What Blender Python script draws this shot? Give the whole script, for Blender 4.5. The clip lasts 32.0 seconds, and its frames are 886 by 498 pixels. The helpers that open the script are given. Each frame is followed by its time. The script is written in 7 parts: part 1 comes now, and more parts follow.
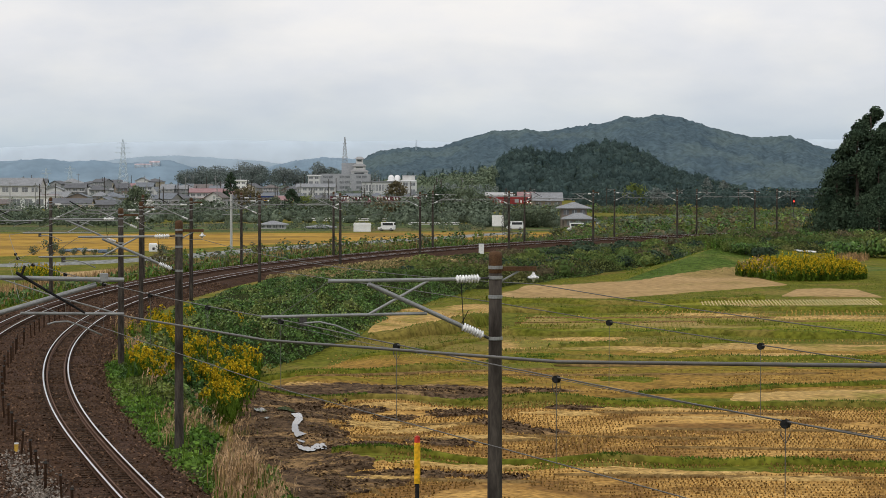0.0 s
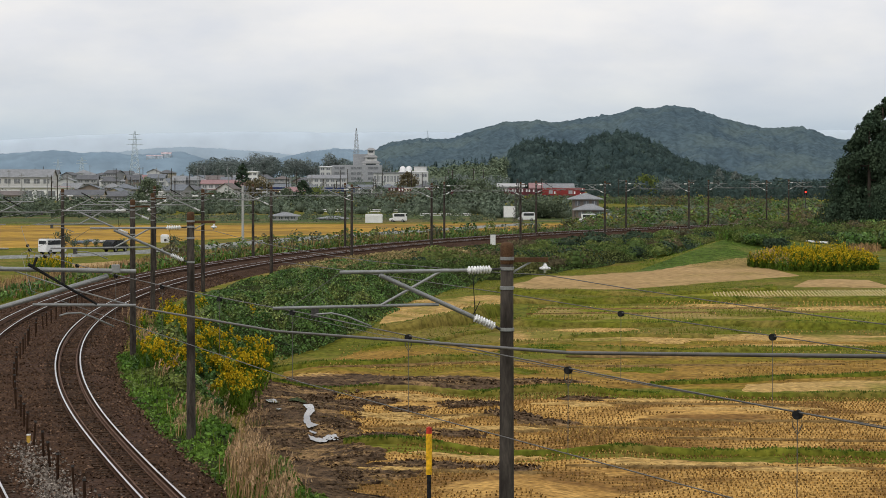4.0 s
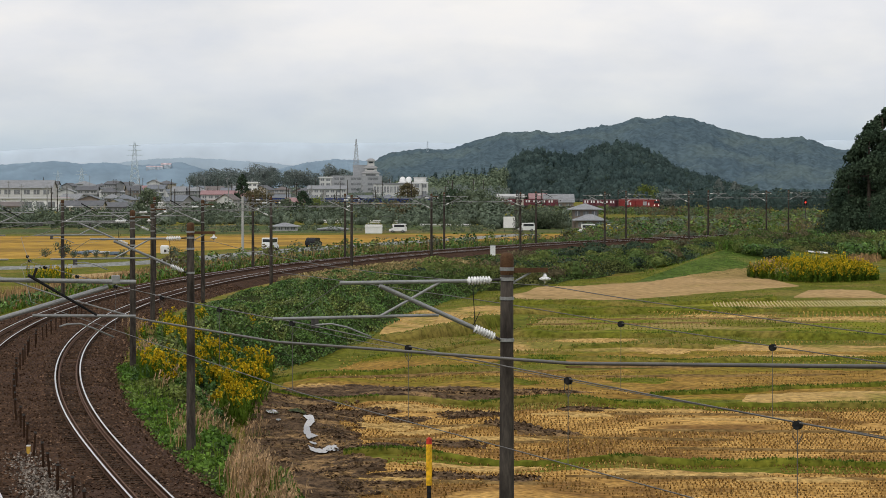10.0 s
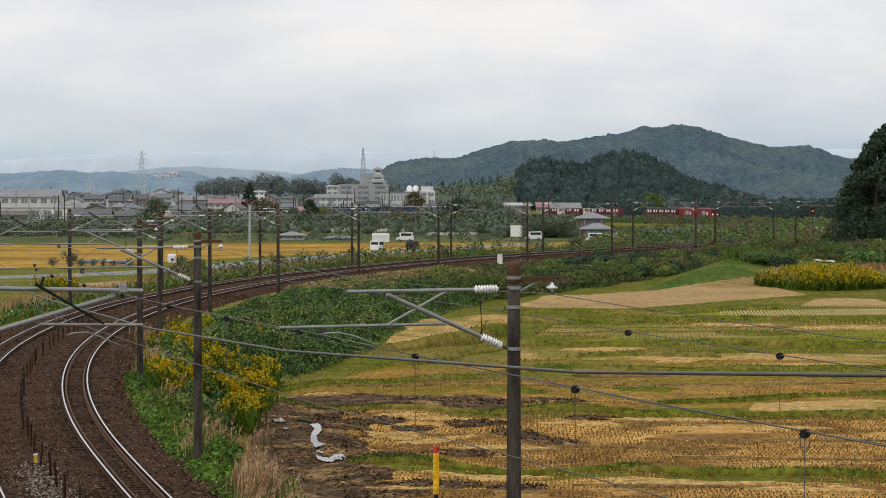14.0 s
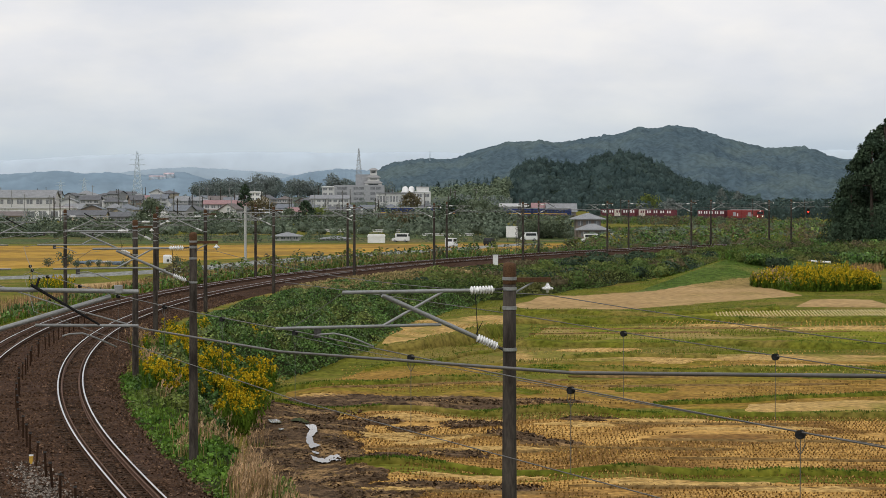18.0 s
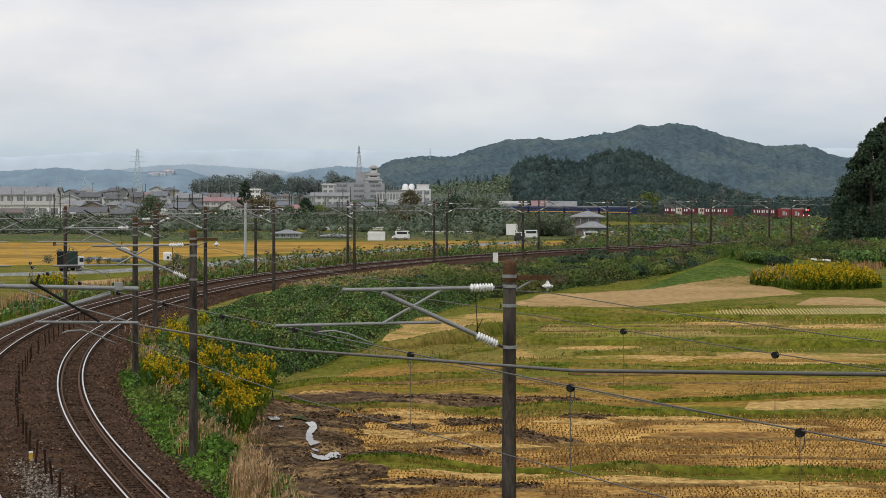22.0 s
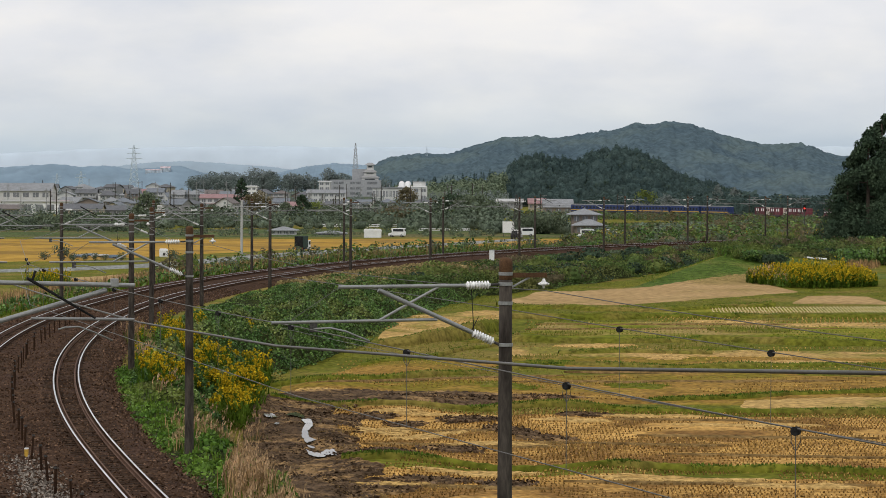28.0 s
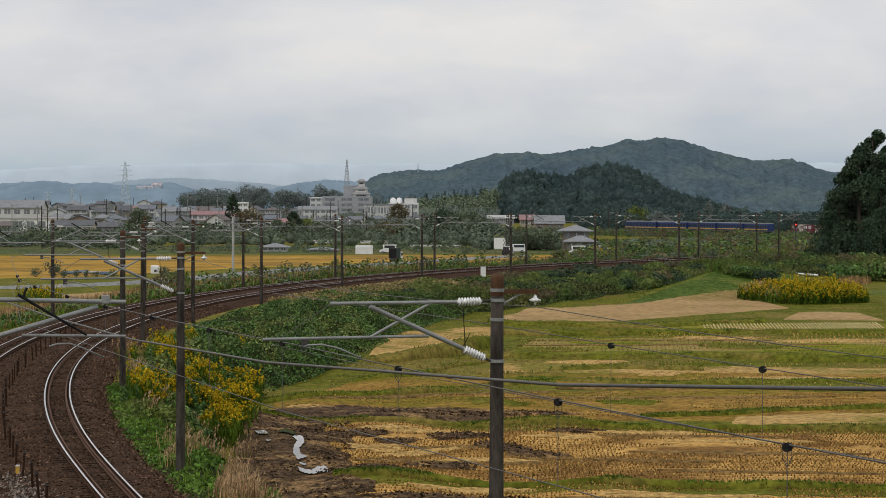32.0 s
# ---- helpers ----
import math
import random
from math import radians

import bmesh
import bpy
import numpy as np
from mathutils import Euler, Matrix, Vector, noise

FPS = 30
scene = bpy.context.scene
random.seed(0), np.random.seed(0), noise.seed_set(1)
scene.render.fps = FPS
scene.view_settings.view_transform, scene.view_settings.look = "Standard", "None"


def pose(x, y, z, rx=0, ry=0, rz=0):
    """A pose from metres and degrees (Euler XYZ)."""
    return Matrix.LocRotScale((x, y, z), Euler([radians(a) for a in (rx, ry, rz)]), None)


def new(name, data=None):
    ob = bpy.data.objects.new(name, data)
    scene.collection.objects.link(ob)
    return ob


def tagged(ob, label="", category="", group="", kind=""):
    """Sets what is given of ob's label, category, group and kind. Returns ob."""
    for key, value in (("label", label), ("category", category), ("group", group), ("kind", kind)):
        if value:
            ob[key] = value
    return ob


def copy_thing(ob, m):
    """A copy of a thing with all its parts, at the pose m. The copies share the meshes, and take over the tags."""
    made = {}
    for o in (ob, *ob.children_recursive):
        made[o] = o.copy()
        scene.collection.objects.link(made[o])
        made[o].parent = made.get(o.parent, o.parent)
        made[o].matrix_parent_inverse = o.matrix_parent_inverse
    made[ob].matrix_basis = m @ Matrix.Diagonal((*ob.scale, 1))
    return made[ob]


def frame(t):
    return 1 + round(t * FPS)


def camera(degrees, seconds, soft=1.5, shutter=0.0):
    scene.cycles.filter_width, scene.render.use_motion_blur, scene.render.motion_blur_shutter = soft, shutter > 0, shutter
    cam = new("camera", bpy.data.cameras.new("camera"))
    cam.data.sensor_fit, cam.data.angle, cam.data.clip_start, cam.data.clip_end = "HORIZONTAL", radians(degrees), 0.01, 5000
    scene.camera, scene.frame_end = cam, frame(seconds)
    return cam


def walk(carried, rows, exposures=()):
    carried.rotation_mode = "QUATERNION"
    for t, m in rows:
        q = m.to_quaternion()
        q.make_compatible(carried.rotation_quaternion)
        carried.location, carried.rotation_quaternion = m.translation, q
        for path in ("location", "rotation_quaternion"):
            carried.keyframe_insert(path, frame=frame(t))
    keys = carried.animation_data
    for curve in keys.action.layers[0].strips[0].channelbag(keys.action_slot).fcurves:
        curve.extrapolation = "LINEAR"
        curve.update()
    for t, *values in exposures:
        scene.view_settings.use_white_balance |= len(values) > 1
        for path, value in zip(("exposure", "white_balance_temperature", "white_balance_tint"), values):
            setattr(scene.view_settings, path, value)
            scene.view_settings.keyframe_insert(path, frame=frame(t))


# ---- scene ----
# ---------------------------------------------------------------- camera
EYE = (0.0, 0.0, 8.8)
LENS = 20.67
cam = camera(LENS, 32.0, soft=0.8)
SWAY = [  # seconds, turn, tilt, lean in degrees
    (0.0, -0.252, -1.622, 0.121), (0.5, -0.307, -1.637, 0.105), (1.0, -0.350, -1.621, 0.092), (1.5, -0.373, -1.688, 0.130),
    (2.0, -0.334, -1.825, 0.139), (2.5, -0.214, -1.858, 0.187), (3.0, -0.048, -1.865, 0.120), (3.5, 0.002, -1.846, 0.077),
    (5.5, 0.104, -1.787, 0.017), (6.0, 0.143, -1.746, 0.000), (6.5, 0.122, -1.748, -0.041), (7.0, 0.081, -1.770, -0.063),
    (7.5, 0.081, -1.746, 0.000), (8.0, 0.102, -1.725, -0.000), (8.5, 0.122, -1.705, -0.001), (9.0, 0.137, -1.661, -0.050),
    (9.5, 0.081, -1.623, 0.000), (10.0, 0.019, -1.583, 0.018), (10.5, 0.001, -1.539, 0.059), (11.0, 0.018, -1.480, -0.018),
    (11.5, 0.020, -1.419, -0.001), (12.0, -0.052, -1.388, 0.071), (12.5, -0.046, -1.399, -0.012), (13.0, 0.000, -1.399, 0.000),
    (13.5, 0.082, -1.387, 0.016), (14.0, 0.184, -1.378, -0.001), (14.5, 0.184, -1.378, -0.001), (16.5, 0.102, -1.297, -0.000),
    (17.0, 0.102, -1.297, -0.000), (17.5, 0.122, -1.333, -0.043), (18.0, 0.081, -1.358, 0.000), (18.5, 0.040, -1.395, -0.037),
    (19.0, 0.013, -1.419, -0.026), (19.5, 0.000, -1.460, 0.000), (20.0, 0.061, -1.460, -0.001), (20.5, 0.061, -1.470, -0.008),
    (21.0, 0.061, -1.460, -0.001), (21.5, 0.048, -1.460, 0.081), (22.0, 0.082, -1.416, 0.102), (22.5, 0.099, -1.405, 0.059),
    (23.0, 0.059, -1.388, 0.105), (23.5, -0.027, -1.443, 0.082), (24.0, -0.116, -1.518, 0.112), (24.5, -0.082, -1.515, 0.146),
    (25.0, -0.057, -1.518, 0.137), (25.5, -0.053, -1.539, 0.166), (27.5, 0.004, -1.547, 0.289), (28.0, -0.006, -1.476, 0.256),
    (28.5, -0.057, -1.451, 0.286), (29.0, -0.016, -1.506, 0.323), (29.5, 0.014, -1.526, 0.311), (30.0, -0.008, -1.432, 0.259),
    (30.5, -0.096, -1.365, 0.339), (31.0, -0.156, -1.309, 0.328), (31.5, -0.168, -1.146, 0.217), (32.0, -0.207, -1.088, 0.209),
]
walk(cam, [(t, pose(*EYE) @ pose(0, 0, 0, 0, 0, turn) @ pose(0, 0, 0, 90 + tilt, 0, 0) @ pose(0, 0, 0, 0, 0, lean))
           for t, turn, tilt, lean in SWAY], [(0, 0.0), (31.5, 0.0), (32, -0.22)])

# ---------------------------------------------------------------- sky and sun
SUN_HIGH, SUN_TURN = 48, 215
world = bpy.data.worlds.new("world")
scene.world = world
world.use_nodes = True
wn, wl = world.node_tree.nodes, world.node_tree.links
wn.clear()


def wnode(kind, **values):
    n = wn.new(kind)
    for k, v in values.items():
        n.inputs[k].default_value = v
    return n


sky = wn.new("ShaderNodeTexSky")
sky.sky_type, sky.sun_disc = "NISHITA", False
sky.sun_elevation, sky.sun_rotation = radians(SUN_HIGH), radians(SUN_TURN)
sky_gain = wnode("ShaderNodeVectorMath")
sky_gain.operation = "SCALE"
sky_gain.inputs["Scale"].default_value = 0.08
wl.new(sky.outputs[0], sky_gain.inputs[0])
coord = wn.new("ShaderNodeTexCoord")
split = wn.new("ShaderNodeSeparateXYZ")
wl.new(coord.outputs["Generated"], split.inputs[0])
# overcast: pale blue grey at the horizon, whiter above, with soft broken cloud
rise = wn.new("ShaderNodeValToRGB")
wl.new(split.outputs["Z"], rise.inputs[0])
ramp = rise.color_ramp
ramp.interpolation = "B_SPLINE"
ramp.elements[0].position, ramp.elements[0].color = 0.0, (0.46, 0.56, 0.65, 1)
ramp.elements[1].position, ramp.elements[1].color = 1.0, (0.87, 0.87, 0.885, 1)
for pos, col in ((0.012, (0.52, 0.62, 0.69, 1)), (0.025, (0.68, 0.73, 0.77, 1)), (0.045, (0.77, 0.79, 0.825, 1)), (0.075, (0.85, 0.85, 0.865, 1))):
    e = ramp.elements.new(pos)
    e.color = col
stretch = wn.new("ShaderNodeMapping")
stretch.inputs["Scale"].default_value = (1.0, 1.0, 2.6)
stretch.inputs["Location"].default_value = (1.13, 0.4, 0.03)
wl.new(coord.outputs["Generated"], stretch.inputs[0])
puffs = wnode("ShaderNodeTexNoise", Scale=9.0, Detail=6.0, Roughness=0.5)
wl.new(stretch.outputs[0], puffs.inputs["Vector"])
puff_ramp = wn.new("ShaderNodeValToRGB")
puff_ramp.color_ramp.elements[0].position, puff_ramp.color_ramp.elements[0].color = 0.38, (0.88, 0.9, 0.935, 1)
puff_ramp.color_ramp.elements[1].position, puff_ramp.color_ramp.elements[1].color = 0.66, (1.1, 1.075, 1.05, 1)
wl.new(puffs.outputs["Fac"], puff_ramp.inputs[0])
heaps = wnode("ShaderNodeTexNoise", Scale=26.0, Detail=5.0, Roughness=0.5)
wl.new(stretch.outputs[0], heaps.inputs["Vector"])
heap_ramp = wn.new("ShaderNodeValToRGB")
heap_ramp.color_ramp.elements[0].position, heap_ramp.color_ramp.elements[0].color = 0.42, (0.98, 0.985, 1.0, 1)
heap_ramp.color_ramp.elements[1].position, heap_ramp.color_ramp.elements[1].color = 0.7, (1.05, 1.035, 1.01, 1)
wl.new(heaps.outputs["Fac"], heap_ramp.inputs[0])
clouds = wn.new("ShaderNodeMix")
clouds.data_type, clouds.blend_type = "RGBA", "MULTIPLY"
clouds.inputs["Factor"].default_value = 1.0
wl.new(puff_ramp.outputs[0], clouds.inputs[6])
wl.new(heap_ramp.outputs[0], clouds.inputs[7])
shade = wn.new("ShaderNodeMix")
shade.data_type, shade.blend_type = "RGBA", "MULTIPLY"
shade.inputs["Factor"].default_value = 1.0
wl.new(rise.outputs[0], shade.inputs[6])
wl.new(clouds.outputs[2], shade.inputs[7])
cover = wn.new("ShaderNodeMix")
cover.data_type = "RGBA"
cover.inputs["Factor"].default_value = 0.93
wl.new(sky_gain.outputs[0], cover.inputs[6])
wl.new(shade.outputs[2], cover.inputs[7])
backing = wnode("ShaderNodeBackground", Strength=1.0)
wl.new(cover.outputs[2], backing.inputs["Color"])
wl.new(backing.outputs[0], wn.new("ShaderNodeOutputWorld").inputs[0])

sun = new("sun", bpy.data.lights.new("sun", "SUN"))
sun.data.energy, sun.data.angle, sun.data.color = 1.0, radians(25), (1.0, 0.96, 0.9)
sun.matrix_world = pose(0, 0, 60, 90 - SUN_HIGH, 0, 180 - SUN_TURN)

# ---------------------------------------------------------------- materials


def mat(name, a, b, scale=2.0, rough=0.85, metal=0.0, bump=0.0, fine=None, third=None, island=0.0, detail=5.0, spread=0.25, objects=0.0, rows=1.0, grit=0.35, dull=False, patch=0.0, leafy=0.0, streak=1.0, spots=(0.5, 0.6), gloss=0.25):
    """Two colours mixed by coarse noise, fine grain over it, optional third colour in patches, variation by piece."""
    m = bpy.data.materials.new(name)
    m.use_nodes = True
    nt = m.node_tree
    n, l = nt.nodes, nt.links
    bsdf = n["Principled BSDF"]
    bsdf.inputs["Roughness"].default_value, bsdf.inputs["Metallic"].default_value = rough, metal
    bsdf.inputs["Specular IOR Level"].default_value = 0.02 if dull else gloss
    geo = n.new("ShaderNodeNewGeometry")
    where = geo.outputs["Position"]
    if rows != 1.0 or streak != 1.0:  # grain stretched away from the camera to suit its flat view, or down a post
        run = n.new("ShaderNodeMapping")
        run.inputs["Scale"].default_value = (1.0, rows, streak)
        l.new(where, run.inputs[0])
        where = run.outputs[0]

    def tex(s, d):
        t = n.new("ShaderNodeTexNoise")
        t.inputs["Scale"].default_value, t.inputs["Detail"].default_value = s, d
        l.new(where, t.inputs["Vector"])
        return t.outputs["Fac"]

    def blend(fac, x, y, mode="MIX"):
        k = n.new("ShaderNodeMix")
        k.data_type, k.blend_type = "RGBA", mode
        if hasattr(fac, "default_value"):
            l.new(fac, k.inputs["Factor"])
        else:
            k.inputs["Factor"].default_value = fac
        for socket, c in ((k.inputs[6], x), (k.inputs[7], y)):
            if hasattr(c, "default_value"):
                l.new(c, socket)
            else:
                socket.default_value = (*c, 1)
        return k.outputs[2]

    def steep(v, lo, hi):
        r = n.new("ShaderNodeMapRange")
        r.inputs[1].default_value, r.inputs[2].default_value = lo, hi
        l.new(v, r.inputs[0])
        return r.outputs[0]

    col = blend(steep(tex(scale, detail), 0.5 - spread, 0.5 + spread), a, b)
    if third:
        spot = n.new("ShaderNodeTexNoise")
        spot.inputs["Scale"].default_value, spot.inputs["Detail"].default_value = patch or scale * 0.21, 6
        l.new(geo.outputs["Position"], spot.inputs["Vector"])
        col = blend(steep(spot.outputs["Fac"], *spots), col, third)
    grain = tex(fine or scale * 9, 3)
    col = blend(1.0, col, blend(steep(grain, 0.32, 0.68), (1 - grit,) * 3, (1 + grit,) * 3), "MULTIPLY")
    for amount, source in ((island, geo.outputs["Random Per Island"]), (objects, None)):
        if amount:
            if source is None:
                source = n.new("ShaderNodeObjectInfo").outputs["Random"]
            r = n.new("ShaderNodeMapRange")
            r.inputs[3].default_value, r.inputs[4].default_value = 1 - amount, 1 + amount
            l.new(source, r.inputs[0])
            col = blend(1.0, col, r.outputs[0], "MULTIPLY")
    l.new(col, bsdf.inputs["Base Color"])
    if bump:
        bm_ = n.new("ShaderNodeBump")
        bm_.inputs["Strength"].default_value, bm_.inputs["Distance"].default_value = 0.6, bump
        l.new(grain, bm_.inputs["Height"])
        l.new(bm_.outputs[0], bsdf.inputs["Normal"])
    if leafy:  # thin leaves let part of the light through
        thru, mix = n.new("ShaderNodeBsdfTranslucent"), n.new("ShaderNodeMixShader")
        mix.inputs[0].default_value = leafy
        l.new(col, thru.inputs["Color"])
        l.new(bsdf.outputs[0], mix.inputs[1])
        l.new(thru.outputs[0], mix.inputs[2])
        l.new(mix.outputs[0], n["Material Output"].inputs["Surface"])
    return m


def glow(name, colour, strength):
    m = bpy.data.materials.new(name)
    m.use_nodes = True
    b = m.node_tree.nodes["Principled BSDF"]
    b.inputs["Base Color"].default_value = (*colour, 1)
    b.inputs["Emission Color"].default_value, b.inputs["Emission Strength"].default_value = (*colour, 1), strength
    return m


GRASS = mat("grass", (0.084, 0.098, 0.012), (0.165, 0.16, 0.021), 0.35, bump=0.05, fine=2.4, third=(0.19, 0.15, 0.036), patch=0.12, grit=0.42, dull=True)
# Yellow patches on a darkened base imitate lit tops and shaded hollows.
LEAF = mat("kudzu_leaf", (0.036, 0.088, 0.02), (0.135, 0.22, 0.055), 0.3, 0.45, fine=3, island=0.7, third=(0.165, 0.2, 0.055), patch=0.22, spots=(0.52, 0.62), leafy=0.12, gloss=0.12)
WEED = mat("weed_leaf", (0.055, 0.13, 0.018), (0.16, 0.265, 0.04), 0.3, 0.5, fine=3, island=0.5, third=(0.14, 0.17, 0.04), leafy=0.2, gloss=0.1)
LEAF_DRY = mat("dry_leaf", (0.23, 0.18, 0.08), (0.38, 0.3, 0.14), 0.3, 0.8, island=0.4, dull=True, leafy=0.2)
BLADE = mat("grass_blade", (0.055, 0.115, 0.012), (0.13, 0.19, 0.025), 0.3, 0.6, island=0.45, dull=True, leafy=0.25)
BUND_BLADE = mat("bund_grass_blade", (0.05, 0.1, 0.014), (0.135, 0.2, 0.03), 0.3, 0.6, island=0.4, dull=True, leafy=0.2)
BLADE_DRY = mat("dry_blade", (0.26, 0.16, 0.075), (0.44, 0.29, 0.145), 0.5, 0.8, island=0.5, dull=True, leafy=0.25)
GOLDENROD = mat("goldenrod_flower", (0.42, 0.3, 0.012), (0.64, 0.47, 0.028), 0.8, 0.8, island=0.45, dull=True, leafy=0.3)
PLUME = mat("pale_plume", (0.36, 0.235, 0.125), (0.54, 0.375, 0.22), 0.5, 0.9, island=0.45, dull=True, leafy=0.3)
# Brown stubble, made darker to include each tuft's shadow side.
STRAW_DARK = mat("shaded_rice_stalk", (0.165, 0.095, 0.03), (0.3, 0.185, 0.058), 0.3, island=0.5, dull=True, leafy=0.1)
STUBBLE = mat("straw_stubble", (0.31, 0.168, 0.043), (0.535, 0.32, 0.098), 0.45, fine=3.6, bump=0.05, third=(0.21, 0.112, 0.034), grit=0.42, dull=True, patch=0.2, spread=0.2)
STRAW = mat("straw_tuft", (0.4, 0.245, 0.075), (0.6, 0.4, 0.13), 0.3, island=0.5, dull=True, leafy=0.1)
MUD = mat("wet_mud", (0.046, 0.03, 0.018), (0.13, 0.084, 0.048), 0.7, 0.85, fine=3, bump=0.12, third=(0.24, 0.15, 0.068), grit=0.7, patch=0.5, dull=True)
OLIVE = mat("olive_stubble", (0.19, 0.108, 0.021), (0.345, 0.21, 0.05), 0.35, fine=2.6, bump=0.04, patch=0.13, third=(0.185, 0.142, 0.018), grit=0.5, dull=True, spread=0.2)
REGROWN = mat("regrown_rice", (0.105, 0.128, 0.009), (0.225, 0.215, 0.02), 0.22, fine=2.2, bump=0.05, third=(0.29, 0.215, 0.07), patch=0.1, grit=0.4, dull=True, spread=0.18)
FALLOW = mat("fallow_field", (0.33, 0.215, 0.095), (0.44, 0.3, 0.14), 0.16, fine=1.4, bump=0.03, third=(0.28, 0.2, 0.075), patch=0.07, grit=0.26, dull=True)
GOLD = mat("ripe_rice", (0.33, 0.19, 0.03), (0.46, 0.285, 0.06), 0.07, fine=0.5, bump=0.06, third=(0.26, 0.16, 0.04), patch=0.045, grit=0.24, dull=True)
WATER = mat("puddle_water", (0.1, 0.09, 0.08), (0.14, 0.12, 0.1), 1.0, 0.04)
# The darker ballast tone is lowered to paint the shade between stones.
BALLAST = mat("ballast", (0.026, 0.0135, 0.0078), (0.086, 0.049, 0.029), 0.7, fine=9, bump=0.08, third=(0.064, 0.037, 0.025), grit=0.65, dull=True)
GRAVEL = mat("pale_gravel", (0.075, 0.055, 0.042), (0.17, 0.14, 0.115), 0.9, fine=6, bump=0.06, rows=0.4, grit=0.6, dull=True)
STONE = mat("ballast_stone", (0.066, 0.038, 0.023), (0.17, 0.105, 0.068), 3.0, island=0.65, dull=True)
RAIL = mat("rusty_rail", (0.05, 0.027, 0.017), (0.085, 0.047, 0.03), 2.0, 0.8, 0.0, dull=True)
RAIL_TOP = mat("polished_rail_head", (0.56, 0.55, 0.53), (0.66, 0.65, 0.63), 1.0, 0.28, 0.9, grit=0.15)
GUARD = mat("red_brown_guard_rail", (0.1, 0.058, 0.04), (0.15, 0.09, 0.064), 2.0, 0.7, dull=True)
SLEEPER = mat("sleeper", (0.036, 0.023, 0.015), (0.068, 0.044, 0.03), 2.0, objects=0.3, dull=True)
POLE = mat("weathered_concrete_pole", (0.024, 0.019, 0.015), (0.074, 0.062, 0.05), 5.0, 0.9, fine=26, bump=0.006, grit=0.3, streak=0.22, spread=0.16)
POLE_PALE = mat("pale_concrete_pole", (0.38, 0.38, 0.37), (0.46, 0.46, 0.44), 1.0, 0.9, grit=0.12)
STAKE = mat("dark_rusted_stake", (0.025, 0.015, 0.01), (0.05, 0.027, 0.016), 5.0, 0.9, dull=True)
RUST = mat("rusty_steel", (0.06, 0.03, 0.014), (0.115, 0.06, 0.028), 5.0, 0.85, 0.0, bump=0.01)
STEEL = mat("galvanised_steel", (0.24, 0.245, 0.24), (0.35, 0.355, 0.345), 3.0, 0.5, 0.5, grit=0.12)
STEEL_DARK = mat("dark_steel", (0.05, 0.048, 0.045), (0.09, 0.085, 0.08), 3.0, 0.6, 0.4)
PORCELAIN = mat("white_porcelain", (0.72, 0.72, 0.7), (0.82, 0.82, 0.8), 2.0, 0.25)
WIRE = mat("grey_wire", (0.1, 0.095, 0.085), (0.16, 0.15, 0.135), 2.0, 0.5, 0.4, grit=0.1)
RUBBER = mat("black_rubber", (0.015, 0.015, 0.015), (0.03, 0.03, 0.03), 3.0, 0.8, dull=True)
YELLOW = mat("yellow_paint", (0.75, 0.4, 0.01), (0.82, 0.46, 0.02), 2.0, 0.5)
RED = mat("red_paint", (0.45, 0.03, 0.02), (0.55, 0.05, 0.03), 2.0, 0.5)
PALE_STRAW = mat("laid_straw", (0.36, 0.225, 0.075), (0.53, 0.355, 0.135), 0.7, 0.9, fine=4, grit=0.45, bump=0.04, dull=True)
RUT = mat("pressed_stubble", (0.14, 0.088, 0.035), (0.24, 0.155, 0.06), 0.8, 0.9, fine=3, grit=0.5, dull=True)
TARMAC = mat("concrete_road", (0.2, 0.205, 0.19), (0.27, 0.275, 0.26), 0.2, 0.9, fine=2, rows=0.3, dull=True)
CEDAR = mat("cedar_needles", (0.03, 0.052, 0.034), (0.07, 0.1, 0.058), 0.25, 0.7, island=0.45, dull=True, leafy=0.2)
BROADLEAF = mat("broadleaf", (0.092, 0.122, 0.08), (0.165, 0.198, 0.122), 0.2, 0.7, island=0.4, dull=True, leafy=0.35)
# Far foliage, lightened and greyed: the haze is put into the leaf colour.
PINE = mat("haze_paled_leaf", (0.185, 0.22, 0.21), (0.24, 0.27, 0.25), 0.1, 0.8, island=0.25, dull=True, leafy=0.4)
LIGHTLEAF = mat("pale_green_leaf", (0.115, 0.155, 0.042), (0.19, 0.225, 0.068), 0.2, 0.7, island=0.3, dull=True, leafy=0.35)
AUTUMN = mat("autumn_leaf", (0.12, 0.105, 0.06), (0.19, 0.16, 0.09), 0.2, 0.8, island=0.35, dull=True, leafy=0.35)
BARK = mat("bark", (0.06, 0.045, 0.035), (0.11, 0.085, 0.07), 3.0, 0.95)
# Hill colours carry painted distance haze, bluer and paler the farther they stand.
HILL_NEAR = mat("haze_tinted_cedar_wood", (0.046, 0.076, 0.076), (0.084, 0.12, 0.108), 0.03, 0.95, island=0.25, fine=0.5, grit=0.25, bump=0.6, dull=True, leafy=0.3)
HILL_MID = mat("haze_tinted_mixed_wood", (0.066, 0.1, 0.124), (0.094, 0.134, 0.15), 0.016, 1.0, fine=0.12, grit=0.22, third=(0.1, 0.138, 0.144), patch=0.01, dull=True)
HILL_FAR = mat("haze_tinted_ridge", (0.19, 0.265, 0.33), (0.23, 0.305, 0.365), 0.004, 1.0, fine=0.02, grit=0.12, dull=True)
HILL_PALE = mat("haze_paled_ridge", (0.53, 0.61, 0.685), (0.56, 0.64, 0.71), 0.003, 1.0, fine=0.02, grit=0.04, dull=True)
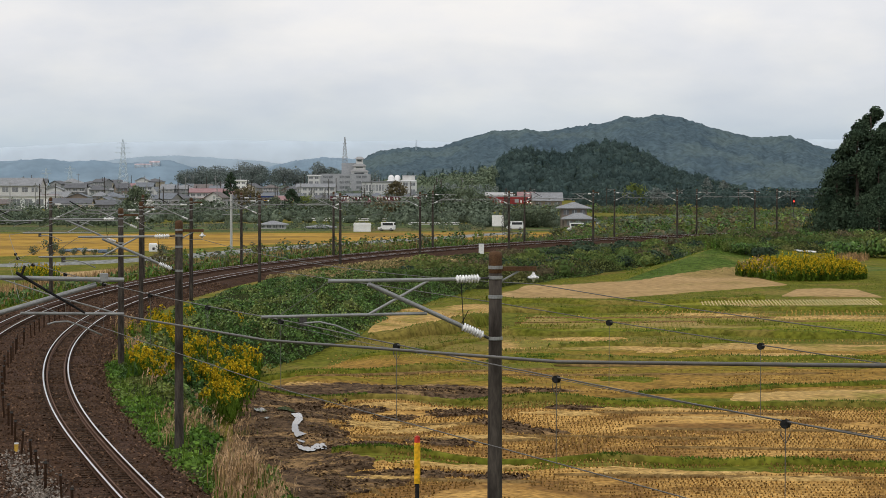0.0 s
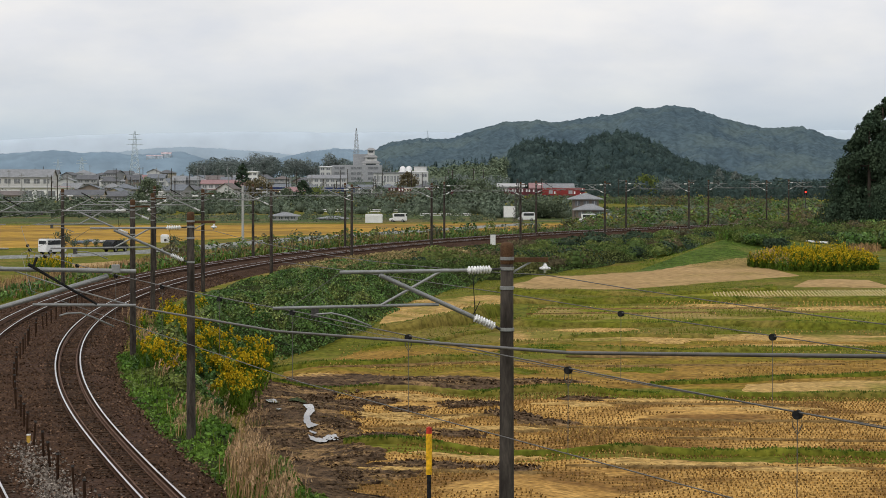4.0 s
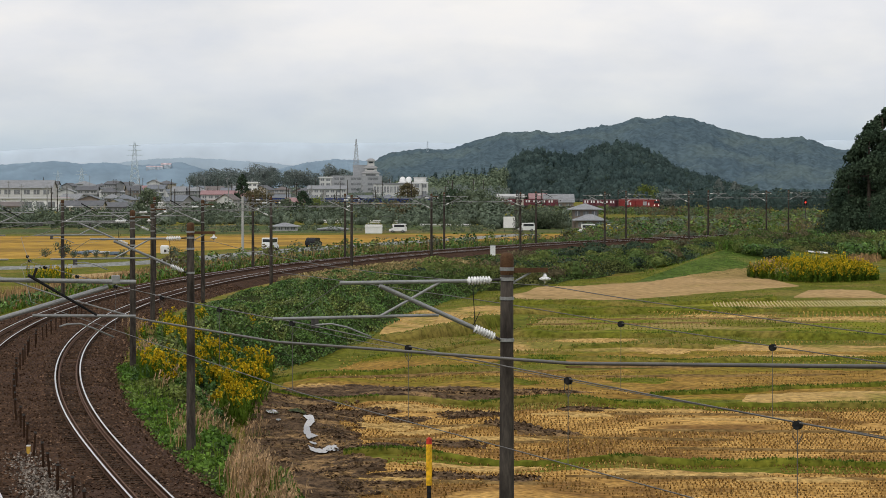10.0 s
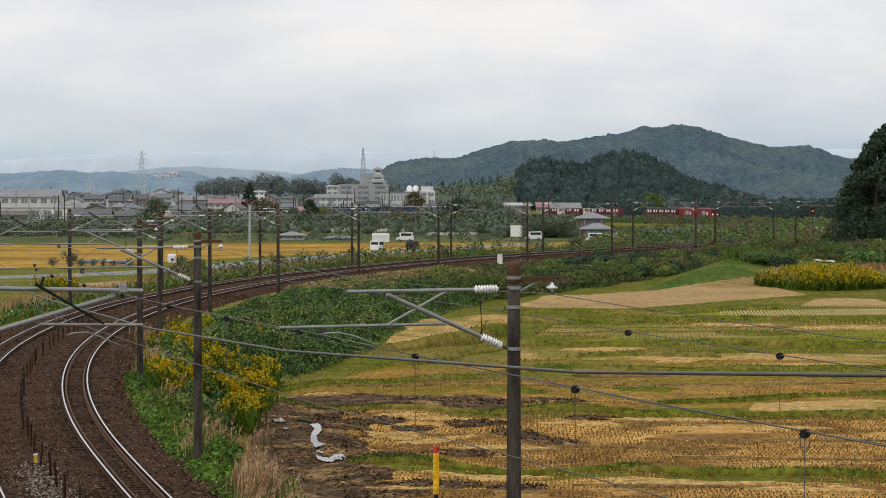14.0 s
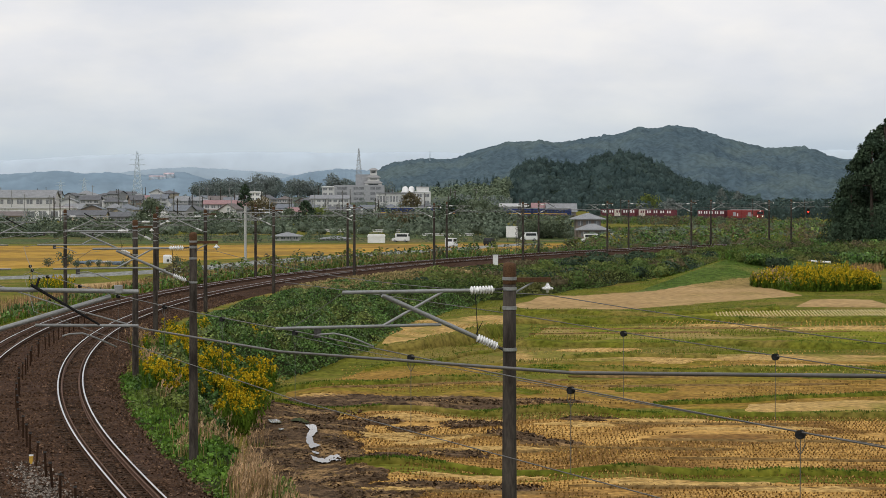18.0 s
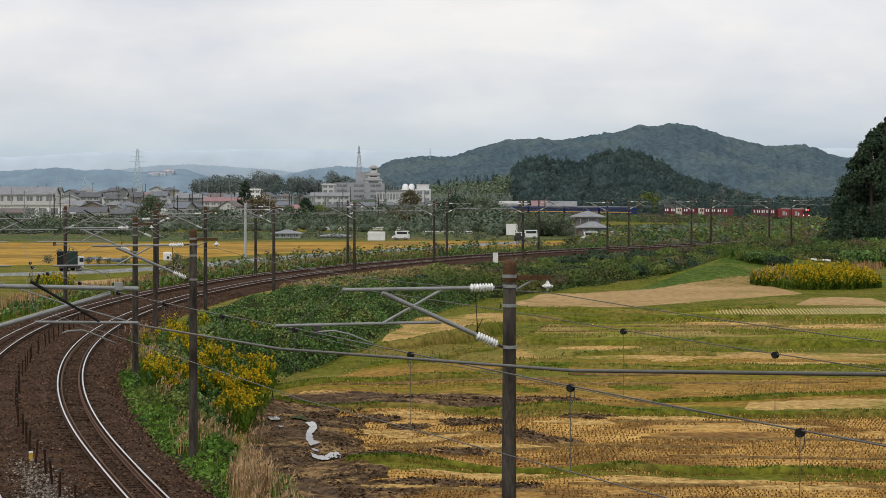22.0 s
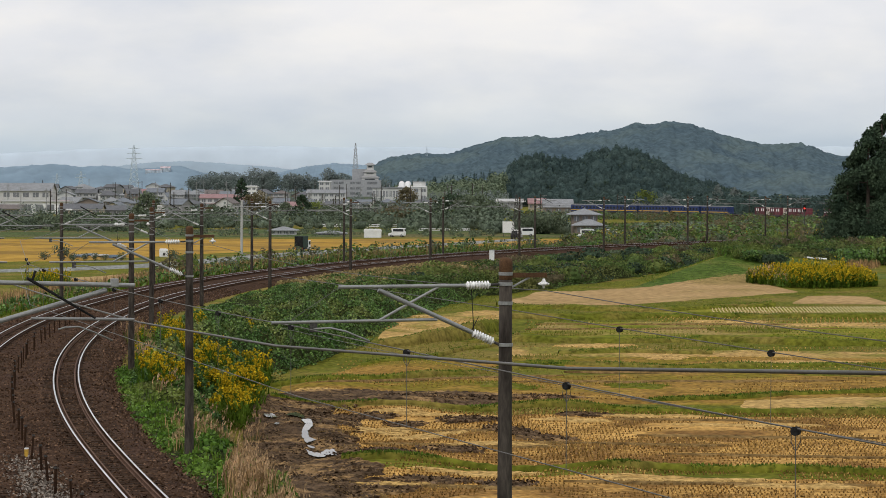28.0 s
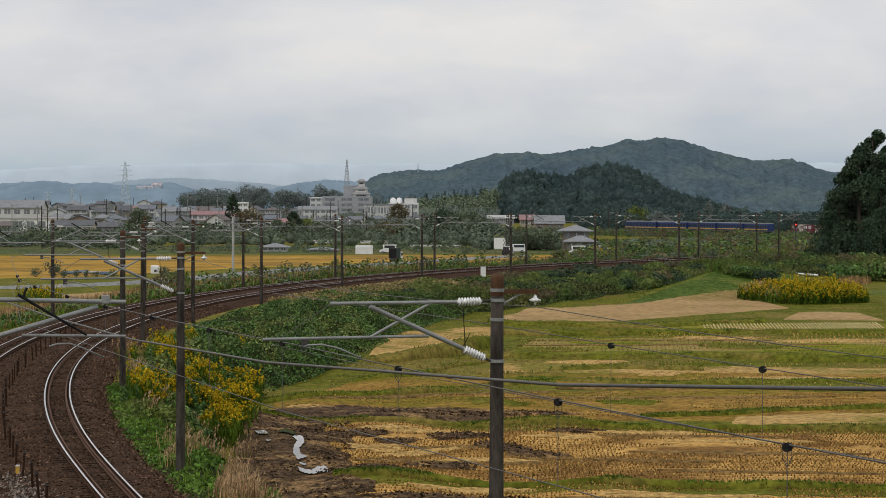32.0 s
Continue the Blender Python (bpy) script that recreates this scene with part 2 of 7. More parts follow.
WALLS = [mat(nm, a, tuple(0.86 * v for v in a), 0.4, 0.85, grit=0.1) for nm, a in (
    ("white_render", (0.62, 0.62, 0.6)), ("cream_render", (0.5, 0.44, 0.34)), ("grey_siding", (0.33, 0.33, 0.33)),
    ("brown_siding", (0.26, 0.215, 0.18)), ("pale_grey_render", (0.48, 0.48, 0.47)))]
ROOFS = [mat(nm, a, tuple(0.7 * v for v in a), 0.6, 0.8, fine=4, grit=0.2) for nm, a in (
    ("dark_grey_tile", (0.15, 0.155, 0.165)), ("slate_blue_tile", (0.2, 0.22, 0.245)), ("brown_tile", (0.19, 0.165, 0.155)),
    ("red_tin", (0.36, 0.22, 0.22)), ("grey_tile", (0.29, 0.3, 0.31)))]
WHITE = mat("white_paint", (0.74, 0.74, 0.73), (0.82, 0.82, 0.81), 0.8, 0.5, grit=0.08)
GREY_WALL = mat("grey_concrete_wall", (0.33, 0.34, 0.355), (0.38, 0.39, 0.4), 0.1, 0.9, fine=1, grit=0.1)
# Window glass lightened for the town's haze, which is put into its colour.
TOWN_GLASS = mat("haze_paled_window", (0.15, 0.16, 0.17), (0.24, 0.25, 0.26), 0.2, 0.3)
STRAWFIELD = mat("straw_field", (0.34, 0.215, 0.07), (0.5, 0.335, 0.125), 0.4, fine=2.4, bump=0.04, third=(0.2, 0.175, 0.035), patch=0.16, grit=0.42, dull=True)
PLOTS = mat("vegetable_rows", (0.05, 0.075, 0.028), (0.1, 0.13, 0.045), 0.12, fine=1.5, third=(0.13, 0.115, 0.05), patch=0.04, grit=0.5, rows=0.3, dull=True)
# Darker copy of the kudzu leaf: the far bank's shade is in its colour.
KUDZU_DARK = mat("darkened_kudzu_leaf", (0.05, 0.09, 0.028), (0.115, 0.165, 0.05), 0.1, 0.7, fine=2, grit=0.2, island=0.28, third=(0.14, 0.145, 0.05), patch=0.06, dull=True, leafy=0.15)
# Stems and litter, darkened to hold the shade between the leaves above.
UNDER = mat("shaded_litter_and_stems", (0.022, 0.03, 0.011), (0.046, 0.055, 0.02), 0.8, 0.95, fine=5, bump=0.05, dull=True)
MEADOW = mat("meadow_blade", (0.12, 0.15, 0.02), (0.22, 0.225, 0.042), 0.3, 0.7, island=0.4, dull=True, leafy=0.2)
MOWN = mat("mown_grass", (0.05, 0.09, 0.016), (0.098, 0.138, 0.027), 0.2, fine=1.6, bump=0.05, third=(0.14, 0.15, 0.038), patch=0.09, grit=0.4, dull=True)
GLASS = mat("dark_window_glass", (0.03, 0.035, 0.04), (0.05, 0.055, 0.06), 0.5, 0.12)
LOCO_RED = mat("red_locomotive_paint", (0.2, 0.022, 0.02), (0.27, 0.034, 0.03), 0.5, 0.5)
BOX_RED = mat("maroon_container_paint", (0.1, 0.026, 0.034), (0.15, 0.04, 0.048), 0.6, 0.6, objects=0.3)
BOX_BLUE = mat("blue_cover", (0.016, 0.032, 0.11), (0.026, 0.046, 0.145), 0.3, 0.5)
BOX_WHITE = mat("cream_container_paint", (0.55, 0.5, 0.42), (0.65, 0.6, 0.52), 0.5, 0.6)
CREAM_BAND = mat("yellow_band_paint", (0.6, 0.36, 0.05), (0.68, 0.42, 0.07), 0.5, 0.6)
CHASSIS = mat("dusty_chassis", (0.06, 0.055, 0.055), (0.1, 0.09, 0.09), 1.0, 0.8)
TRUCK_GREEN = mat("dark_green_tarp", (0.018, 0.04, 0.03), (0.03, 0.06, 0.045), 0.8, 0.6)
CAR_BLACK = mat("black_car_paint", (0.02, 0.02, 0.022), (0.03, 0.03, 0.033), 0.8, 0.25)
RED_LAMP = glow("red_signal_glow", (1.0, 0.05, 0.03), 2.0)
HEAD_LAMP = glow("headlamp_glow", (1.0, 0.9, 0.8), 2.0)

# ---------------------------------------------------------------- helpers of this scene
# Focal length in pixels; things are placed to fit the camera's view.
F = 4300.0
rng = np.random.default_rng(7)


def pixel_point(b, e, d):
    """The point d metres ahead at b pixels right of and e below the level view axis."""
    return b * d / F, d, EYE[2] - e * d / F


def pixel_at_height(b, e, z):
    """The point of height z seen b pixels right of and e below the level view axis."""
    d = (EYE[2] - z) * F / e
    return b * d / F, d, z


def put(name, verts, faces, material, parent=None, label="", smooth=False):
    me = bpy.data.meshes.new(name)
    me.from_pydata([tuple(v) for v in verts], [], faces)
    for m in (material if isinstance(material, (list, tuple)) else [material]):
        me.materials.append(m)
    if smooth:
        me.polygons.foreach_set("use_smooth", [True] * len(me.polygons))
    me.update()
    ob = new(name, me)
    if parent:
        ob.parent = parent
    if label:
        tagged(ob, label)
    return ob


def part(name, bm, material, parent=None, label="", smooth=False):
    me = bpy.data.meshes.new(name)
    bm.to_mesh(me)
    bm.free()
    me.materials.append(material)
    if smooth:
        me.polygons.foreach_set("use_smooth", [True] * len(me.polygons))
    ob = new(name, me)
    if parent:
        ob.parent = parent
    if label:
        tagged(ob, label)
    return ob


def empty(name, m, label, category, group="", kind=""):
    ob = new(name)
    ob.matrix_basis = m
    ob.empty_display_size = 0.2
    return tagged(ob, label, category, group, kind)


def box(bm, x0, x1, y0, y1, z0, z1, bevel=0.0):
    made = bmesh.ops.create_cube(bm, size=1.0, matrix=Matrix.Translation(((x0 + x1) / 2, (y0 + y1) / 2, (z0 + z1) / 2)) @ Matrix.Diagonal((x1 - x0, y1 - y0, z1 - z0, 1)))
    if bevel:
        edges = list({e for v in made["verts"] for e in v.link_edges})
        bmesh.ops.bevel(bm, geom=edges, offset=bevel, segments=2, affect="EDGES", profile=0.6)
    return bm


def boxm(*dims, bevel=0.0):
    return box(bmesh.new(), *dims, bevel=bevel)


def rod(bm, a, b, r0, r1=None, n=10, caps=True):
    a, b = Vector(a), Vector(b)
    m = Matrix.Translation((a + b) / 2) @ (b - a).to_track_quat("Z", "Y").to_matrix().to_4x4()
    bmesh.ops.create_cone(bm, cap_ends=caps, segments=n, radius1=r0, radius2=r0 if r1 is None else r1, depth=(b - a).length, matrix=m)
    return bm


def rodm(a, b, r0, r1=None, n=10):
    return rod(bmesh.new(), a, b, r0, r1, n)


def tube_mesh(points, r, n=6):
    """Vertices and faces of a tube along points."""
    pts = [Vector(p) for p in points]
    vs, fs = [], []
    for i, p in enumerate(pts):
        d = (pts[min(i + 1, len(pts) - 1)] - pts[max(i - 1, 0)]).normalized()
        u = d.cross(Vector((0, 0, 1)))
        u = u.normalized() if u.length > 1e-4 else Vector((1, 0, 0))
        w = u.cross(d)
        for k in range(n):
            a = 2 * math.pi * k / n
            vs.append(p + r * (math.cos(a) * u + math.sin(a) * w))
    for i in range(len(pts) - 1):
        for k in range(n):
            fs.append((i * n + k, i * n + (k + 1) % n, (i + 1) * n + (k + 1) % n, (i + 1) * n + k))
    fs += [tuple(range(n))[::-1], tuple(range((len(pts) - 1) * n, len(pts) * n))]
    return vs, fs


def tube(name, points, r, material, parent=None, label="", n=6):
    vs, fs = tube_mesh(points, r, n)
    return put(name, vs, fs, material, parent, label, True)


def lathe(profile, n=14):
    """Verts and faces turned round z from (radius, height) pairs."""
    vs = [(r * math.cos(2 * math.pi * k / n), r * math.sin(2 * math.pi * k / n), z) for r, z in profile for k in range(n)]
    fs = [(i * n + k, i * n + (k + 1) % n, (i + 1) * n + (k + 1) % n, (i + 1) * n + k) for i in range(len(profile) - 1) for k in range(n)]
    fs += [tuple(range(n))[::-1], tuple(range((len(profile) - 1) * n, len(profile) * n))]
    return vs, fs


def cards(name, centres, sizes, material, upright=0.0, narrow=1.0, parent=None, taper=0.25, facing=None, loose=0.45):
    """Many small leaf blades, one quad each, turned at random or loosely facing a direction. upright: 1 makes blades stand, narrow: width to height."""
    c = np.asarray(centres, float)
    n = len(c)
    s = np.broadcast_to(np.asarray(sizes, float), (n,))[:, None]
    a = rng.uniform(0, 2 * np.pi, n)
    u = np.stack([np.cos(a), np.sin(a), rng.normal(0, 0.25, n) * (1 - upright)], 1)
    lean = rng.normal(0, 1, (n, 3)) * (1 - upright) * np.array([1, 1, 0.6]) + np.array([0, 0, 0.25 + upright * 2]) + rng.normal(0, 0.25, (n, 3))
    v = lean - (lean * u).sum(1, keepdims=True) * u / (u * u).sum(1, keepdims=True)
    v /= np.linalg.norm(v, axis=1, keepdims=True)
    if facing is not None:
        w = np.asarray(facing, float)
        w = w / np.maximum(np.linalg.norm(w, axis=1, keepdims=True), 1e-6) + rng.normal(0, loose, (n, 3))
        u = np.cross(w, rng.normal(0, 1, (n, 3)))
        u /= np.maximum(np.linalg.norm(u, axis=1, keepdims=True), 1e-6)
        v = np.cross(w, u)
        v /= np.maximum(np.linalg.norm(v, axis=1, keepdims=True), 1e-6)
    u *= s * narrow * 0.5
    v = v * s
    if upright:
        q = np.stack([c - u, c + u, c + u * taper + v, c - u * taper + v], 1)
    else:
        q = np.stack([c - v * 0.5, c + u, c + v * 0.5, c - u], 1)
    me = bpy.data.meshes.new(name)
    me.vertices.add(4 * n)
    me.vertices.foreach_set("co", q.reshape(-1).astype(np.float32))
    me.loops.add(4 * n)
    me.loops.foreach_set("vertex_index", np.arange(4 * n, dtype=np.int32))
    me.polygons.add(n)
    me.polygons.foreach_set("loop_start", np.arange(0, 4 * n, 4, dtype=np.int32))
    me.update(calc_edges=True)
    me.validate()
    me.materials.append(material)
    ob = new(name, me)
    if parent:
        ob.parent = parent
    return ob


def lumps(name, centres, widths, talls, material, parent=None, rough=0.22):
    """Ragged rounded masses of foliage, each a dented ball drawn out to its height."""
    bm = bmesh.new()
    bmesh.ops.create_icosphere(bm, subdivisions=2, radius=0.5)
    base = np.array([v.co[:] for v in bm.verts])
    tris = np.array([[v.index for v in f.verts] for f in bm.faces], np.int64)
    bm.free()
    c, w, h = (np.asarray(q, float) for q in (centres, widths, talls))
    vs = []
    for i in range(len(c)):
        wave = rng.normal(0, 1, (9, 3)) * np.linspace(3, 13, 9)[:, None]
        dent = (np.cos(base @ wave.T + rng.uniform(0, 6.3, 9)) * np.linspace(1.0, 0.55, 9)).sum(1) * rough / 3
        b = base * (1 + dent)[:, None]
        vs.append(c[i] + b * [w[i], w[i], h[i]] + [0, 0, h[i] * 0.4])
    m = len(base)
    faces = np.concatenate([tris + i * m for i in range(len(c))])
    return put(name, np.concatenate(vs).tolist(), faces.tolist(), material, parent, "", True)


# ---------------------------------------------------------------- the plan: one curve of 400 m radius
CURVE, R1 = (378.1, 172.7), 400.1
TRACK_GAP = 4.65


def arc(s, off=0.0, z=0.0):
    """The point s metres along the curve, off metres outside the first track's middle."""
    a = math.pi - s / R1
    return Vector((CURVE[0] + (R1 + off) * math.cos(a), CURVE[1] + (R1 + off) * math.sin(a), z))


def along(x, y):
    """s and off of a point."""
    a = np.arctan2(y - CURVE[1], x - CURVE[0])
    a = np.where(a < -1.0, a + 2 * np.pi, a)
    return (math.pi - a) * R1, np.hypot(x - CURVE[0], y - CURVE[1]) - R1


def smooth(v, lo, hi):
    k = np.clip((v - lo) / (hi - lo), 0, 1)
    return k * k * (3 - 2 * k)


RAMP_A, RAMP_B = (22.0, 268.0), (35.0, 300.0)


def ramp(x, y):
    """Share of the way up the ramp, distance to the near side of its crest, and rise."""
    ax, ay = RAMP_B[0] - RAMP_A[0], RAMP_B[1] - RAMP_A[1]
    n = math.hypot(ax, ay)
    ax, ay = ax / n, ay / n
    k = ((x - RAMP_A[0]) * ax + (y - RAMP_A[1]) * ay) / n
    v = (x - RAMP_A[0]) * ay - (y - RAMP_A[1]) * ax
    wide = 5 + 13 * np.clip(k, 0, 1.3)
    side = np.where(v > 0, smooth(v / wide, 1.0, 0.0), smooth(-v, 7.0, 0.0))
    return k, v, 2.35 * np.clip(k, 0, 1) * smooth(k, 1.7, 1.25) * side


def height(x, y):
    """Ground level."""
    x, y = np.asarray(x, float), np.asarray(y, float)
    s, off = along(x, y)
    foot = np.interp(s, [-200, -60, -30, 0, 80, 130, 200, 300], [-7, -7.5, -10, -16, -19, -31, -36, -40])
    field = np.interp(y, [0, 165, 200, 260, 320, 420], [-3.0, -3.0, -2.8, -2.3, -1.7, -1.4])
    inner = field + (-0.55 - field) * smooth(off, foot, -3.4)
    outer = -0.55 + (-1.55 + 0.55) * smooth(off, 8.5, 15)
    z = np.where(off < 0, inner, outer)
    far = np.interp(np.hypot(x, y), [380, 520, 900, 1500, 5000], [0, 0.25, 0.6, 1, 1])
    near_line = smooth(np.abs(off), 60, 20)
    z = z * (1 - far * (1 - near_line)) + (-3.5) * far * (1 - near_line)
    # grassy ramp beside the yellow weeds
    z = z + ramp(x, y)[2]
    # bank that carries the far line
    z = z + 0.35 * np.sin(x * 0.7) * np.sin(y * 0.23) * smooth(-off, 3.5, 6) * smooth(-off, 34, 20) * 0.6
    return z


def pixel_ground(az, level, z=None):
    """The ground point behind a pixel of the camera's view: column 784 is straight ahead, row 336 is level."""
    b, e = az - 784.0, level - 336.0
    if z is not None:
        return Vector(pixel_at_height(b, e, z))
    z = -2.5
    for _ in range(12):
        p = pixel_at_height(b, e, z)
        z = float(height(p[0], p[1]))
    return Vector(pixel_at_height(b, e, z))


# ---------------------------------------------------------------- ground
def spaced(lo, hi, step, far_lo, far_hi, grow=1.16):
    v = list(np.arange(lo, hi + step / 2, step))
    d, a = step, v[-1]
    while a < far_hi:
        d *= grow
        a += d
        v.append(a)
    d, a = step, v[0]
    while a > far_lo:
        d *= grow
        a -= d
        v.insert(0, a)
    return np.array(v)


gx, gy = spaced(-60, 110, 1.25, -4600, 4600), spaced(25, 470, 1.6, -600, 4800, 1.1)
GX, GY = np.meshgrid(gx, gy)
GZ = height(GX, GY)
nx, ny = len(gx), len(gy)
idx = np.arange(nx * ny).reshape(ny, nx)
quads = np.stack([idx[:-1, :-1], idx[:-1, 1:], idx[1:, 1:], idx[1:, :-1]], -1).reshape(-1, 4)
me = bpy.data.meshes.new("ground")
me.from_pydata(np.stack([GX, GY, GZ], -1).reshape(-1, 3).tolist(), [], quads.tolist())
me.materials.append(GRASS)
me.polygons.foreach_set("use_smooth", [True] * len(me.polygons))
tagged(new("ground", me), "grassy ground that falls from the railway to the fields", "ground", kind="structure")


PADDIES = []


def sheet(name, front, back, material, label, lift=0.05, cols=60, rows=14, wobble=0.25, category="field", bumps=0.0, ragged=0.0):
    """A strip of land between a nearer and a farther edge, each given as view pixels from left to right."""
    def edge(line):
        pts = [pixel_ground(*p) for p in line]
        at = np.linspace(0, 1, len(pts))
        k = np.linspace(0, 1, cols)
        return np.stack([np.interp(k, at, [p.x for p in pts]), np.interp(k, at, [p.y for p in pts])], 1)
    f, b = edge(front), edge(back)
    f += rng.normal(0, wobble, f.shape) * [0.3, 1]
    b += rng.normal(0, wobble, b.shape) * [0.3, 1]
    PADDIES.append((f, b))
    k = np.linspace(0, 1, rows)[:, None, None]
    g = f[None] * (1 - k) + b[None] * k
    z = height(g[..., 0], g[..., 1]) + lift
    if ragged:
        for r in range(rows):
            shift = ragged * (noise.noise((r * 0.05, front[0][0], 2.0)) + 0.3 * noise.noise((r * 0.2, front[0][0], 5.0)))
            g[r, :, 0] += shift * np.linspace(0, 1, cols) ** 2
        z = height(g[..., 0], g[..., 1]) + lift
    if bumps:
        z = z + rng.uniform(0, bumps, z.shape)
    z[0], z[-1] = z[0] - lift - 0.12, z[-1] - lift - 0.12
    z[:, 0], z[:, -1] = z[:, 0] - lift - 0.12, z[:, -1] - lift - 0.12  # edges dip into the ground
    v = np.concatenate([g, z[..., None]], -1).reshape(-1, 3)
    i = np.arange(rows * cols).reshape(rows, cols)
    q = np.stack([i[:-1, :-1], i[:-1, 1:], i[1:, 1:], i[1:, :-1]], -1).reshape(-1, 4)
    return tagged(put(name, v.tolist(), q.tolist(), material, smooth=True), label, category, kind="structure"), f, b


sheet("paddy_near", [(560, 950), (1000, 950), (1720, 950)], [(600, 834), (1000, 842), (1720, 852)], STUBBLE, "harvested rice paddy with straw stubble in rows")
sheet("paddy_second", [(560, 826), (1000, 836), (1720, 846)], [(545, 730), (1000, 738), (1720, 742)], STUBBLE, "harvested rice paddy with straw stubble and muddy ruts", rows=30)
sheet("paddy_mud", [(430, 950), (540, 950), (720, 950)], [(430, 716), (480, 707), (560, 706)], MUD, "churned wet mud at the paddy's corner", 0.08, 110, 220, 0.06, bumps=0.07, ragged=3.0)
sheet("paddy_third", [(480, 718), (900, 725), (1720, 730)], [(490, 694), (880, 672), (1720, 650)], OLIVE, "olive brown rice stubble")
sheet("paddy_third_mud", [(500, 716), (700, 716), (900, 722)], [(500, 704), (700, 702), (900, 706)], MUD, "dark muddy strip along the bund", 0.1, 90, 14, 0.2, bumps=0.08)
sheet("paddy_strip", [(1300, 729), (1450, 729), (1720, 726)], [(1310, 712), (1450, 706), (1720, 699)], STRAWFIELD, "pale straw strip of cut rice", 0.1, 20, 5)
sheet("paddy_fourth", [(500, 692), (880, 664), (1720, 644)], [(640, 650), (880, 640), (1720, 626)], OLIVE, "olive and straw coloured cut paddy", 0.06)
sheet("paddy_tan_strip", [(860, 638), (1200, 640), (1720, 642)], [(900, 616), (1200, 622), (1720, 628)], STRAWFIELD, "straw coloured strip of cut rice", 0.1, 30, 6, 0.5)
sheet("paddy_green", [(900, 606), (1300, 610), (1720, 604)], [(960, 574), (1300, 572), (1720, 572)], REGROWN, "green regrown rice after the harvest", 0.06)
sheet("paddy_west", [(660, 612), (730, 602), (800, 588), (890, 577)], [(690, 570), (780, 560), (905, 555)], STRAWFIELD, "small tan paddy below the bank", 0.06, 30, 10)
sheet("paddy_rows", [(1130, 566), (1350, 566), (1720, 566)], [(1170, 551), (1350, 548), (1720, 546)], REGROWN, "thin green paddy with straw in rows", 0.06)
sheet("paddy_east", [(1390, 543), (1480, 543), (1600, 545)], [(1430, 526), (1480, 524), (1530, 526)], FALLOW, "small tan patch of dry field", 0.08, 20, 6)
sheet("paddy_fallow", [(885, 545), (1100, 547), (1430, 521)], [(940, 524), (1150, 512), (1320, 503)], FALLOW, "bare tan field below the green bank", 0.06)
sheet("rice_field", [(-300, 478), (120, 474), (480, 452), (850, 442), (1010, 440)], [(-300, 431), (120, 432), (480, 430), (850, 428), (1000, 428)], GOLD, "ripe golden rice field", 0.05, 80, 20, 0.5)


sheet("garden_plots", [(-300, 430), (120, 431), (480, 429), (850, 427), (1000, 427)], [(-300, 412), (120, 413), (480, 412), (850, 412), (1000, 413)], PLOTS, "dark green vegetable plots beyond the rice", 0.04, 60, 12, 0.5)
sheet("dry_verge", [(70, 514), (150, 512), (225, 506)], [(90, 502), (160, 498), (235, 492)], FALLOW, "dry tan grass between the road and the line", 0.06, 30, 8, 0.4)


def bund(name, line, width, tall, label="low green grass bund between two paddies"):
    pts = [pixel_ground(*p) for p in line]
    n = 120
    at, k = np.linspace(0, 1, len(pts)), np.linspace(0, 1, n)
    x, y = np.interp(k, at, [p.x for p in pts]), np.interp(k, at, [p.y for p in pts])
    y = y + np.array([0.3 * width * noise.noise((v * 0.21, y[0], 5.0)) + 0.1 * width * noise.noise((v * 0.9, y[0], 9.0)) for v in x])
    swell = np.array([0.85 + 0.6 * noise.noise((v * 0.23, pts[0].y, 1.0)) for v in x])
    prof = [(-0.56, -0.6), (-0.5, 0.15), (-0.38, 0.82), (0.0, 1.0), (0.32, 0.75), (0.55, -0.5)]
    z = height(x, y)
    v = [(x[i], y[i] + o * width * swell[i], z[i] + 0.02 + q * tall * swell[i] * rng.uniform(0.92, 1.08)) for o, q in prof for i in range(n)]
    q = [(r * n + i, r * n + i + 1, (r + 1) * n + i + 1, (r + 1) * n + i) for r in range(len(prof) - 1) for i in range(n - 1)]
    ob = tagged(put(name, v, q, GRASS, smooth=True), label, "bund", kind="structure")
    near = 100 / float(np.mean(y))
    m = int(190 * max(8, abs(x[-1] - x[0])) * near)
    i = rng.uniform(0, n - 1.01, m)
    bare = np.array([noise.noise((a * 0.06, pts[0].y, 8.0)) for a in i]) < 0.22
    i = i[bare]
    m = len(i)
    side = rng.uniform(-0.45, 0.5, m)
    sw = np.interp(i, np.arange(n), swell)
    xx, yy = np.interp(i, np.arange(n), x), np.interp(i, np.arange(n), y) + side * width * sw
    up = np.interp(side, [-0.5, -0.38, 0.0, 0.32, 0.5], [0.1, 0.8, 1.0, 0.75, 0.0]) * tall * sw
    big = 0.85
    cards("bund_grass", np.stack([xx, yy, height(xx, yy) + up - 0.02], 1), rng.uniform(0.07, 0.2, m) * big, BUND_BLADE, 0.35, 0.55, ob)
    return ob


bund("bund", [(606, 825), (800, 829), (1000, 838), (1250, 841), (1720, 851)], 0.6, 0.26)
bund("bund", [(480, 712), (700, 722), (900, 730), (1200, 736), (1720, 740)], 0.75, 0.28)
bund("bund", [(1150, 716), (1300, 712), (1400, 704), (1720, 694)], 1.0, 0.28)
bund("bund", [(470, 694), (700, 678), (880, 664), (1000, 655)], 1.5, 0.3)
bund("bund", [(880, 652), (1200, 654), (1720, 648)], 2.0, 0.25)
bund("bund", [(990, 634), (1100, 630), (1260, 632)], 2.6, 0.4)
bund("bund", [(830, 612), (1100, 611), (1280, 607), (1450, 614), (1720, 612)], 3.0, 0.45)
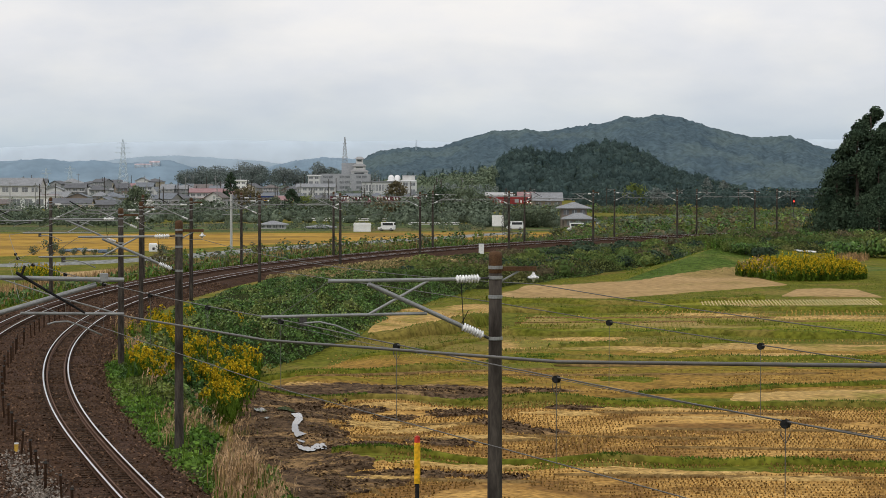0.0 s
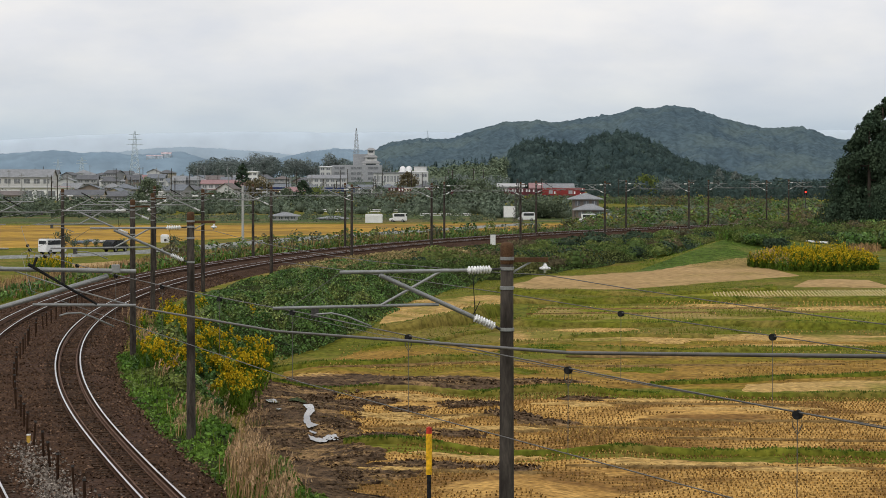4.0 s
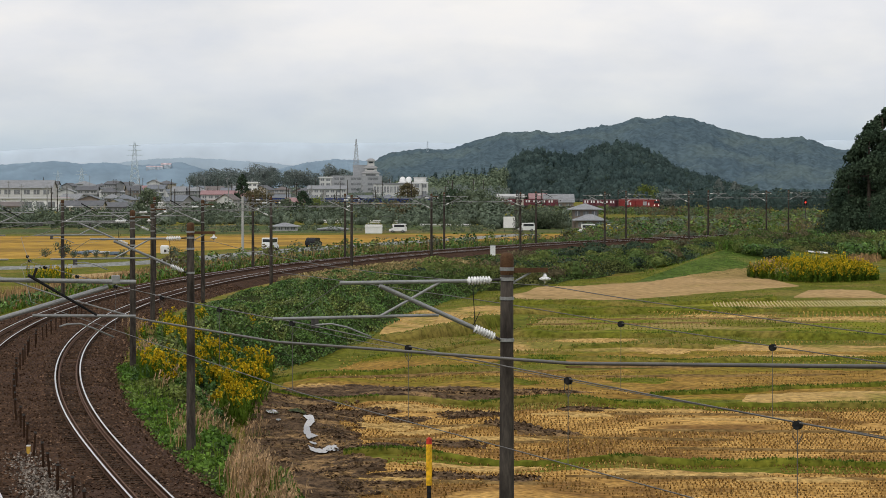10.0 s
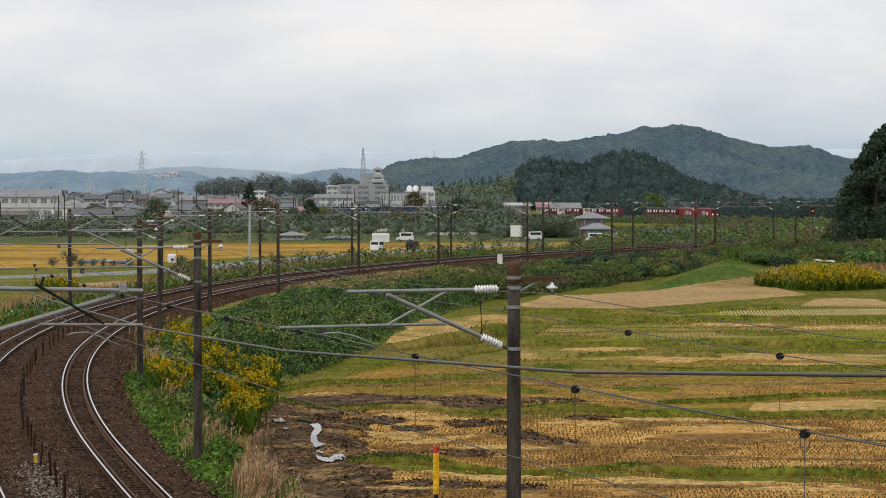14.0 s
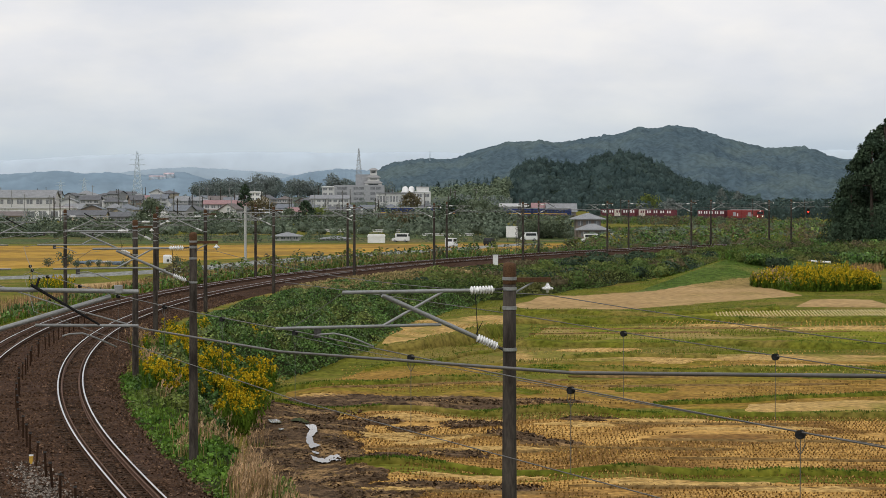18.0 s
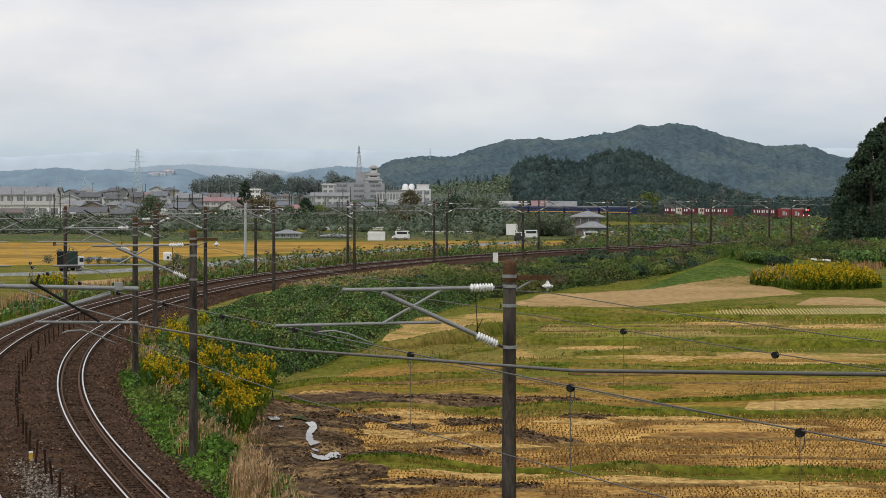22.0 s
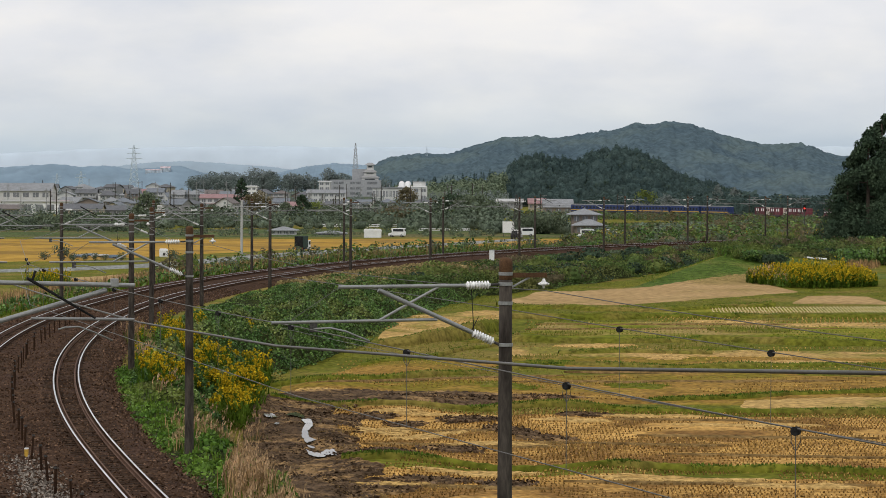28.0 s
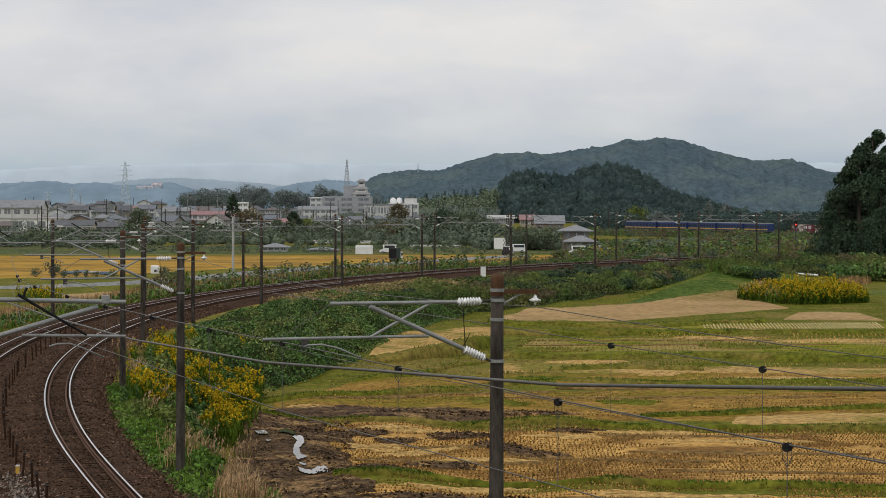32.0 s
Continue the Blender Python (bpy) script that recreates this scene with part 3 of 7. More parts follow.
bund("bund", [(900, 569), (1200, 566), (1400, 565), (1720, 567)], 3.4, 0.5)
bund("bund", [(880, 550), (1150, 556), (1290, 549), (1370, 546)], 4.2, 0.45)
bund("bund", [(640, 655), (760, 642), (860, 622), (920, 600)], 2.2, 0.35)
bund("bund", [(672, 620), (740, 612), (820, 601), (905, 588)], 5.0, 0.8, "broad green bank below the small tan paddy")


# mud, weeds and laid straw in the paddies, each patch with a ragged outline
def blob(name, az, level, half, deep, material, label, lift=0.12, rough=0.55):
    """A patch on the land round a view pixel, half its width and half its depth in pixels too."""
    n, rings = 44, 6
    mid = pixel_ground(az, level)
    vs = [(mid.x, mid.y, float(height(mid.x, mid.y)) + lift + 0.03)]
    a_ = half * mid.y / F
    b_ = abs(pixel_ground(az, level - deep).y - mid.y)
    for r in range(1, rings):
        for i in range(n):
            t = 2 * math.pi * i / n
            k = r / (rings - 1) * (1 + rough * noise.noise((1.6 * math.cos(t), 1.6 * math.sin(t), az * 0.37)) + rough * 0.8 * noise.noise((4.2 * math.cos(t), 4.2 * math.sin(t), level * 0.53)))
            x, y = mid.x + a_ * k * math.cos(t), mid.y + b_ * k * math.sin(t)
            dz = lift + rng.uniform(0, 0.06) if r < rings - 1 else -0.05
            vs.append((x, y, float(height(x, y)) + dz))
    fs = [(0, 1 + i, 1 + (i + 1) % n) for i in range(n)]
    fs += [(1 + r * n + i, 1 + (r + 1) * n + i, 1 + (r + 1) * n + (i + 1) % n, 1 + r * n + (i + 1) % n) for r in range(rings - 2) for i in range(n)]
    return tagged(put(name, vs, fs, material), label, "field patch", kind="structure"), mid, a_, b_


CLOD = mat("mud_clod", (0.04, 0.027, 0.018), (0.17, 0.112, 0.066), 1.5, 0.85, island=0.65, dull=True)
for az, level, half, deep in ((640, 748, 70, 6), (720, 762, 46, 5), (560, 745, 30, 10), (830, 752, 60, 5), (905, 770, 55, 6), (660, 812, 90, 6), (800, 806, 70, 5), (600, 790, 40, 7), (960, 783, 70, 5),
                              (620, 850, 60, 7), (760, 862, 90, 7), (690, 880, 70, 6), (900, 868, 60, 5), (930, 712, 90, 4), (780, 712, 110, 4), (1040, 742, 50, 3)):
    ob, mid, a_, b_ = blob("mud_patch", az, level, half, deep, MUD, "churned dark mud among the stubble")
    n = int(60 * a_ * b_)
    t, r = rng.uniform(0, 2 * np.pi, n), np.sqrt(rng.random(n)) * 0.95
    x, y = mid.x + a_ * r * np.cos(t), mid.y + b_ * r * np.sin(t)
    cards("clods", np.stack([x, y, height(x, y) + 0.16], 1), rng.uniform(0.08, 0.24, n), CLOD, 0.0, 1.0, ob)
p = [pixel_ground(rng.uniform(460, 640), rng.uniform(712, 900)) for _ in range(3600)]
x, y = np.array([q.x for q in p]), np.array([q.y for q in p])
ok = np.array([noise.noise((a * 0.5, b * 0.3, 3.0)) for a, b in zip(x, y)]) > -0.12
tagged(cards("clods", np.stack([x, y, height(x, y) + 0.1], 1)[ok], rng.uniform(0.08, 0.26, ok.sum()), CLOD, 0.0, 1.0), "clods of churned mud and trampled straw", "mud", kind="stuff")
for az, level, half, deep in ((700, 736, 60, 3), (780, 744, 90, 3), (1010, 752, 80, 4), (690, 775, 55, 8), (760, 782, 60, 5), (880, 795, 90, 4), (1150, 745, 120, 3), (1350, 760, 150, 3), (560, 700, 40, 3), (1180, 640, 40, 4), (1420, 647, 140, 3), (1050, 618, 70, 3), (1290, 575, 90, 2), (1480, 580, 110, 3),
                              (700, 868, 80, 4), (850, 850, 110, 4), (1200, 858, 160, 4), (1420, 868, 120, 4)):
    blob("straw_patch", az, level, half, deep, PALE_STRAW, "pale straw left lying in the paddy", 0.09)
for az, level, half, deep in ((1130, 690, 60, 4), (900, 690, 70, 4), (1250, 622, 70, 4), (1500, 668, 80, 4), (1000, 598, 70, 4), (1330, 590, 80, 5), (960, 640, 60, 3)):
    ob, mid, a_, b_ = blob("weed_patch", az, level, half, deep, GRASS, "green weeds growing through the stubble", 0.09)
    n = int(90 * a_ * b_ / max(1, mid.y / 110) ** 2)
    t, r = rng.uniform(0, 2 * np.pi, n), np.sqrt(rng.random(n))
    x, y = mid.x + a_ * r * np.cos(t), mid.y + b_ * r * np.sin(t)
    cards("weed_blades", np.stack([x, y, height(x, y) + 0.08], 1), rng.uniform(0.06, 0.16, n) * mid.y / 120, MEADOW, 0.6, 0.4, ob)


def rut(az0, az1, l0, l1, width, depth=0.06):
    """A wheel rut that crosses the stubble, with a small ridge on each side."""
    n = 90
    vs = []
    for i in range(n):
        k = i / (n - 1)
        p = pixel_ground(az0 + (az1 - az0) * k, l0 + (l1 - l0) * k + 1.2 * noise.noise((k * 7, l0, 0.0)))
        w = width * (0.8 + 0.5 * noise.noise((k * 23, l0, 3.0))) * min(1, 8 * k, 8 * (1 - k))
        g = float(height(p.x, p.y)) + 0.07
        vs += [(p.x, p.y - w, g - 0.05), (p.x, p.y - w * 0.6, g + depth), (p.x, p.y, g), (p.x, p.y + w * 0.6, g + depth), (p.x, p.y + w, g - 0.05)]
    fs = [(i * 5 + j, (i + 1) * 5 + j, (i + 1) * 5 + j + 1, i * 5 + j + 1) for i in range(n - 1) for j in range(4)]
    tagged(put("wheel_rut", vs, fs, RUT), "wheel rut pressed into the stubble", "rut", kind="structure")


for q in ((575, 700, 838, 900, 0.7), (560, 640, 846, 905, 0.7), (520, 560, 735, 800, 0.8), (1060, 1420, 750, 752, 0.4), (1130, 1560, 779, 783, 0.45), (900, 1300, 792, 797, 0.4), (1180, 1600, 812, 818, 0.35), (620, 980, 868, 876, 0.5), (640, 1010, 796, 800, 0.5), (1000, 1568, 862, 868, 0.4), (560, 900, 776, 770, 0.45),
          (560, 1000, 686, 672, 0.6), (900, 1500, 684, 680, 0.6), (1000, 1560, 666, 664, 0.7), (930, 1500, 590, 586, 0.9), (950, 1560, 581, 579, 0.9)):
    rut(*q)

# one winding puddle and a few small ones
def puddle(line, label):
    """Outline from view pixels along the middle, each with its half width."""
    n = 70
    at, k = np.linspace(0, 1, len(line)), np.linspace(0, 1, n)
    a, l, w = (np.interp(k, at, [q[j] for q in line]) for j in range(3))
    da, dl = np.gradient(a), np.gradient(l)
    size = np.hypot(da, dl)
    both = []
    for sign in (-1, 1):
        for i in range(n):
            ww = sign * 0.85 * w[i] * (1 + 0.55 * noise.noise((i * 0.16, line[0][0] * sign, 0)) + 0.3 * noise.noise((i * 0.41, line[0][0] * sign, 4))) * min(1, 0.15 + 5 * min(i, n - 1 - i) / n)
            both.append(pixel_ground(a[i] - ww * dl[i] / size[i], l[i] + ww * da[i] / size[i]) + Vector((0, 0, 0.2)))
    fs = [(i, n + i, n + i + 1, i + 1) for i in range(n - 1)]
    tagged(put("puddle", both, fs, WATER), label, "puddle", kind="structure")


PUDDLE_LABEL = "rain puddle in the muddy paddy corner that mirrors the pale sky"
puddle([(507, 750, 1), (516, 747, 3), (528, 748, 4), (537, 752, 3), (541, 754, 1)], PUDDLE_LABEL)
puddle([(533, 757, 2), (540, 759, 5), (550, 762, 6), (547, 769, 7), (541, 776, 6), (541, 786, 7), (545, 793, 6), (556, 794, 3), (562, 793, 1)], PUDDLE_LABEL)
puddle([(543, 811, 2), (549, 817, 4), (560, 821, 4), (570, 822, 5), (578, 817, 5), (588, 815, 6), (595, 818, 4), (597, 822, 1)], PUDDLE_LABEL)
puddle([(466, 747, 1), (474, 750, 3), (482, 750, 4), (492, 753, 2)], PUDDLE_LABEL)
puddle([(486, 764, 1), (491, 765, 2), (496, 764, 1)], PUDDLE_LABEL)
puddle([(545, 804, 1), (549, 806, 2), (556, 808, 2), (559, 808, 1)], PUDDLE_LABEL)

# the mown ramp up to the line
us, ks = 40, 24
vs = []
ux, uy = RAMP_B[0] - RAMP_A[0], RAMP_B[1] - RAMP_A[1]
ul = math.hypot(ux, uy)
for i in range(us):
    k = -0.75 + 2.0 * i / (us - 1)
    for j in range(ks):
        v = -1.2 + (8.5 + 13 * max(k, 0) + 1.2) * j / (ks - 1)
        px, py = RAMP_A[0] + ux * k + uy / ul * v, RAMP_A[1] + uy * k - ux / ul * v
        vs.append((px, py, float(height(px, py)) + 0.05 - (0.15 if j in (0, ks - 1) or i in (0, us - 1) else 0)))
tagged(put("mown_ramp", vs, [(i * ks + j, i * ks + j + 1, (i + 1) * ks + j + 1, (i + 1) * ks + j) for i in range(us - 1) for j in range(ks - 1)], MOWN, smooth=True),
       "smooth mown green ramp up to the railway", "slope", kind="structure")

# ---------------------------------------------------------------- the railway
S0, S1 = -175.0, 330.0


def view_shift(s):
    """Outward shift of the near track that fits it to the camera's view."""
    return 0.0007 * max(0.0, -90.0 - s) ** 2


def ribbon(name, profile, material, label, category, s0=S0, s1=S1, step=2.0, parent=None, noisy=0.0):
    """A strip along the curve with a cross profile of (off, z) pairs, outermost first."""
    n = int((s1 - s0) / step) + 1
    vs, fs = [], []
    for i in range(n):
        s = s0 + (s1 - s0) * i / (n - 1)
        for o, z in profile:
            vs.append(arc(s, o + view_shift(s) + rng.normal(0, noisy), z + rng.normal(0, noisy * 0.25)))
    m = len(profile)
    for i in range(n - 1):
        for k in range(m - 1):
            fs.append((i * m + k, i * m + k + 1, (i + 1) * m + k + 1, (i + 1) * m + k))
    ob = put(name, vs, fs, material, parent)
    return tagged(ob, label, category, kind="structure") if not parent else ob


ribbon("track_bed", [(10.2, -0.75), (8.6, -0.62), (7.2, -0.22), (5.4, -0.2), (3.8, -0.2), (2.3, -0.24), (0.9, -0.2), (-0.9, -0.2), (-1.5, -0.2), (-2.1, -0.42), (-2.9, -0.62)],
       BALLAST, "brown stone ballast bed of a double track", "ballast", noisy=0.05, step=1.0)
ribbon("service_path", [(16.5, -1.5), (12.5, -0.75), (9.4, -0.5), (8.3, -0.46)], GRAVEL, "pale gravel path beside the tracks", "path", -175, -40, noisy=0.06)


RAIL_PROFILE = [(-0.062, -0.15), (-0.062, -0.138), (-0.012, -0.12), (-0.012, -0.045), (-0.034, -0.035), (-0.034, -0.004)]
RAIL_PROFILE = RAIL_PROFILE + [(-o, z) for o, z in reversed(RAIL_PROFILE)]
for number, off in ((1, 0.0), (2, TRACK_GAP)):
    track = tagged(new("track_%d" % number), "narrow gauge railway track with rusty rails and polished heads", "railway track", kind="structure")
    for side in (0.565, -0.565):
        ribbon("rail", [(off + side - o, z) for o, z in RAIL_PROFILE], RAIL, "", "", parent=track)
        guard = side * (0.4 / 0.565)
        ribbon("guard_rail", [(off + guard - o * 0.8, z - 0.012) for o, z in RAIL_PROFILE], GUARD, "", "", parent=track)
        ribbon("rail_head", [(off + side + o, z) for o, z in ((0.034, -0.005), (0.027, 0.0), (-0.027, 0.0), (-0.034, -0.005))], RAIL_TOP, "", "", parent=track)

for s in (-44.0, -50.0, -53.0, -66.0):
    bond = tube("rail_bond", [arc(s, o, -0.16 + 0.03 * math.cos(o * 4)) for o in np.linspace(-0.6, 0.6, 7)], 0.014, RUST)
    bond.parent = bpy.data.objects["track_1"]

# ---------------------------------------------------------------- overhead line
STATIONS = (-165.0, -128.0, -91.0, -54.0, -19.0, 15.0, 50.0, 86.0, 119.0, 154.0, 186.0, 217.0, 245.0, 272.0, 305.0)
MAST_IN, MAST_OUT = -3.1, 7.8


def insulator(parent, a, b, n=8, r=0.085):
    """A row of porcelain sheds on a rod from a to b."""
    a, b = Vector(a), Vector(b)
    length = (b - a).length
    prof = [(0.03, 0)]
    for k in range(n):
        z = length * (0.06 + 0.88 * k / n)
        prof += [(0.035, z), (r, z + length * 0.03), (r * 0.97, z + length * 0.05), (0.04, z + length * 0.075)]
    prof.append((0.03, length))
    vs, fs = lathe(prof, 12)
    m = Matrix.Translation(a) @ (b - a).to_track_quat("Z", "Y").to_matrix().to_4x4()
    return put("insulator", [m @ Vector(v) for v in vs], fs, PORCELAIN, parent, "white ribbed porcelain insulator", True)


def band(parent, z, r, tall=0.07):
    vs, fs = lathe([(r, z), (r + 0.012, z + 0.005), (r + 0.012, z + tall - 0.005), (r, z + tall)], 16)
    return put("clamp_band", vs, fs, STEEL, parent)


def mast(label, feeder=True, brace=False, near=False):
    ob = empty("catenary_mast", Matrix(), label, "catenary mast", "masts along the railway")
    vs, fs = lathe([(0.165, -0.4), (0.16, 0.0), (0.152, 2.0), (0.142, 4.0), (0.132, 6.0), (0.125, 7.72)], 18)
    put("pole", vs, fs, POLE, ob, "", True)
    vs, fs = lathe([(0.128, 7.52), (0.134, 7.53), (0.134, 7.86), (0.12, 7.93), (0.05, 7.96)], 18)
    put("pole_cap", vs, fs, RUST, ob, "rusty pole cap", True)
    for z in (7.6, 7.4, 7.02, 6.2):
        band(ob, z, 0.13 if z > 7 else 0.134)
    if near:  # a stouter bracket set higher, with its black section rod
        insulator(ob, (0.2, 0, 7.56), (0.8, 0, 7.55))
        part("top_tube", rodm((0.78, 0, 7.55), (3.5, 0, 7.47), 0.042, n=12), STEEL, ob)
        insulator(ob, (0.2, 0.05, 6.6), (0.72, 0.05, 6.75))
        part("raking_tube", rodm((0.7, 0.05, 6.745), (2.99, 0.05, 7.385), 0.046, n=12), STEEL, ob)
        part("registration_tube", rodm((1.57, 0, 6.875), (3.5, 0, 6.83), 0.028, n=12), STEEL, ob)
        part("section_rod", rodm((1.47, -0.15, 7.63), (2.74, -0.15, 6.87), 0.03, 0.02), RUBBER, ob, "black tapered rod")
        part("rod_end", rodm((1.57, -0.15, 7.6), (1.63, -0.15, 7.76), 0.024), RUBBER, ob)
        tube("steady_arm", [(2.07, 0, 6.66), (2.2, 0, 6.7), (2.45, 0, 6.71), (2.7, 0.1, 6.62), (3.12, 0.2, 6.43)], 0.018, STEEL, ob)
        part("clamp", boxm(3.05, 3.2, -0.05, 0.05, 7.44, 7.6, bevel=0.015), STEEL, ob)
        return ob
    # top tube, raking tube and registration tube of the bracket
    part("fitting", rodm((0.12, 0, 7.43), (0.32, 0, 7.42), 0.025), STEEL_DARK, ob)
    insulator(ob, (0.32, 0, 7.42), (0.86, 0, 7.41))
    part("top_tube", rodm((0.84, 0, 7.41), (3.42, 0, 7.4), 0.036, n=12), STEEL, ob)
    part("fitting", rodm((0.12, 0, 6.23), (0.26, 0, 6.3), 0.028), STEEL_DARK, ob)
    insulator(ob, (0.24, 0, 6.29), (0.72, 0, 6.5))
    part("raking_tube", rodm((0.7, 0, 6.49), (2.62, 0, 7.34), 0.045, n=12), STEEL, ob)
    part("registration_tube", rodm((1.42, 0, 6.75), (4.75, 0, 6.73), 0.03, n=12), STEEL, ob)
    part("arcing_horn", rodm((0.72, 0, 6.5), (0.56, 0, 6.8), 0.012, 0.006, 6), RUBBER, ob, "thin black arcing horn")
    part("strut", rodm((2.6, 0, 6.75), (1.35, 0, 7.41), 0.028), STEEL, ob)
    tube("steady_arm", [(3.95, 0.0, 6.6), (3.6, 0.05, 6.62), (3.3, 0.1, 6.55), (2.85, 0.2, 6.36)], 0.02, STEEL, ob)
    part("hanger", boxm(3.85, 3.99, -0.02, 0.02, 6.54, 6.74), STEEL_DARK, ob)
    part("stay_wire", rodm((3.4, 0, 7.4), (4.4, 0, 6.75), 0.007, n=6), WIRE, ob)
    part("jumper", rodm((0.72, 0.02, 7.35), (0.66, 0.02, 6.4), 0.009, n=6), RUBBER, ob)
    if feeder:
        part("cross_arm", boxm(-0.85, -0.1, -0.045, 0.045, 7.56, 7.65), RUST, ob, "rusty steel cross arm")
        part("arm_brace", rodm((-0.12, 0, 7.36), (-0.5, 0, 7.56), 0.022), STEEL, ob)
        vs, fs = lathe([(0.02, 0), (0.03, 0.05), (0.11, 0.07), (0.12, 0.1), (0.05, 0.13), (0.02, 0.2)], 12)
        put("feeder_insulator", [(v[0] - 0.8, v[1], v[2] + 7.34) for v in vs], fs, PORCELAIN, ob, "white disc insulator", True)
    if brace:
        part("section_rod", rodm((1.5, -0.15, 7.66), (2.85, -0.15, 6.95), 0.045, 0.025), RUBBER, ob, "black tapered rod")
    return ob


def station_pose(s, off, inward):
    p = arc(s, off)
    q = arc(s, off + (1 if inward else -1))
    return Matrix.Translation((p.x, p.y, -0.55)) @ pose(0, 0, 0, 0, 0, math.degrees(math.atan2(q.y - p.y, q.x - p.x)))


mast_in = mast("weathered concrete catenary mast with tube bracket and white insulators")
mast_out = mast("weathered concrete catenary mast with a long grey tube bracket", False, True)
for k, s in enumerate(STATIONS):
    for first, off, inward in ((mast_in, MAST_IN, True), (mast_out, MAST_OUT, False)):
        m = station_pose(s, off, inward)
        if k == 0:
            first.matrix_basis = m
        elif k == 1 and not inward:
            mast("weathered concrete catenary mast with a stout bracket and black rod", False, near=True).matrix_basis = m
        else:
            copy_thing(first, m)


def wire(name, off, z, sag, r, label, s_list=STATIONS, n=10):
    """off: one distance outside the track's middle, or a rule that gives it from station to station."""
    o = off if callable(off) else (lambda s: off)
    pts = []
    for a, b in zip(s_list, s_list[1:]):
        p, q = arc(a, o(a), z), arc(b, o(b), z)
        for i in range(n):
            k = i / n
            pts.append(p.lerp(q, k) - Vector((0, 0, sag * 4 * k * (1 - k))))
    pts.append(arc(s_list[-1], o(s_list[-1]), z))
    return tagged(tube(name, pts, r, WIRE), label, "overhead wire"), pts


def catenary(off, top, low, label, r=0.011, step=6.65, s_list=STATIONS):
    carrier, pts = wire("messenger_wire", off, top, 0.12, r, label, s_list)
    contact, low_pts = wire("contact_wire", off, low, 0.0, 0.009, "thin copper contact wire over the track", s_list)
    run, nxt = 0.0, 4.5
    for i in range(len(pts) - 1):
        seg = (pts[i + 1] - pts[i]).length
        while nxt <= run + seg:
            k = (nxt - run) / seg
            a, b = pts[i].lerp(pts[i + 1], k), low_pts[i].lerp(low_pts[i + 1], k)
            if a.y < 96:
                part("dropper", rodm(a, b, 0.006, n=5), WIRE, carrier)
                part("clip", rodm(a + Vector((-0.02, -0.03, -0.03)), a + Vector((0.02, 0.03, -0.03)), 0.055, n=12), RUBBER, carrier, "round black clip")
                if a.y < 70:
                    tube("loop", [a + Vector(q) for q in ((-0.05, 0, -0.03), (-0.055, 0, -0.16), (0, 0, -0.27), (0.055, 0, -0.16), (0.05, 0, -0.03))], 0.008, WIRE, carrier)
            nxt += step
        run += seg


catenary(lambda s: 2.3 if -100 < s < -10 else 1.1, 6.09, 4.75, "grey messenger wire with droppers over the first track")
# the second track's heavy messenger comes close by the camera
near_span = [(4.75, 16.0, 7.57), (3.35, 20.0, 7.28), (1.3, 25.0, 6.93), (-2.4, 35.0, 6.49), (-5.6, 45.0, 6.25), (-9.0, 57.0, 6.1)]
tagged(tube("messenger_cable", near_span + [tuple(arc(s, 4.9, 6.12)) for s in (-91, -72, -54, -36, -19, 15, 50, 86, 119, 154, 186, 217, 245, 272)], 0.018, WIRE, n=8),
       "thick grey messenger cable over the second track", "overhead wire")
# a second line of wire overlaps on the inside of the nearest mast
lap_top = [pixel_point(b - 784, e - 336, d) for b, e, d in ((498, 497, 70), (700, 524, 58), (893, 552, 50), (1098, 586, 44), (1367, 627, 38), (1640, 668, 34))]
lap_low = [pixel_point(b - 784, e - 336, d) for b, e, d in ((498, 588, 70), (700, 632, 58), (893, 667, 50), (1098, 706, 44), (1367, 755, 38), (1640, 800, 34))]
lap = tagged(tube("overlap_wire", lap_top, 0.009, WIRE), "thin grey overlap wire with droppers", "overhead wire")
tagged(tube("overlap_contact", lap_low, 0.007, WIRE), "thin copper overlap contact wire", "overhead wire")
for i in (3, 4):
    a, b = Vector(lap_top[i]), Vector(lap_low[i])
    part("dropper", rodm(a, b, 0.005, n=5), WIRE, lap)
    part("clip", rodm(a + Vector((-0.02, -0.03, -0.02)), a + Vector((0.02, 0.03, -0.02)), 0.055, n=12), RUBBER, lap, "round black clip")
wire("feeder_wire", MAST_IN - 0.8, 6.75, 0.25, 0.009, "thin dark feeder wire along the masts")

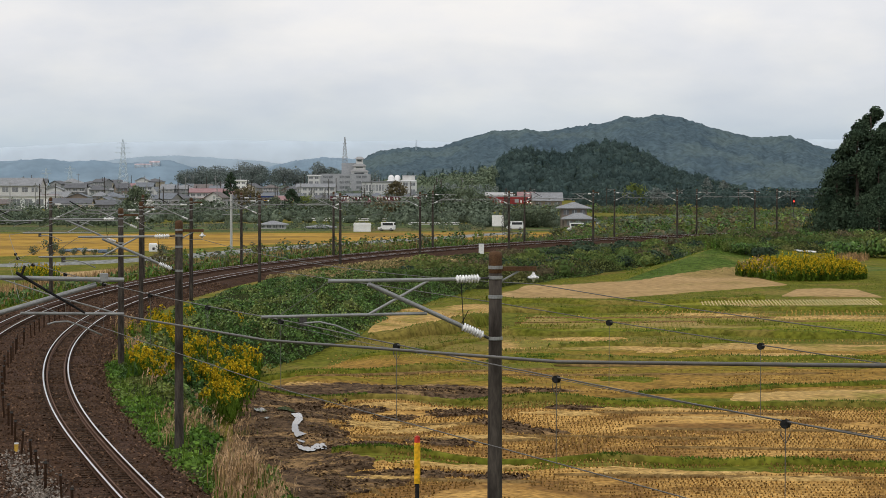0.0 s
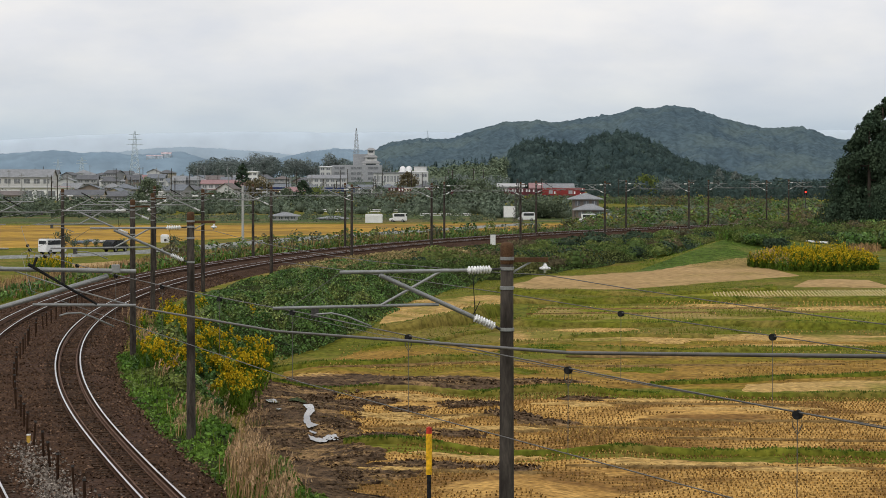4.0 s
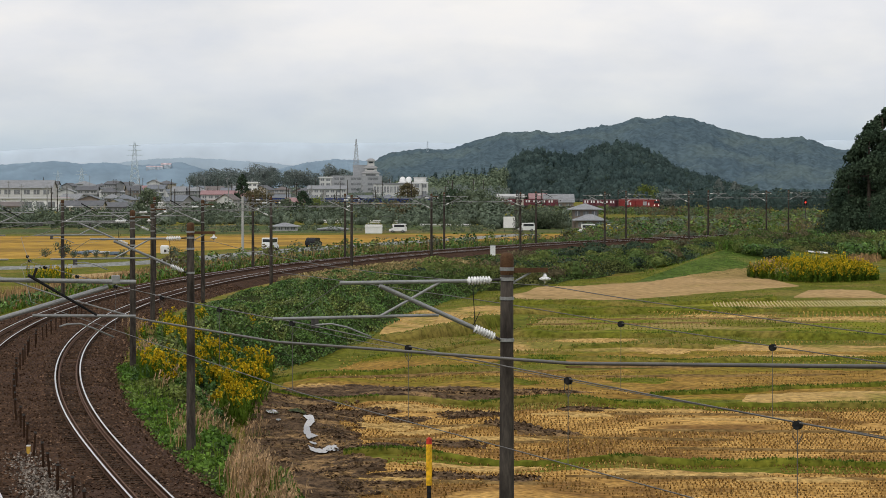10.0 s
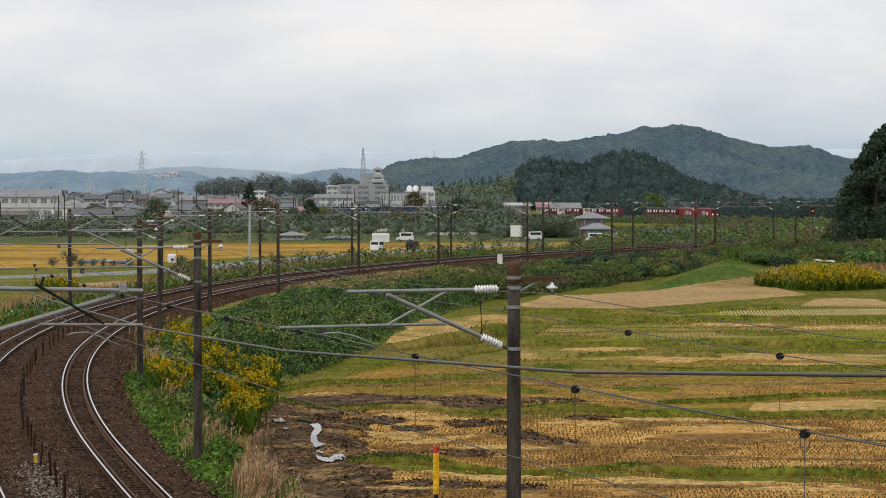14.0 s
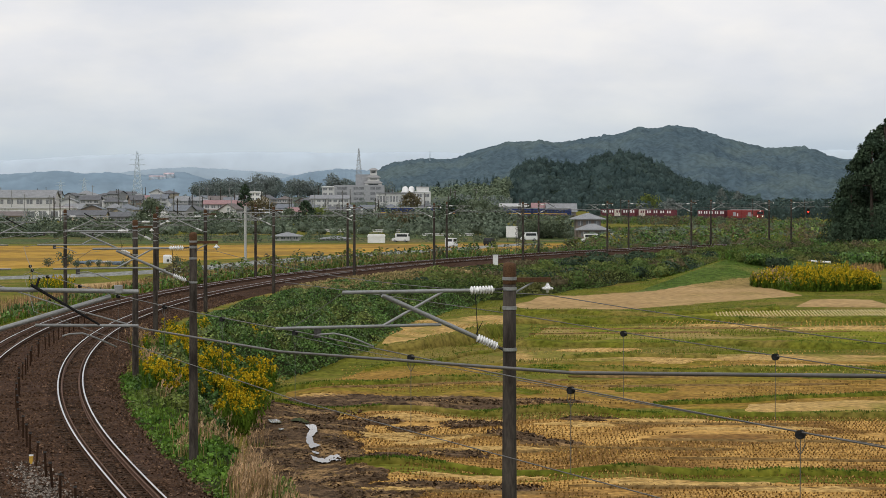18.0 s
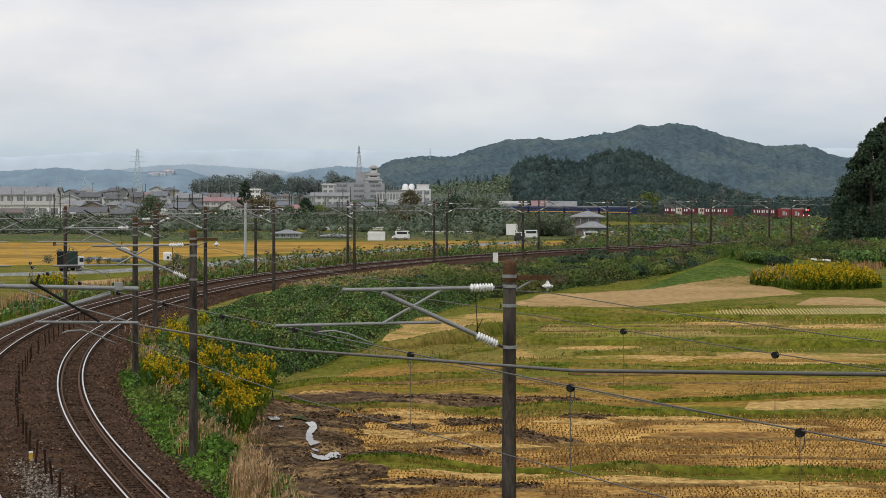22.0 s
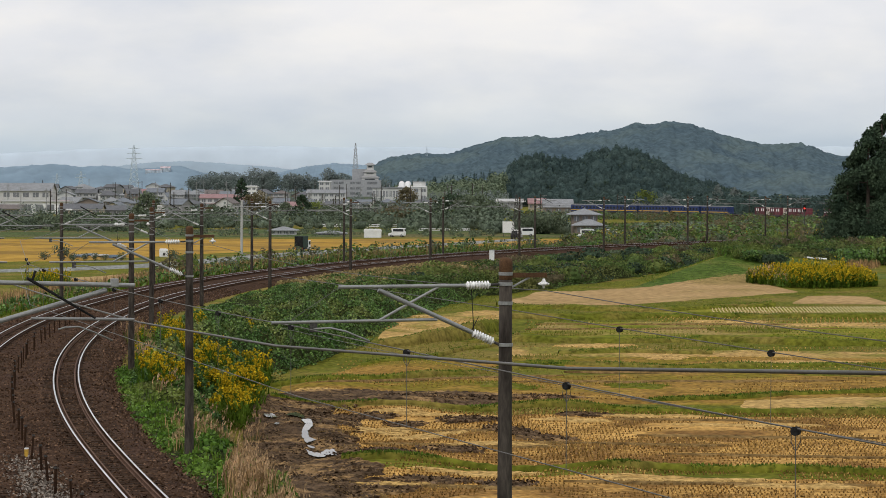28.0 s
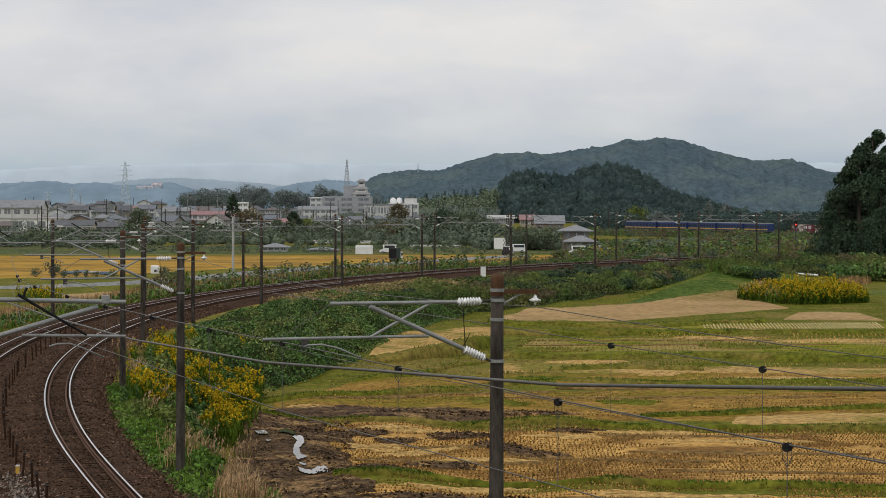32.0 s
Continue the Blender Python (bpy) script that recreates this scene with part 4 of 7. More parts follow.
# ---------------------------------------------------------------- far hills
def ridge(name, d, crest, base, material, label, rough=2.0, thick=200.0, n=260, rows=10, crown=0.0):
    """A wooded hill: crest given as view pixels, at d metres, sloping down to a base height towards the viewer."""
    az = [c[0] for c in crest]
    top = [EYE[2] - (c[1] - 336) * d / F for c in crest]
    a = np.linspace(az[0], az[-1], n)
    z = np.interp(a, az, top)
    z = np.convolve(np.pad(z, 3, mode="edge"), np.ones(7) / 7, mode="valid")
    vs = []
    for r in range(rows):
        k = r / (rows - 1)
        dd = d - thick * k
        for i in range(n):
            bump = rough * noise.noise((a[i] * 0.06, k * 4.0, d * 0.01)) + rough * 0.6 * noise.noise((a[i] * 0.2, k * 9.0, 3.0))
            if crown:  # rounded tree tops
                w = a[i] * d / F * 0.1
                v = dd * 0.1
                bump += 7.0 * noise.noise((a[i] * 0.022, k * 3.1, 11.0)) * min(1, k * 8) + crown * (2.2 * abs(noise.noise((w * 0.75, v * 0.75, 7.0))) + 1.3 * abs(noise.noise((w * 1.7, v * 1.7, 2.0))) - 0.8)
            h = z[i] * (1 - k ** 1.5) + base * k ** 1.5 + bump * min(1, 0.4 + 5 * k)
            vs.append(((a[i] - 784) * dd / F, dd, h))
    fs = [(r * n + i, (r + 1) * n + i, (r + 1) * n + i + 1, r * n + i + 1) for r in range(rows - 1) for i in range(n - 1)]
    ob = tagged(put(name, vs, fs, material, smooth=True), label, "hill", kind="structure")
    return ob, a, z


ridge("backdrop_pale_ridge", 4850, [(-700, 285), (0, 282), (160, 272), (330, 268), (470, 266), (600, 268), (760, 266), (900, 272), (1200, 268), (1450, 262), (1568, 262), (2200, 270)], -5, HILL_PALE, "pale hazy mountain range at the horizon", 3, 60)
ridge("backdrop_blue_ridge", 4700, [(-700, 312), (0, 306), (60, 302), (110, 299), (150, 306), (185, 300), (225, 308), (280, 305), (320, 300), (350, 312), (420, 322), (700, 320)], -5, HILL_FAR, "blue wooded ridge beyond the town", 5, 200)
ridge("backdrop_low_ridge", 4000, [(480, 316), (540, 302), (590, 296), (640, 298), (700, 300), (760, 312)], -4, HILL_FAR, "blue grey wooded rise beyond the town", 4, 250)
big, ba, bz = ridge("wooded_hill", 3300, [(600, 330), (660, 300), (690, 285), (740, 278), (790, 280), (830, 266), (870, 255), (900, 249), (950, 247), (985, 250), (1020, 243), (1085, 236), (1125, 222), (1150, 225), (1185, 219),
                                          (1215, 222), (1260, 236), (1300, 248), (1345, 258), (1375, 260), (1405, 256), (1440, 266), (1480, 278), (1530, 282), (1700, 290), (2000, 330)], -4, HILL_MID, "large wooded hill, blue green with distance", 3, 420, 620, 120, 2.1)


def crowns(name, centres, widths, material, label, spiky=0.0, per=26, parent=None, squat=1.0):
    """Far tree crowns: each a ragged cluster of leaf tufts, too many to count."""
    c, w = np.asarray(centres, float), np.asarray(widths, float)
    n = len(c)
    t = rng.random((n, per))
    a = rng.uniform(0, 2 * np.pi, (n, per))
    rad = np.sqrt(np.clip(1 - (2 * t - 1) ** 2, 0.02, 1)) if not spiky else (1 - t) * 0.75 + 0.08
    tall = (1.1 * squat if not spiky else 2.6 * spiky)
    rad = rad * rng.uniform(0.55, 1.05, (n, per))
    p = np.stack([c[:, None, 0] + 0.5 * w[:, None] * rad * np.cos(a), c[:, None, 1] + 0.5 * w[:, None] * rad * np.sin(a), c[:, None, 2] + w[:, None] * tall * t], -1)
    size = np.repeat(w[:, None], per, 1) * rng.uniform(0.2, 0.38, (n, per)) * min(1.0, (20 / per) ** 0.5) * (1 - 0.45 * t * (spiky > 0))
    out = p - np.stack([c[:, 0], c[:, 1], c[:, 2] + w * tall * 0.35], -1)[:, None]
    ob = cards(name, p.reshape(-1, 3), size.reshape(-1), material, 0.0, 1.0, parent, facing=out.reshape(-1, 3))
    return tagged(ob, label, "trees", kind="stuff") if label else ob


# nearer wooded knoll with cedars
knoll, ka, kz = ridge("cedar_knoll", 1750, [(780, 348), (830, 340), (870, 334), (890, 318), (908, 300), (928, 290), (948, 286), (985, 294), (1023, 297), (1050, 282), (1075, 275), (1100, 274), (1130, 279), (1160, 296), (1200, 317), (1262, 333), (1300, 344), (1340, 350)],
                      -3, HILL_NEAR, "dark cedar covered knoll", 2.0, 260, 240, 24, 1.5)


def spires(name, centres, widths, talls, material, label, per=90):
    """Far conifers: each a ragged spire of boughs that face outwards."""
    c, w, h = (np.asarray(q, float) for q in (centres, widths, talls))
    n = len(c)
    t = rng.random((n, per)) ** 0.8
    a = rng.uniform(0, 2 * np.pi, (n, per))
    r = 0.5 * w[:, None] * ((1 - t) ** 0.75 + 0.04) * rng.uniform(0.6, 1.12, (n, per))
    p = np.stack([c[:, None, 0] + r * np.cos(a), c[:, None, 1] + r * np.sin(a), c[:, None, 2] + h[:, None] * t], -1)
    out = np.stack([np.cos(a), np.sin(a), np.full(a.shape, 0.45)], -1)
    size = w[:, None] * rng.uniform(0.16, 0.32, (n, per)) * (1 - 0.5 * t)
    ob = cards(name, p.reshape(-1, 3), size.reshape(-1), material, facing=out.reshape(-1, 3), loose=0.35)
    return tagged(ob, label, "trees", kind="stuff")


def on_knoll(n, a0, a1):
    k = rng.random(n) ** 0.8
    ai = rng.uniform(a0, a1, n)
    dd = 1750 - 255 * k
    return ai, np.stack([(ai - 784) * dd / F, dd, np.interp(ai, ka, kz) * (1 - k ** 1.5) - 3 * k ** 1.5 - 2.0], 1)


ai, at = on_knoll(1500, 884, 1310)
size = rng.uniform(3.4, 6.4, 1500) * np.interp(ai, [884, 905, 1180, 1310], [0.7, 1.0, 1.0, 0.6])
tall = size * rng.uniform(1.0, 1.5, 1500)
cedars = lumps("knoll_cedars", at, size * 0.85, tall * 0.95, HILL_NEAR, rough=0.3)
tagged(cedars, "dark pointed cedars on the knoll", "trees", kind="stuff")
spires("knoll_boughs", at, size, tall * 1.1, HILL_NEAR, "ragged outer boughs of the cedars", 34)
ai, at = on_knoll(260, 860, 1330)
crowns("knoll_broadleaves", at, rng.uniform(3.0, 6.0, 260), mat("far_knoll_leaf", (0.05, 0.078, 0.06), (0.088, 0.122, 0.088), 0.03, 0.95, island=0.25, fine=0.5, grit=0.2, dull=True, leafy=0.2), "rounded green trees among the cedars", 0, 80)
k = rng.random(420)
ai = rng.uniform(690, 892, 420)
dd = 1600 - 200 * k
GROVE = mat("pale_grove_leaf", (0.1, 0.14, 0.1), (0.18, 0.215, 0.13), 0.05, 0.8, island=0.25, bump=0.5, fine=0.6, grit=0.25, dull=True)
at = np.stack([(ai - 784) * dd / F, dd, np.interp(ai, [690, 800, 892], [4, 8, 13]) * (1 - k) - 3.5], 1)
crowns("bamboo_grove", at, rng.uniform(5, 9, 420), GROVE, "pale feathery grove beside the cedar knoll", 0, 90)
ai = rng.uniform(690, 880, 60)
at = np.stack([(ai - 784) * 1610 / F, np.full(60, 1610.0), np.interp(ai, [690, 800, 880], [2, 6, 11])], 1)
spires("grove_cedars", at, rng.uniform(3, 4.5, 60), rng.uniform(7, 11, 60), HILL_NEAR, "dark cedars behind the pale grove", 70)

# ---------------------------------------------------------------- trees


def tree(name, x, y, z, tall, wide, leaf, label, shape="round", leaves=1500, trunk=0.2, group="", leaf_size=1.0):
    ob = empty(name, pose(x, y, z), label, "tree", group)
    bm = rodm((0, 0, -0.3), (rng.normal(0, tall * 0.01), 0, tall * (0.75 if shape != "cone" else 0.93)), tall * 0.022, tall * 0.006, 8)
    limbs = 7
    for i in range(limbs):
        h = tall * (trunk + (0.85 - trunk) * (i + 0.5) / limbs)
        a = i * 2.4
        reach = wide * 0.4 * (1 - 0.6 * i / limbs)
        rod(bm, (0, 0, h), (reach * math.cos(a), reach * math.sin(a), h + reach * (0.35 if shape != "cone" else -0.1)), tall * 0.008, tall * 0.002, 5)
    part("trunk", bm, BARK, ob)
    clumps = 46
    t = (np.arange(clumps) + 0.5) / clumps
    a = rng.uniform(0, 2 * np.pi, clumps)
    if shape == "cone":
        r = (1 - t) ** 0.8 * 0.5 + 0.03
        hz = trunk + (1 - trunk) * t * 0.98
        cr = wide * (0.26 * (1 - t) + 0.07)
    elif shape == "pine":
        r = 0.5 * np.sqrt(rng.random(clumps))
        hz = trunk + (1 - trunk) * (0.25 + 0.75 * rng.random(clumps)) * (1 - r * 0.6)
        cr = wide * rng.uniform(0.14, 0.24, clumps)
    else:
        r = 0.42 * np.sqrt(np.clip(1 - (2 * t - 1) ** 2, 0, 1)) * rng.uniform(0.5, 1.1, clumps)
        hz = trunk + (1 - trunk) * (0.08 + 0.86 * t)
        cr = wide * rng.uniform(0.1, 0.2, clumps)
    per = leaves // clumps
    c = np.stack([r * wide * np.cos(a), r * wide * np.sin(a), hz * tall], 1)
    d = rng.normal(0, 1, (clumps, per, 3))
    d /= np.linalg.norm(d, axis=2, keepdims=True)
    d *= rng.uniform(0.5, 1.1, (clumps, per, 1)) * np.broadcast_to(cr, (clumps,))[:, None, None]
    p = (c[:, None] + d * np.array([1, 1, 0.8])).reshape(-1, 3)
    mid = np.array([0, 0, tall * (trunk + 1) / 2]) if shape != "cone" else np.stack([np.zeros(clumps), np.zeros(clumps), c[:, 2] - wide * 0.2], 1)
    out = d / np.linalg.norm(d, axis=2, keepdims=True) + 0.9 * ((c - mid) / np.linalg.norm(c - mid, axis=1, keepdims=True))[:, None]
    cards("crown", p, rng.uniform(0.5, 1.2, len(p)) * (wide * tall) ** 0.5 * 0.07 * leaf_size, leaf, 0.0, 0.9, ob, facing=out.reshape(-1, 3))
    return ob


def bush(name, x, y, z, tall, wide, leaf, label, leaves=500, group=""):
    ob = empty(name, pose(x, y, z), label, "bush", group)
    bm = bmesh.new()
    for i in range(5):
        a = i * 1.26
        rod(bm, (0, 0, -0.2), (0.3 * wide * math.cos(a), 0.3 * wide * math.sin(a), tall * 0.6), tall * 0.03, tall * 0.01, 5)
    part("stem", bm, BARK, ob)
    n = 14
    a = rng.uniform(0, 2 * np.pi, n)
    c = np.stack([0.33 * wide * np.cos(a) * rng.random(n) ** 0.5, 0.33 * wide * np.sin(a), tall * rng.uniform(0.25, 0.75, n)], 1)
    d = rng.normal(0, 1, (n, leaves // n, 3))
    d /= np.linalg.norm(d, axis=2, keepdims=True)
    d *= rng.uniform(0.4, 1.05, (n, leaves // n, 1)) * 0.28
    p = (c[:, None] + d * np.array([wide, wide, tall])).reshape(-1, 3)
    p[:, 2] = np.maximum(p[:, 2], 0.03)
    out = (d / np.linalg.norm(d, axis=2, keepdims=True)).reshape(-1, 3) + 0.8 * (p - [0, 0, tall * 0.3]) / (0.5 * max(wide, tall))
    cards("crown", p, rng.uniform(0.06, 0.14, len(p)) * (wide * tall) ** 0.5, leaf, 0.0, 0.9, ob, facing=out)
    return ob


def stand(az, level, d):
    """x, y, z of a foot at that pixel column, row and distance."""
    return pixel_point(az - 784, level - 336, d)


# big cedars at the eastern edge, on the bank above the yellow weeds
for az, top, d, wide in ((1563, 205, 405, 13), (1512, 268, 400, 9), (1590, 232, 412, 12), (1537, 232, 396, 11), (1625, 215, 405, 11), (1500, 320, 396, 5), (1575, 300, 388, 8)):
    x, y, _ = stand(az, 425, d)
    z = float(height(x, y))
    tall = EYE[2] - (top - 336) * d / F - z
    tree("cedar_tree", x, y, z, tall, wide, CEDAR, "tall dark cedar tree on the bank", "cone", 13000, 0.03, "cedars at the bank", 0.46)

# ---------------------------------------------------------------- buildings


def building(name, x, y, z, wide, deep, tall, turn, wall, roof, label, storeys=2, roof_kind="gable", roof_tall=1.8, bays=4, eave=0.6, category="house", group="", footing=0.6):
    ob = empty(name, pose(x, y, z, 0, 0, turn), label, category, group)
    w, d = wide / 2, deep / 2
    bm = bmesh.new()
    if roof_kind == "gable":
        # ridge runs along x: gable profile lies in y
        prof = [(-d, -footing), (d, -footing), (d, tall), (0, tall + roof_tall * 0.96), (-d, tall)]
        a = [bm.verts.new((-w, p[0], p[1])) for p in prof]
        b = [bm.verts.new((w, p[0], p[1])) for p in prof]
        bm.faces.new(a[::-1])
        bm.faces.new(b)
        for i in range(5):
            bm.faces.new((a[i], a[(i + 1) % 5], b[(i + 1) % 5], b[i]))
    else:
        box(bm, -w, w, -d, d, -footing, tall)
    part("wall", bm, wall, ob)
    bm = bmesh.new()
    we, de, th = w + eave, d + eave, 0.18
    if roof_kind == "gable":
        drop = roof_tall * eave / d * 0.7
        for sgn in (-1, 1):
            q = [(-we, sgn * de, tall - drop), (we, sgn * de, tall - drop), (we, 0, tall + roof_tall), (-we, 0, tall + roof_tall)]
            lo = [bm.verts.new(p) for p in q]
            hi = [bm.verts.new((p[0], p[1], p[2] + th)) for p in q]
            order = (0, 1, 2, 3)
            bm.faces.new([hi[i] for i in order])
            bm.faces.new([lo[i] for i in reversed(order)])
            for i in range(4):
                bm.faces.new((lo[i], lo[(i + 1) % 4], hi[(i + 1) % 4], hi[i]))
    elif roof_kind == "hip":
        r = max(w - d, 0.2)
        lo = [bm.verts.new(p) for p in ((-we, -de, tall), (we, -de, tall), (we, de, tall), (-we, de, tall))]
        lw = [bm.verts.new((v.co.x, v.co.y, tall - th)) for v in lo]
        t0, t1 = bm.verts.new((-r, 0, tall + roof_tall)), bm.verts.new((r, 0, tall + roof_tall))
        for f in ((lo[0], lo[1], t1, t0), (lo[1], lo[2], t1), (lo[2], lo[3], t0, t1), (lo[3], lo[0], t0), tuple(reversed(lw))):
            bm.faces.new(f)
        for i in range(4):
            bm.faces.new((lw[i], lw[(i + 1) % 4], lo[(i + 1) % 4], lo[i]))
    else:
        box(bm, -we, we, -de, de, tall, tall + 0.25)
        box(bm, -w * 0.98, w * 0.98, -d * 0.98, d * 0.98, tall + 0.25, tall + 0.5)
    bmesh.ops.recalc_face_normals(bm, faces=bm.faces)
    part("roof", bm, roof, ob)
    sh = tall / storeys
    for s in range(storeys):
        for i in range(bays):
            cx_ = -w + wide * (i + 0.5) / bays
            ww = wide / bays * 0.62
            z0 = sh * s + sh * 0.32
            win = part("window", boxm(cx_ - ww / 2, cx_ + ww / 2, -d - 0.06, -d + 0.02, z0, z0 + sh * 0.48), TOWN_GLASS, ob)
            part("window_frame", boxm(cx_ - 0.05, cx_ + 0.05, -d - 0.09, -d - 0.055, z0, z0 + sh * 0.48), WHITE, win)
    if roof_kind != "flat" and storeys == 2 and rng.random() < 0.6:
        part("lower_roof", boxm(-w - 0.3, w + 0.3, -d - 0.9, -d, sh - 0.12, sh + 0.08), roof, ob)
    return ob


def landmark(name, az0, az1, top, base, d, deep, wall, roof, label, **kw):
    """A building fitted to the view between two pixel columns, a top and a base row, at d metres."""
    if d is None:
        d = pixel_ground((az0 + az1) / 2, base).y
    wide = (az1 - az0) * d / F
    x, y, z = stand((az0 + az1) / 2, base, d)
    tall = (base - top) * d / F
    rt = kw.pop("roof_tall", tall * 0.25)
    z_ground = min(z, float(height(x, y)) + 14)
    return building(name, x, y, z, wide, deep, tall - (rt if kw.get("roof_kind", "gable") != "flat" else 0.5), kw.pop("turn", 0), wall, roof, label, roof_tall=rt, **kw)


# this ridge's haze is likewise put into its base colour
ridge("backdrop_hazy_ridge", 4780, [(-200, 312), (180, 306), (250, 297), (330, 293), (400, 297), (470, 302), (560, 312), (700, 318)], -5, mat("haze_tinted_middle_ridge", (0.3, 0.375, 0.44), (0.33, 0.405, 0.465), 0.003, 1.0, fine=0.02, grit=0.05, dull=True), "hazy blue ridge behind the town", 4, 60)

# low rise that carries the town's higher houses
ridge("town_rise", 1500, [(-250, 352), (100, 352), (300, 352), (420, 348), (520, 346), (640, 340), (760, 340), (820, 348), (900, 356)], -4, BROADLEAF, "low wooded rise in the town", 1.0, 420, 90, 8)

landmark("school_building", -60, 94, 334, 380, 1000, 14, WALLS[0], ROOFS[4], "long pale school building with a grey roof and rows of windows", storeys=2, bays=9, roof_tall=3.0, category="school")
landmark("school_annex", -60, 125, 364, 390, 960, 12, WHITE, WALLS[4], "white low annex with a pale flat roof", storeys=1, bays=9, roof_kind="flat", category="school")
landmark("house", -20, 40, 372, 400, 900, 9, WALLS[1], ROOFS[2], "cream house with a brown tiled roof", bays=4, category="house")
landmark("house", 110, 182, 370, 398, 840, 9, WALLS[1], ROOFS[0], "beige two storey house with a dark grey roof", bays=4, roof_tall=1.6)
landmark("house", 150, 235, 373, 396, 870, 9, WALLS[2], ROOFS[0], "grey row house with a dark roof", bays=5, roof_tall=1.5)
landmark("town_hall", 586, 674, 325, 354, 1300, 18, GREY_WALL, GREY_WALL, "grey concrete town hall with bands of windows", storeys=3, bays=3, roof_kind="flat", category="public building", eave=0.1)
landmark("town_hall_tower", 624, 650, 306, 328, 1305, 14, GREY_WALL, GREY_WALL, "grey upper block of the town hall", storeys=1, bays=0, roof_kind="flat", category="public building", eave=0.1)
landmark("white_hall", 660, 712, 338, 362, 1240, 14, WALLS[0], ROOFS[4], "white hall with a row of tall windows", storeys=1, bays=9, roof_kind="flat", category="public building", eave=0.5)
landmark("white_block", 704, 756, 336, 362, 1250, 14, WALLS[0], WHITE, "white block with round roof tanks", storeys=2, bays=4, roof_kind="flat", category="public building", eave=0.2)
landmark("white_block", 545, 612, 343, 366, 1230, 12, WALLS[0], ROOFS[4], "white two storey block with grey roof", storeys=2, bays=7, category="public building")
landmark("white_block", 565, 585, 327, 345, 1280, 10, WALLS[0], WHITE, "white stair tower with a flat roof", storeys=2, bays=2, roof_kind="flat", category="public building")
landmark("white_block", 438, 455, 336, 362, 1100, 9, WHITE, WHITE, "tall white house with a flat roof", storeys=3, bays=2, roof_kind="flat")
landmark("red_roof_house", 357, 412, 352, 378, 1000, 10, WALLS[0], ROOFS[3], "white house under a pale red tin roof", bays=5)
landmark("white_house", 392, 418, 347, 364, 1050, 9, WALLS[0], ROOFS[1], "white house with a slate roof", bays=3)
landmark("roadside_shed", 645, 675, 412, 427, None, 4, WHITE, WHITE, "plain white storage shed", storeys=1, bays=0, roof_kind="flat", category="shed", eave=0.05)
landmark("long_shed", 480, 524, 408, 423, None, 6, WALLS[0], ROOFS[4], "long white shed with brown doors", storeys=1, bays=4, roof_kind="hip", roof_tall=0.8, category="shed")
landmark("low_shed", 563, 610, 415, 423, None, 5, WALLS[4], ROOFS[4], "low pale greenhouse shed", storeys=1, bays=3, roof_kind="hip", roof_tall=0.5, category="shed")
landmark("two_storey_house", 1012, 1056, 374, 420, None, 7, WALLS[3], ROOFS[4], "two storey house with pale walls and wide grey hipped roofs", bays=3, roof_kind="hip", roof_tall=1.3, eave=1.1)
landmark("lower_wing", 1018, 1066, 393, 421, None, 5, WALLS[3], ROOFS[4], "lower wing of the house with a grey hipped roof", storeys=1, bays=3, roof_kind="hip", roof_tall=1.3, eave=0.8)
landmark("white_depot", 880, 924, 358, 372, 1010, 10, WALLS[2], WALLS[4], "long grey depot with a pale roof behind the line", storeys=1, bays=6, roof_tall=1.2, category="depot")
landmark("pink_roof_house", 936, 964, 357, 376, 1020, 10, WALLS[1], ROOFS[3], "house with a pale pink roof", storeys=1, bays=4, roof_tall=2.0)
landmark("low_warehouse", 962, 1012, 358, 384, 1010, 14, WALLS[3], ROOFS[4], "grey roofed house behind the line", storeys=1, bays=3, roof_tall=3.2, category="warehouse")
landmark("white_shed", 1072, 1100, 412, 426, None, 5, WHITE, WALLS[4], "white shed with a rounded roof", storeys=1, bays=0, category="shed", roof_tall=0.8)
landmark("hilltop_house", 1322, 1338, 348, 357, 2230, 8, WHITE, WHITE, "small white building on the hillside", storeys=1, bays=1, roof_kind="flat", category="house")
# Hotel wall and roof colours are washed out to include the haze.
INN_WALL, INN_ROOF = mat("haze_tinted_inn_wall", (0.36, 0.42, 0.47), (0.39, 0.45, 0.5), 0.02), mat("haze_tinted_inn_roof", (0.47, 0.38, 0.4), (0.5, 0.41, 0.43), 0.02)
landmark("hillside_inn", 258, 288, 308, 315, 4630, 16, INN_WALL, INN_ROOF, "distant hotel with a red roof in haze-tinted colour on the ridge", storeys=1, bays=0, category="hotel", footing=4, eave=0.2)
landmark("hillside_inn_tower", 284, 302, 303, 314, 4635, 16, INN_WALL, INN_ROOF, "taller end of the distant hotel", storeys=2, bays=0, category="hotel", footing=4, eave=0.2)

# the rest of the town, house by house
rows_of_town = [(110, 350, 1180, 366, 12), (240, 560, 1250, 364, 13), (190, 330, 960, 388, 4), (100, 330, 1000, 382, 9), (290, 480, 1020, 380, 9), (440, 560, 1020, 378, 5), (560, 800, 1040, 385, 6), (-40, 300, 1400, 355, 16)]
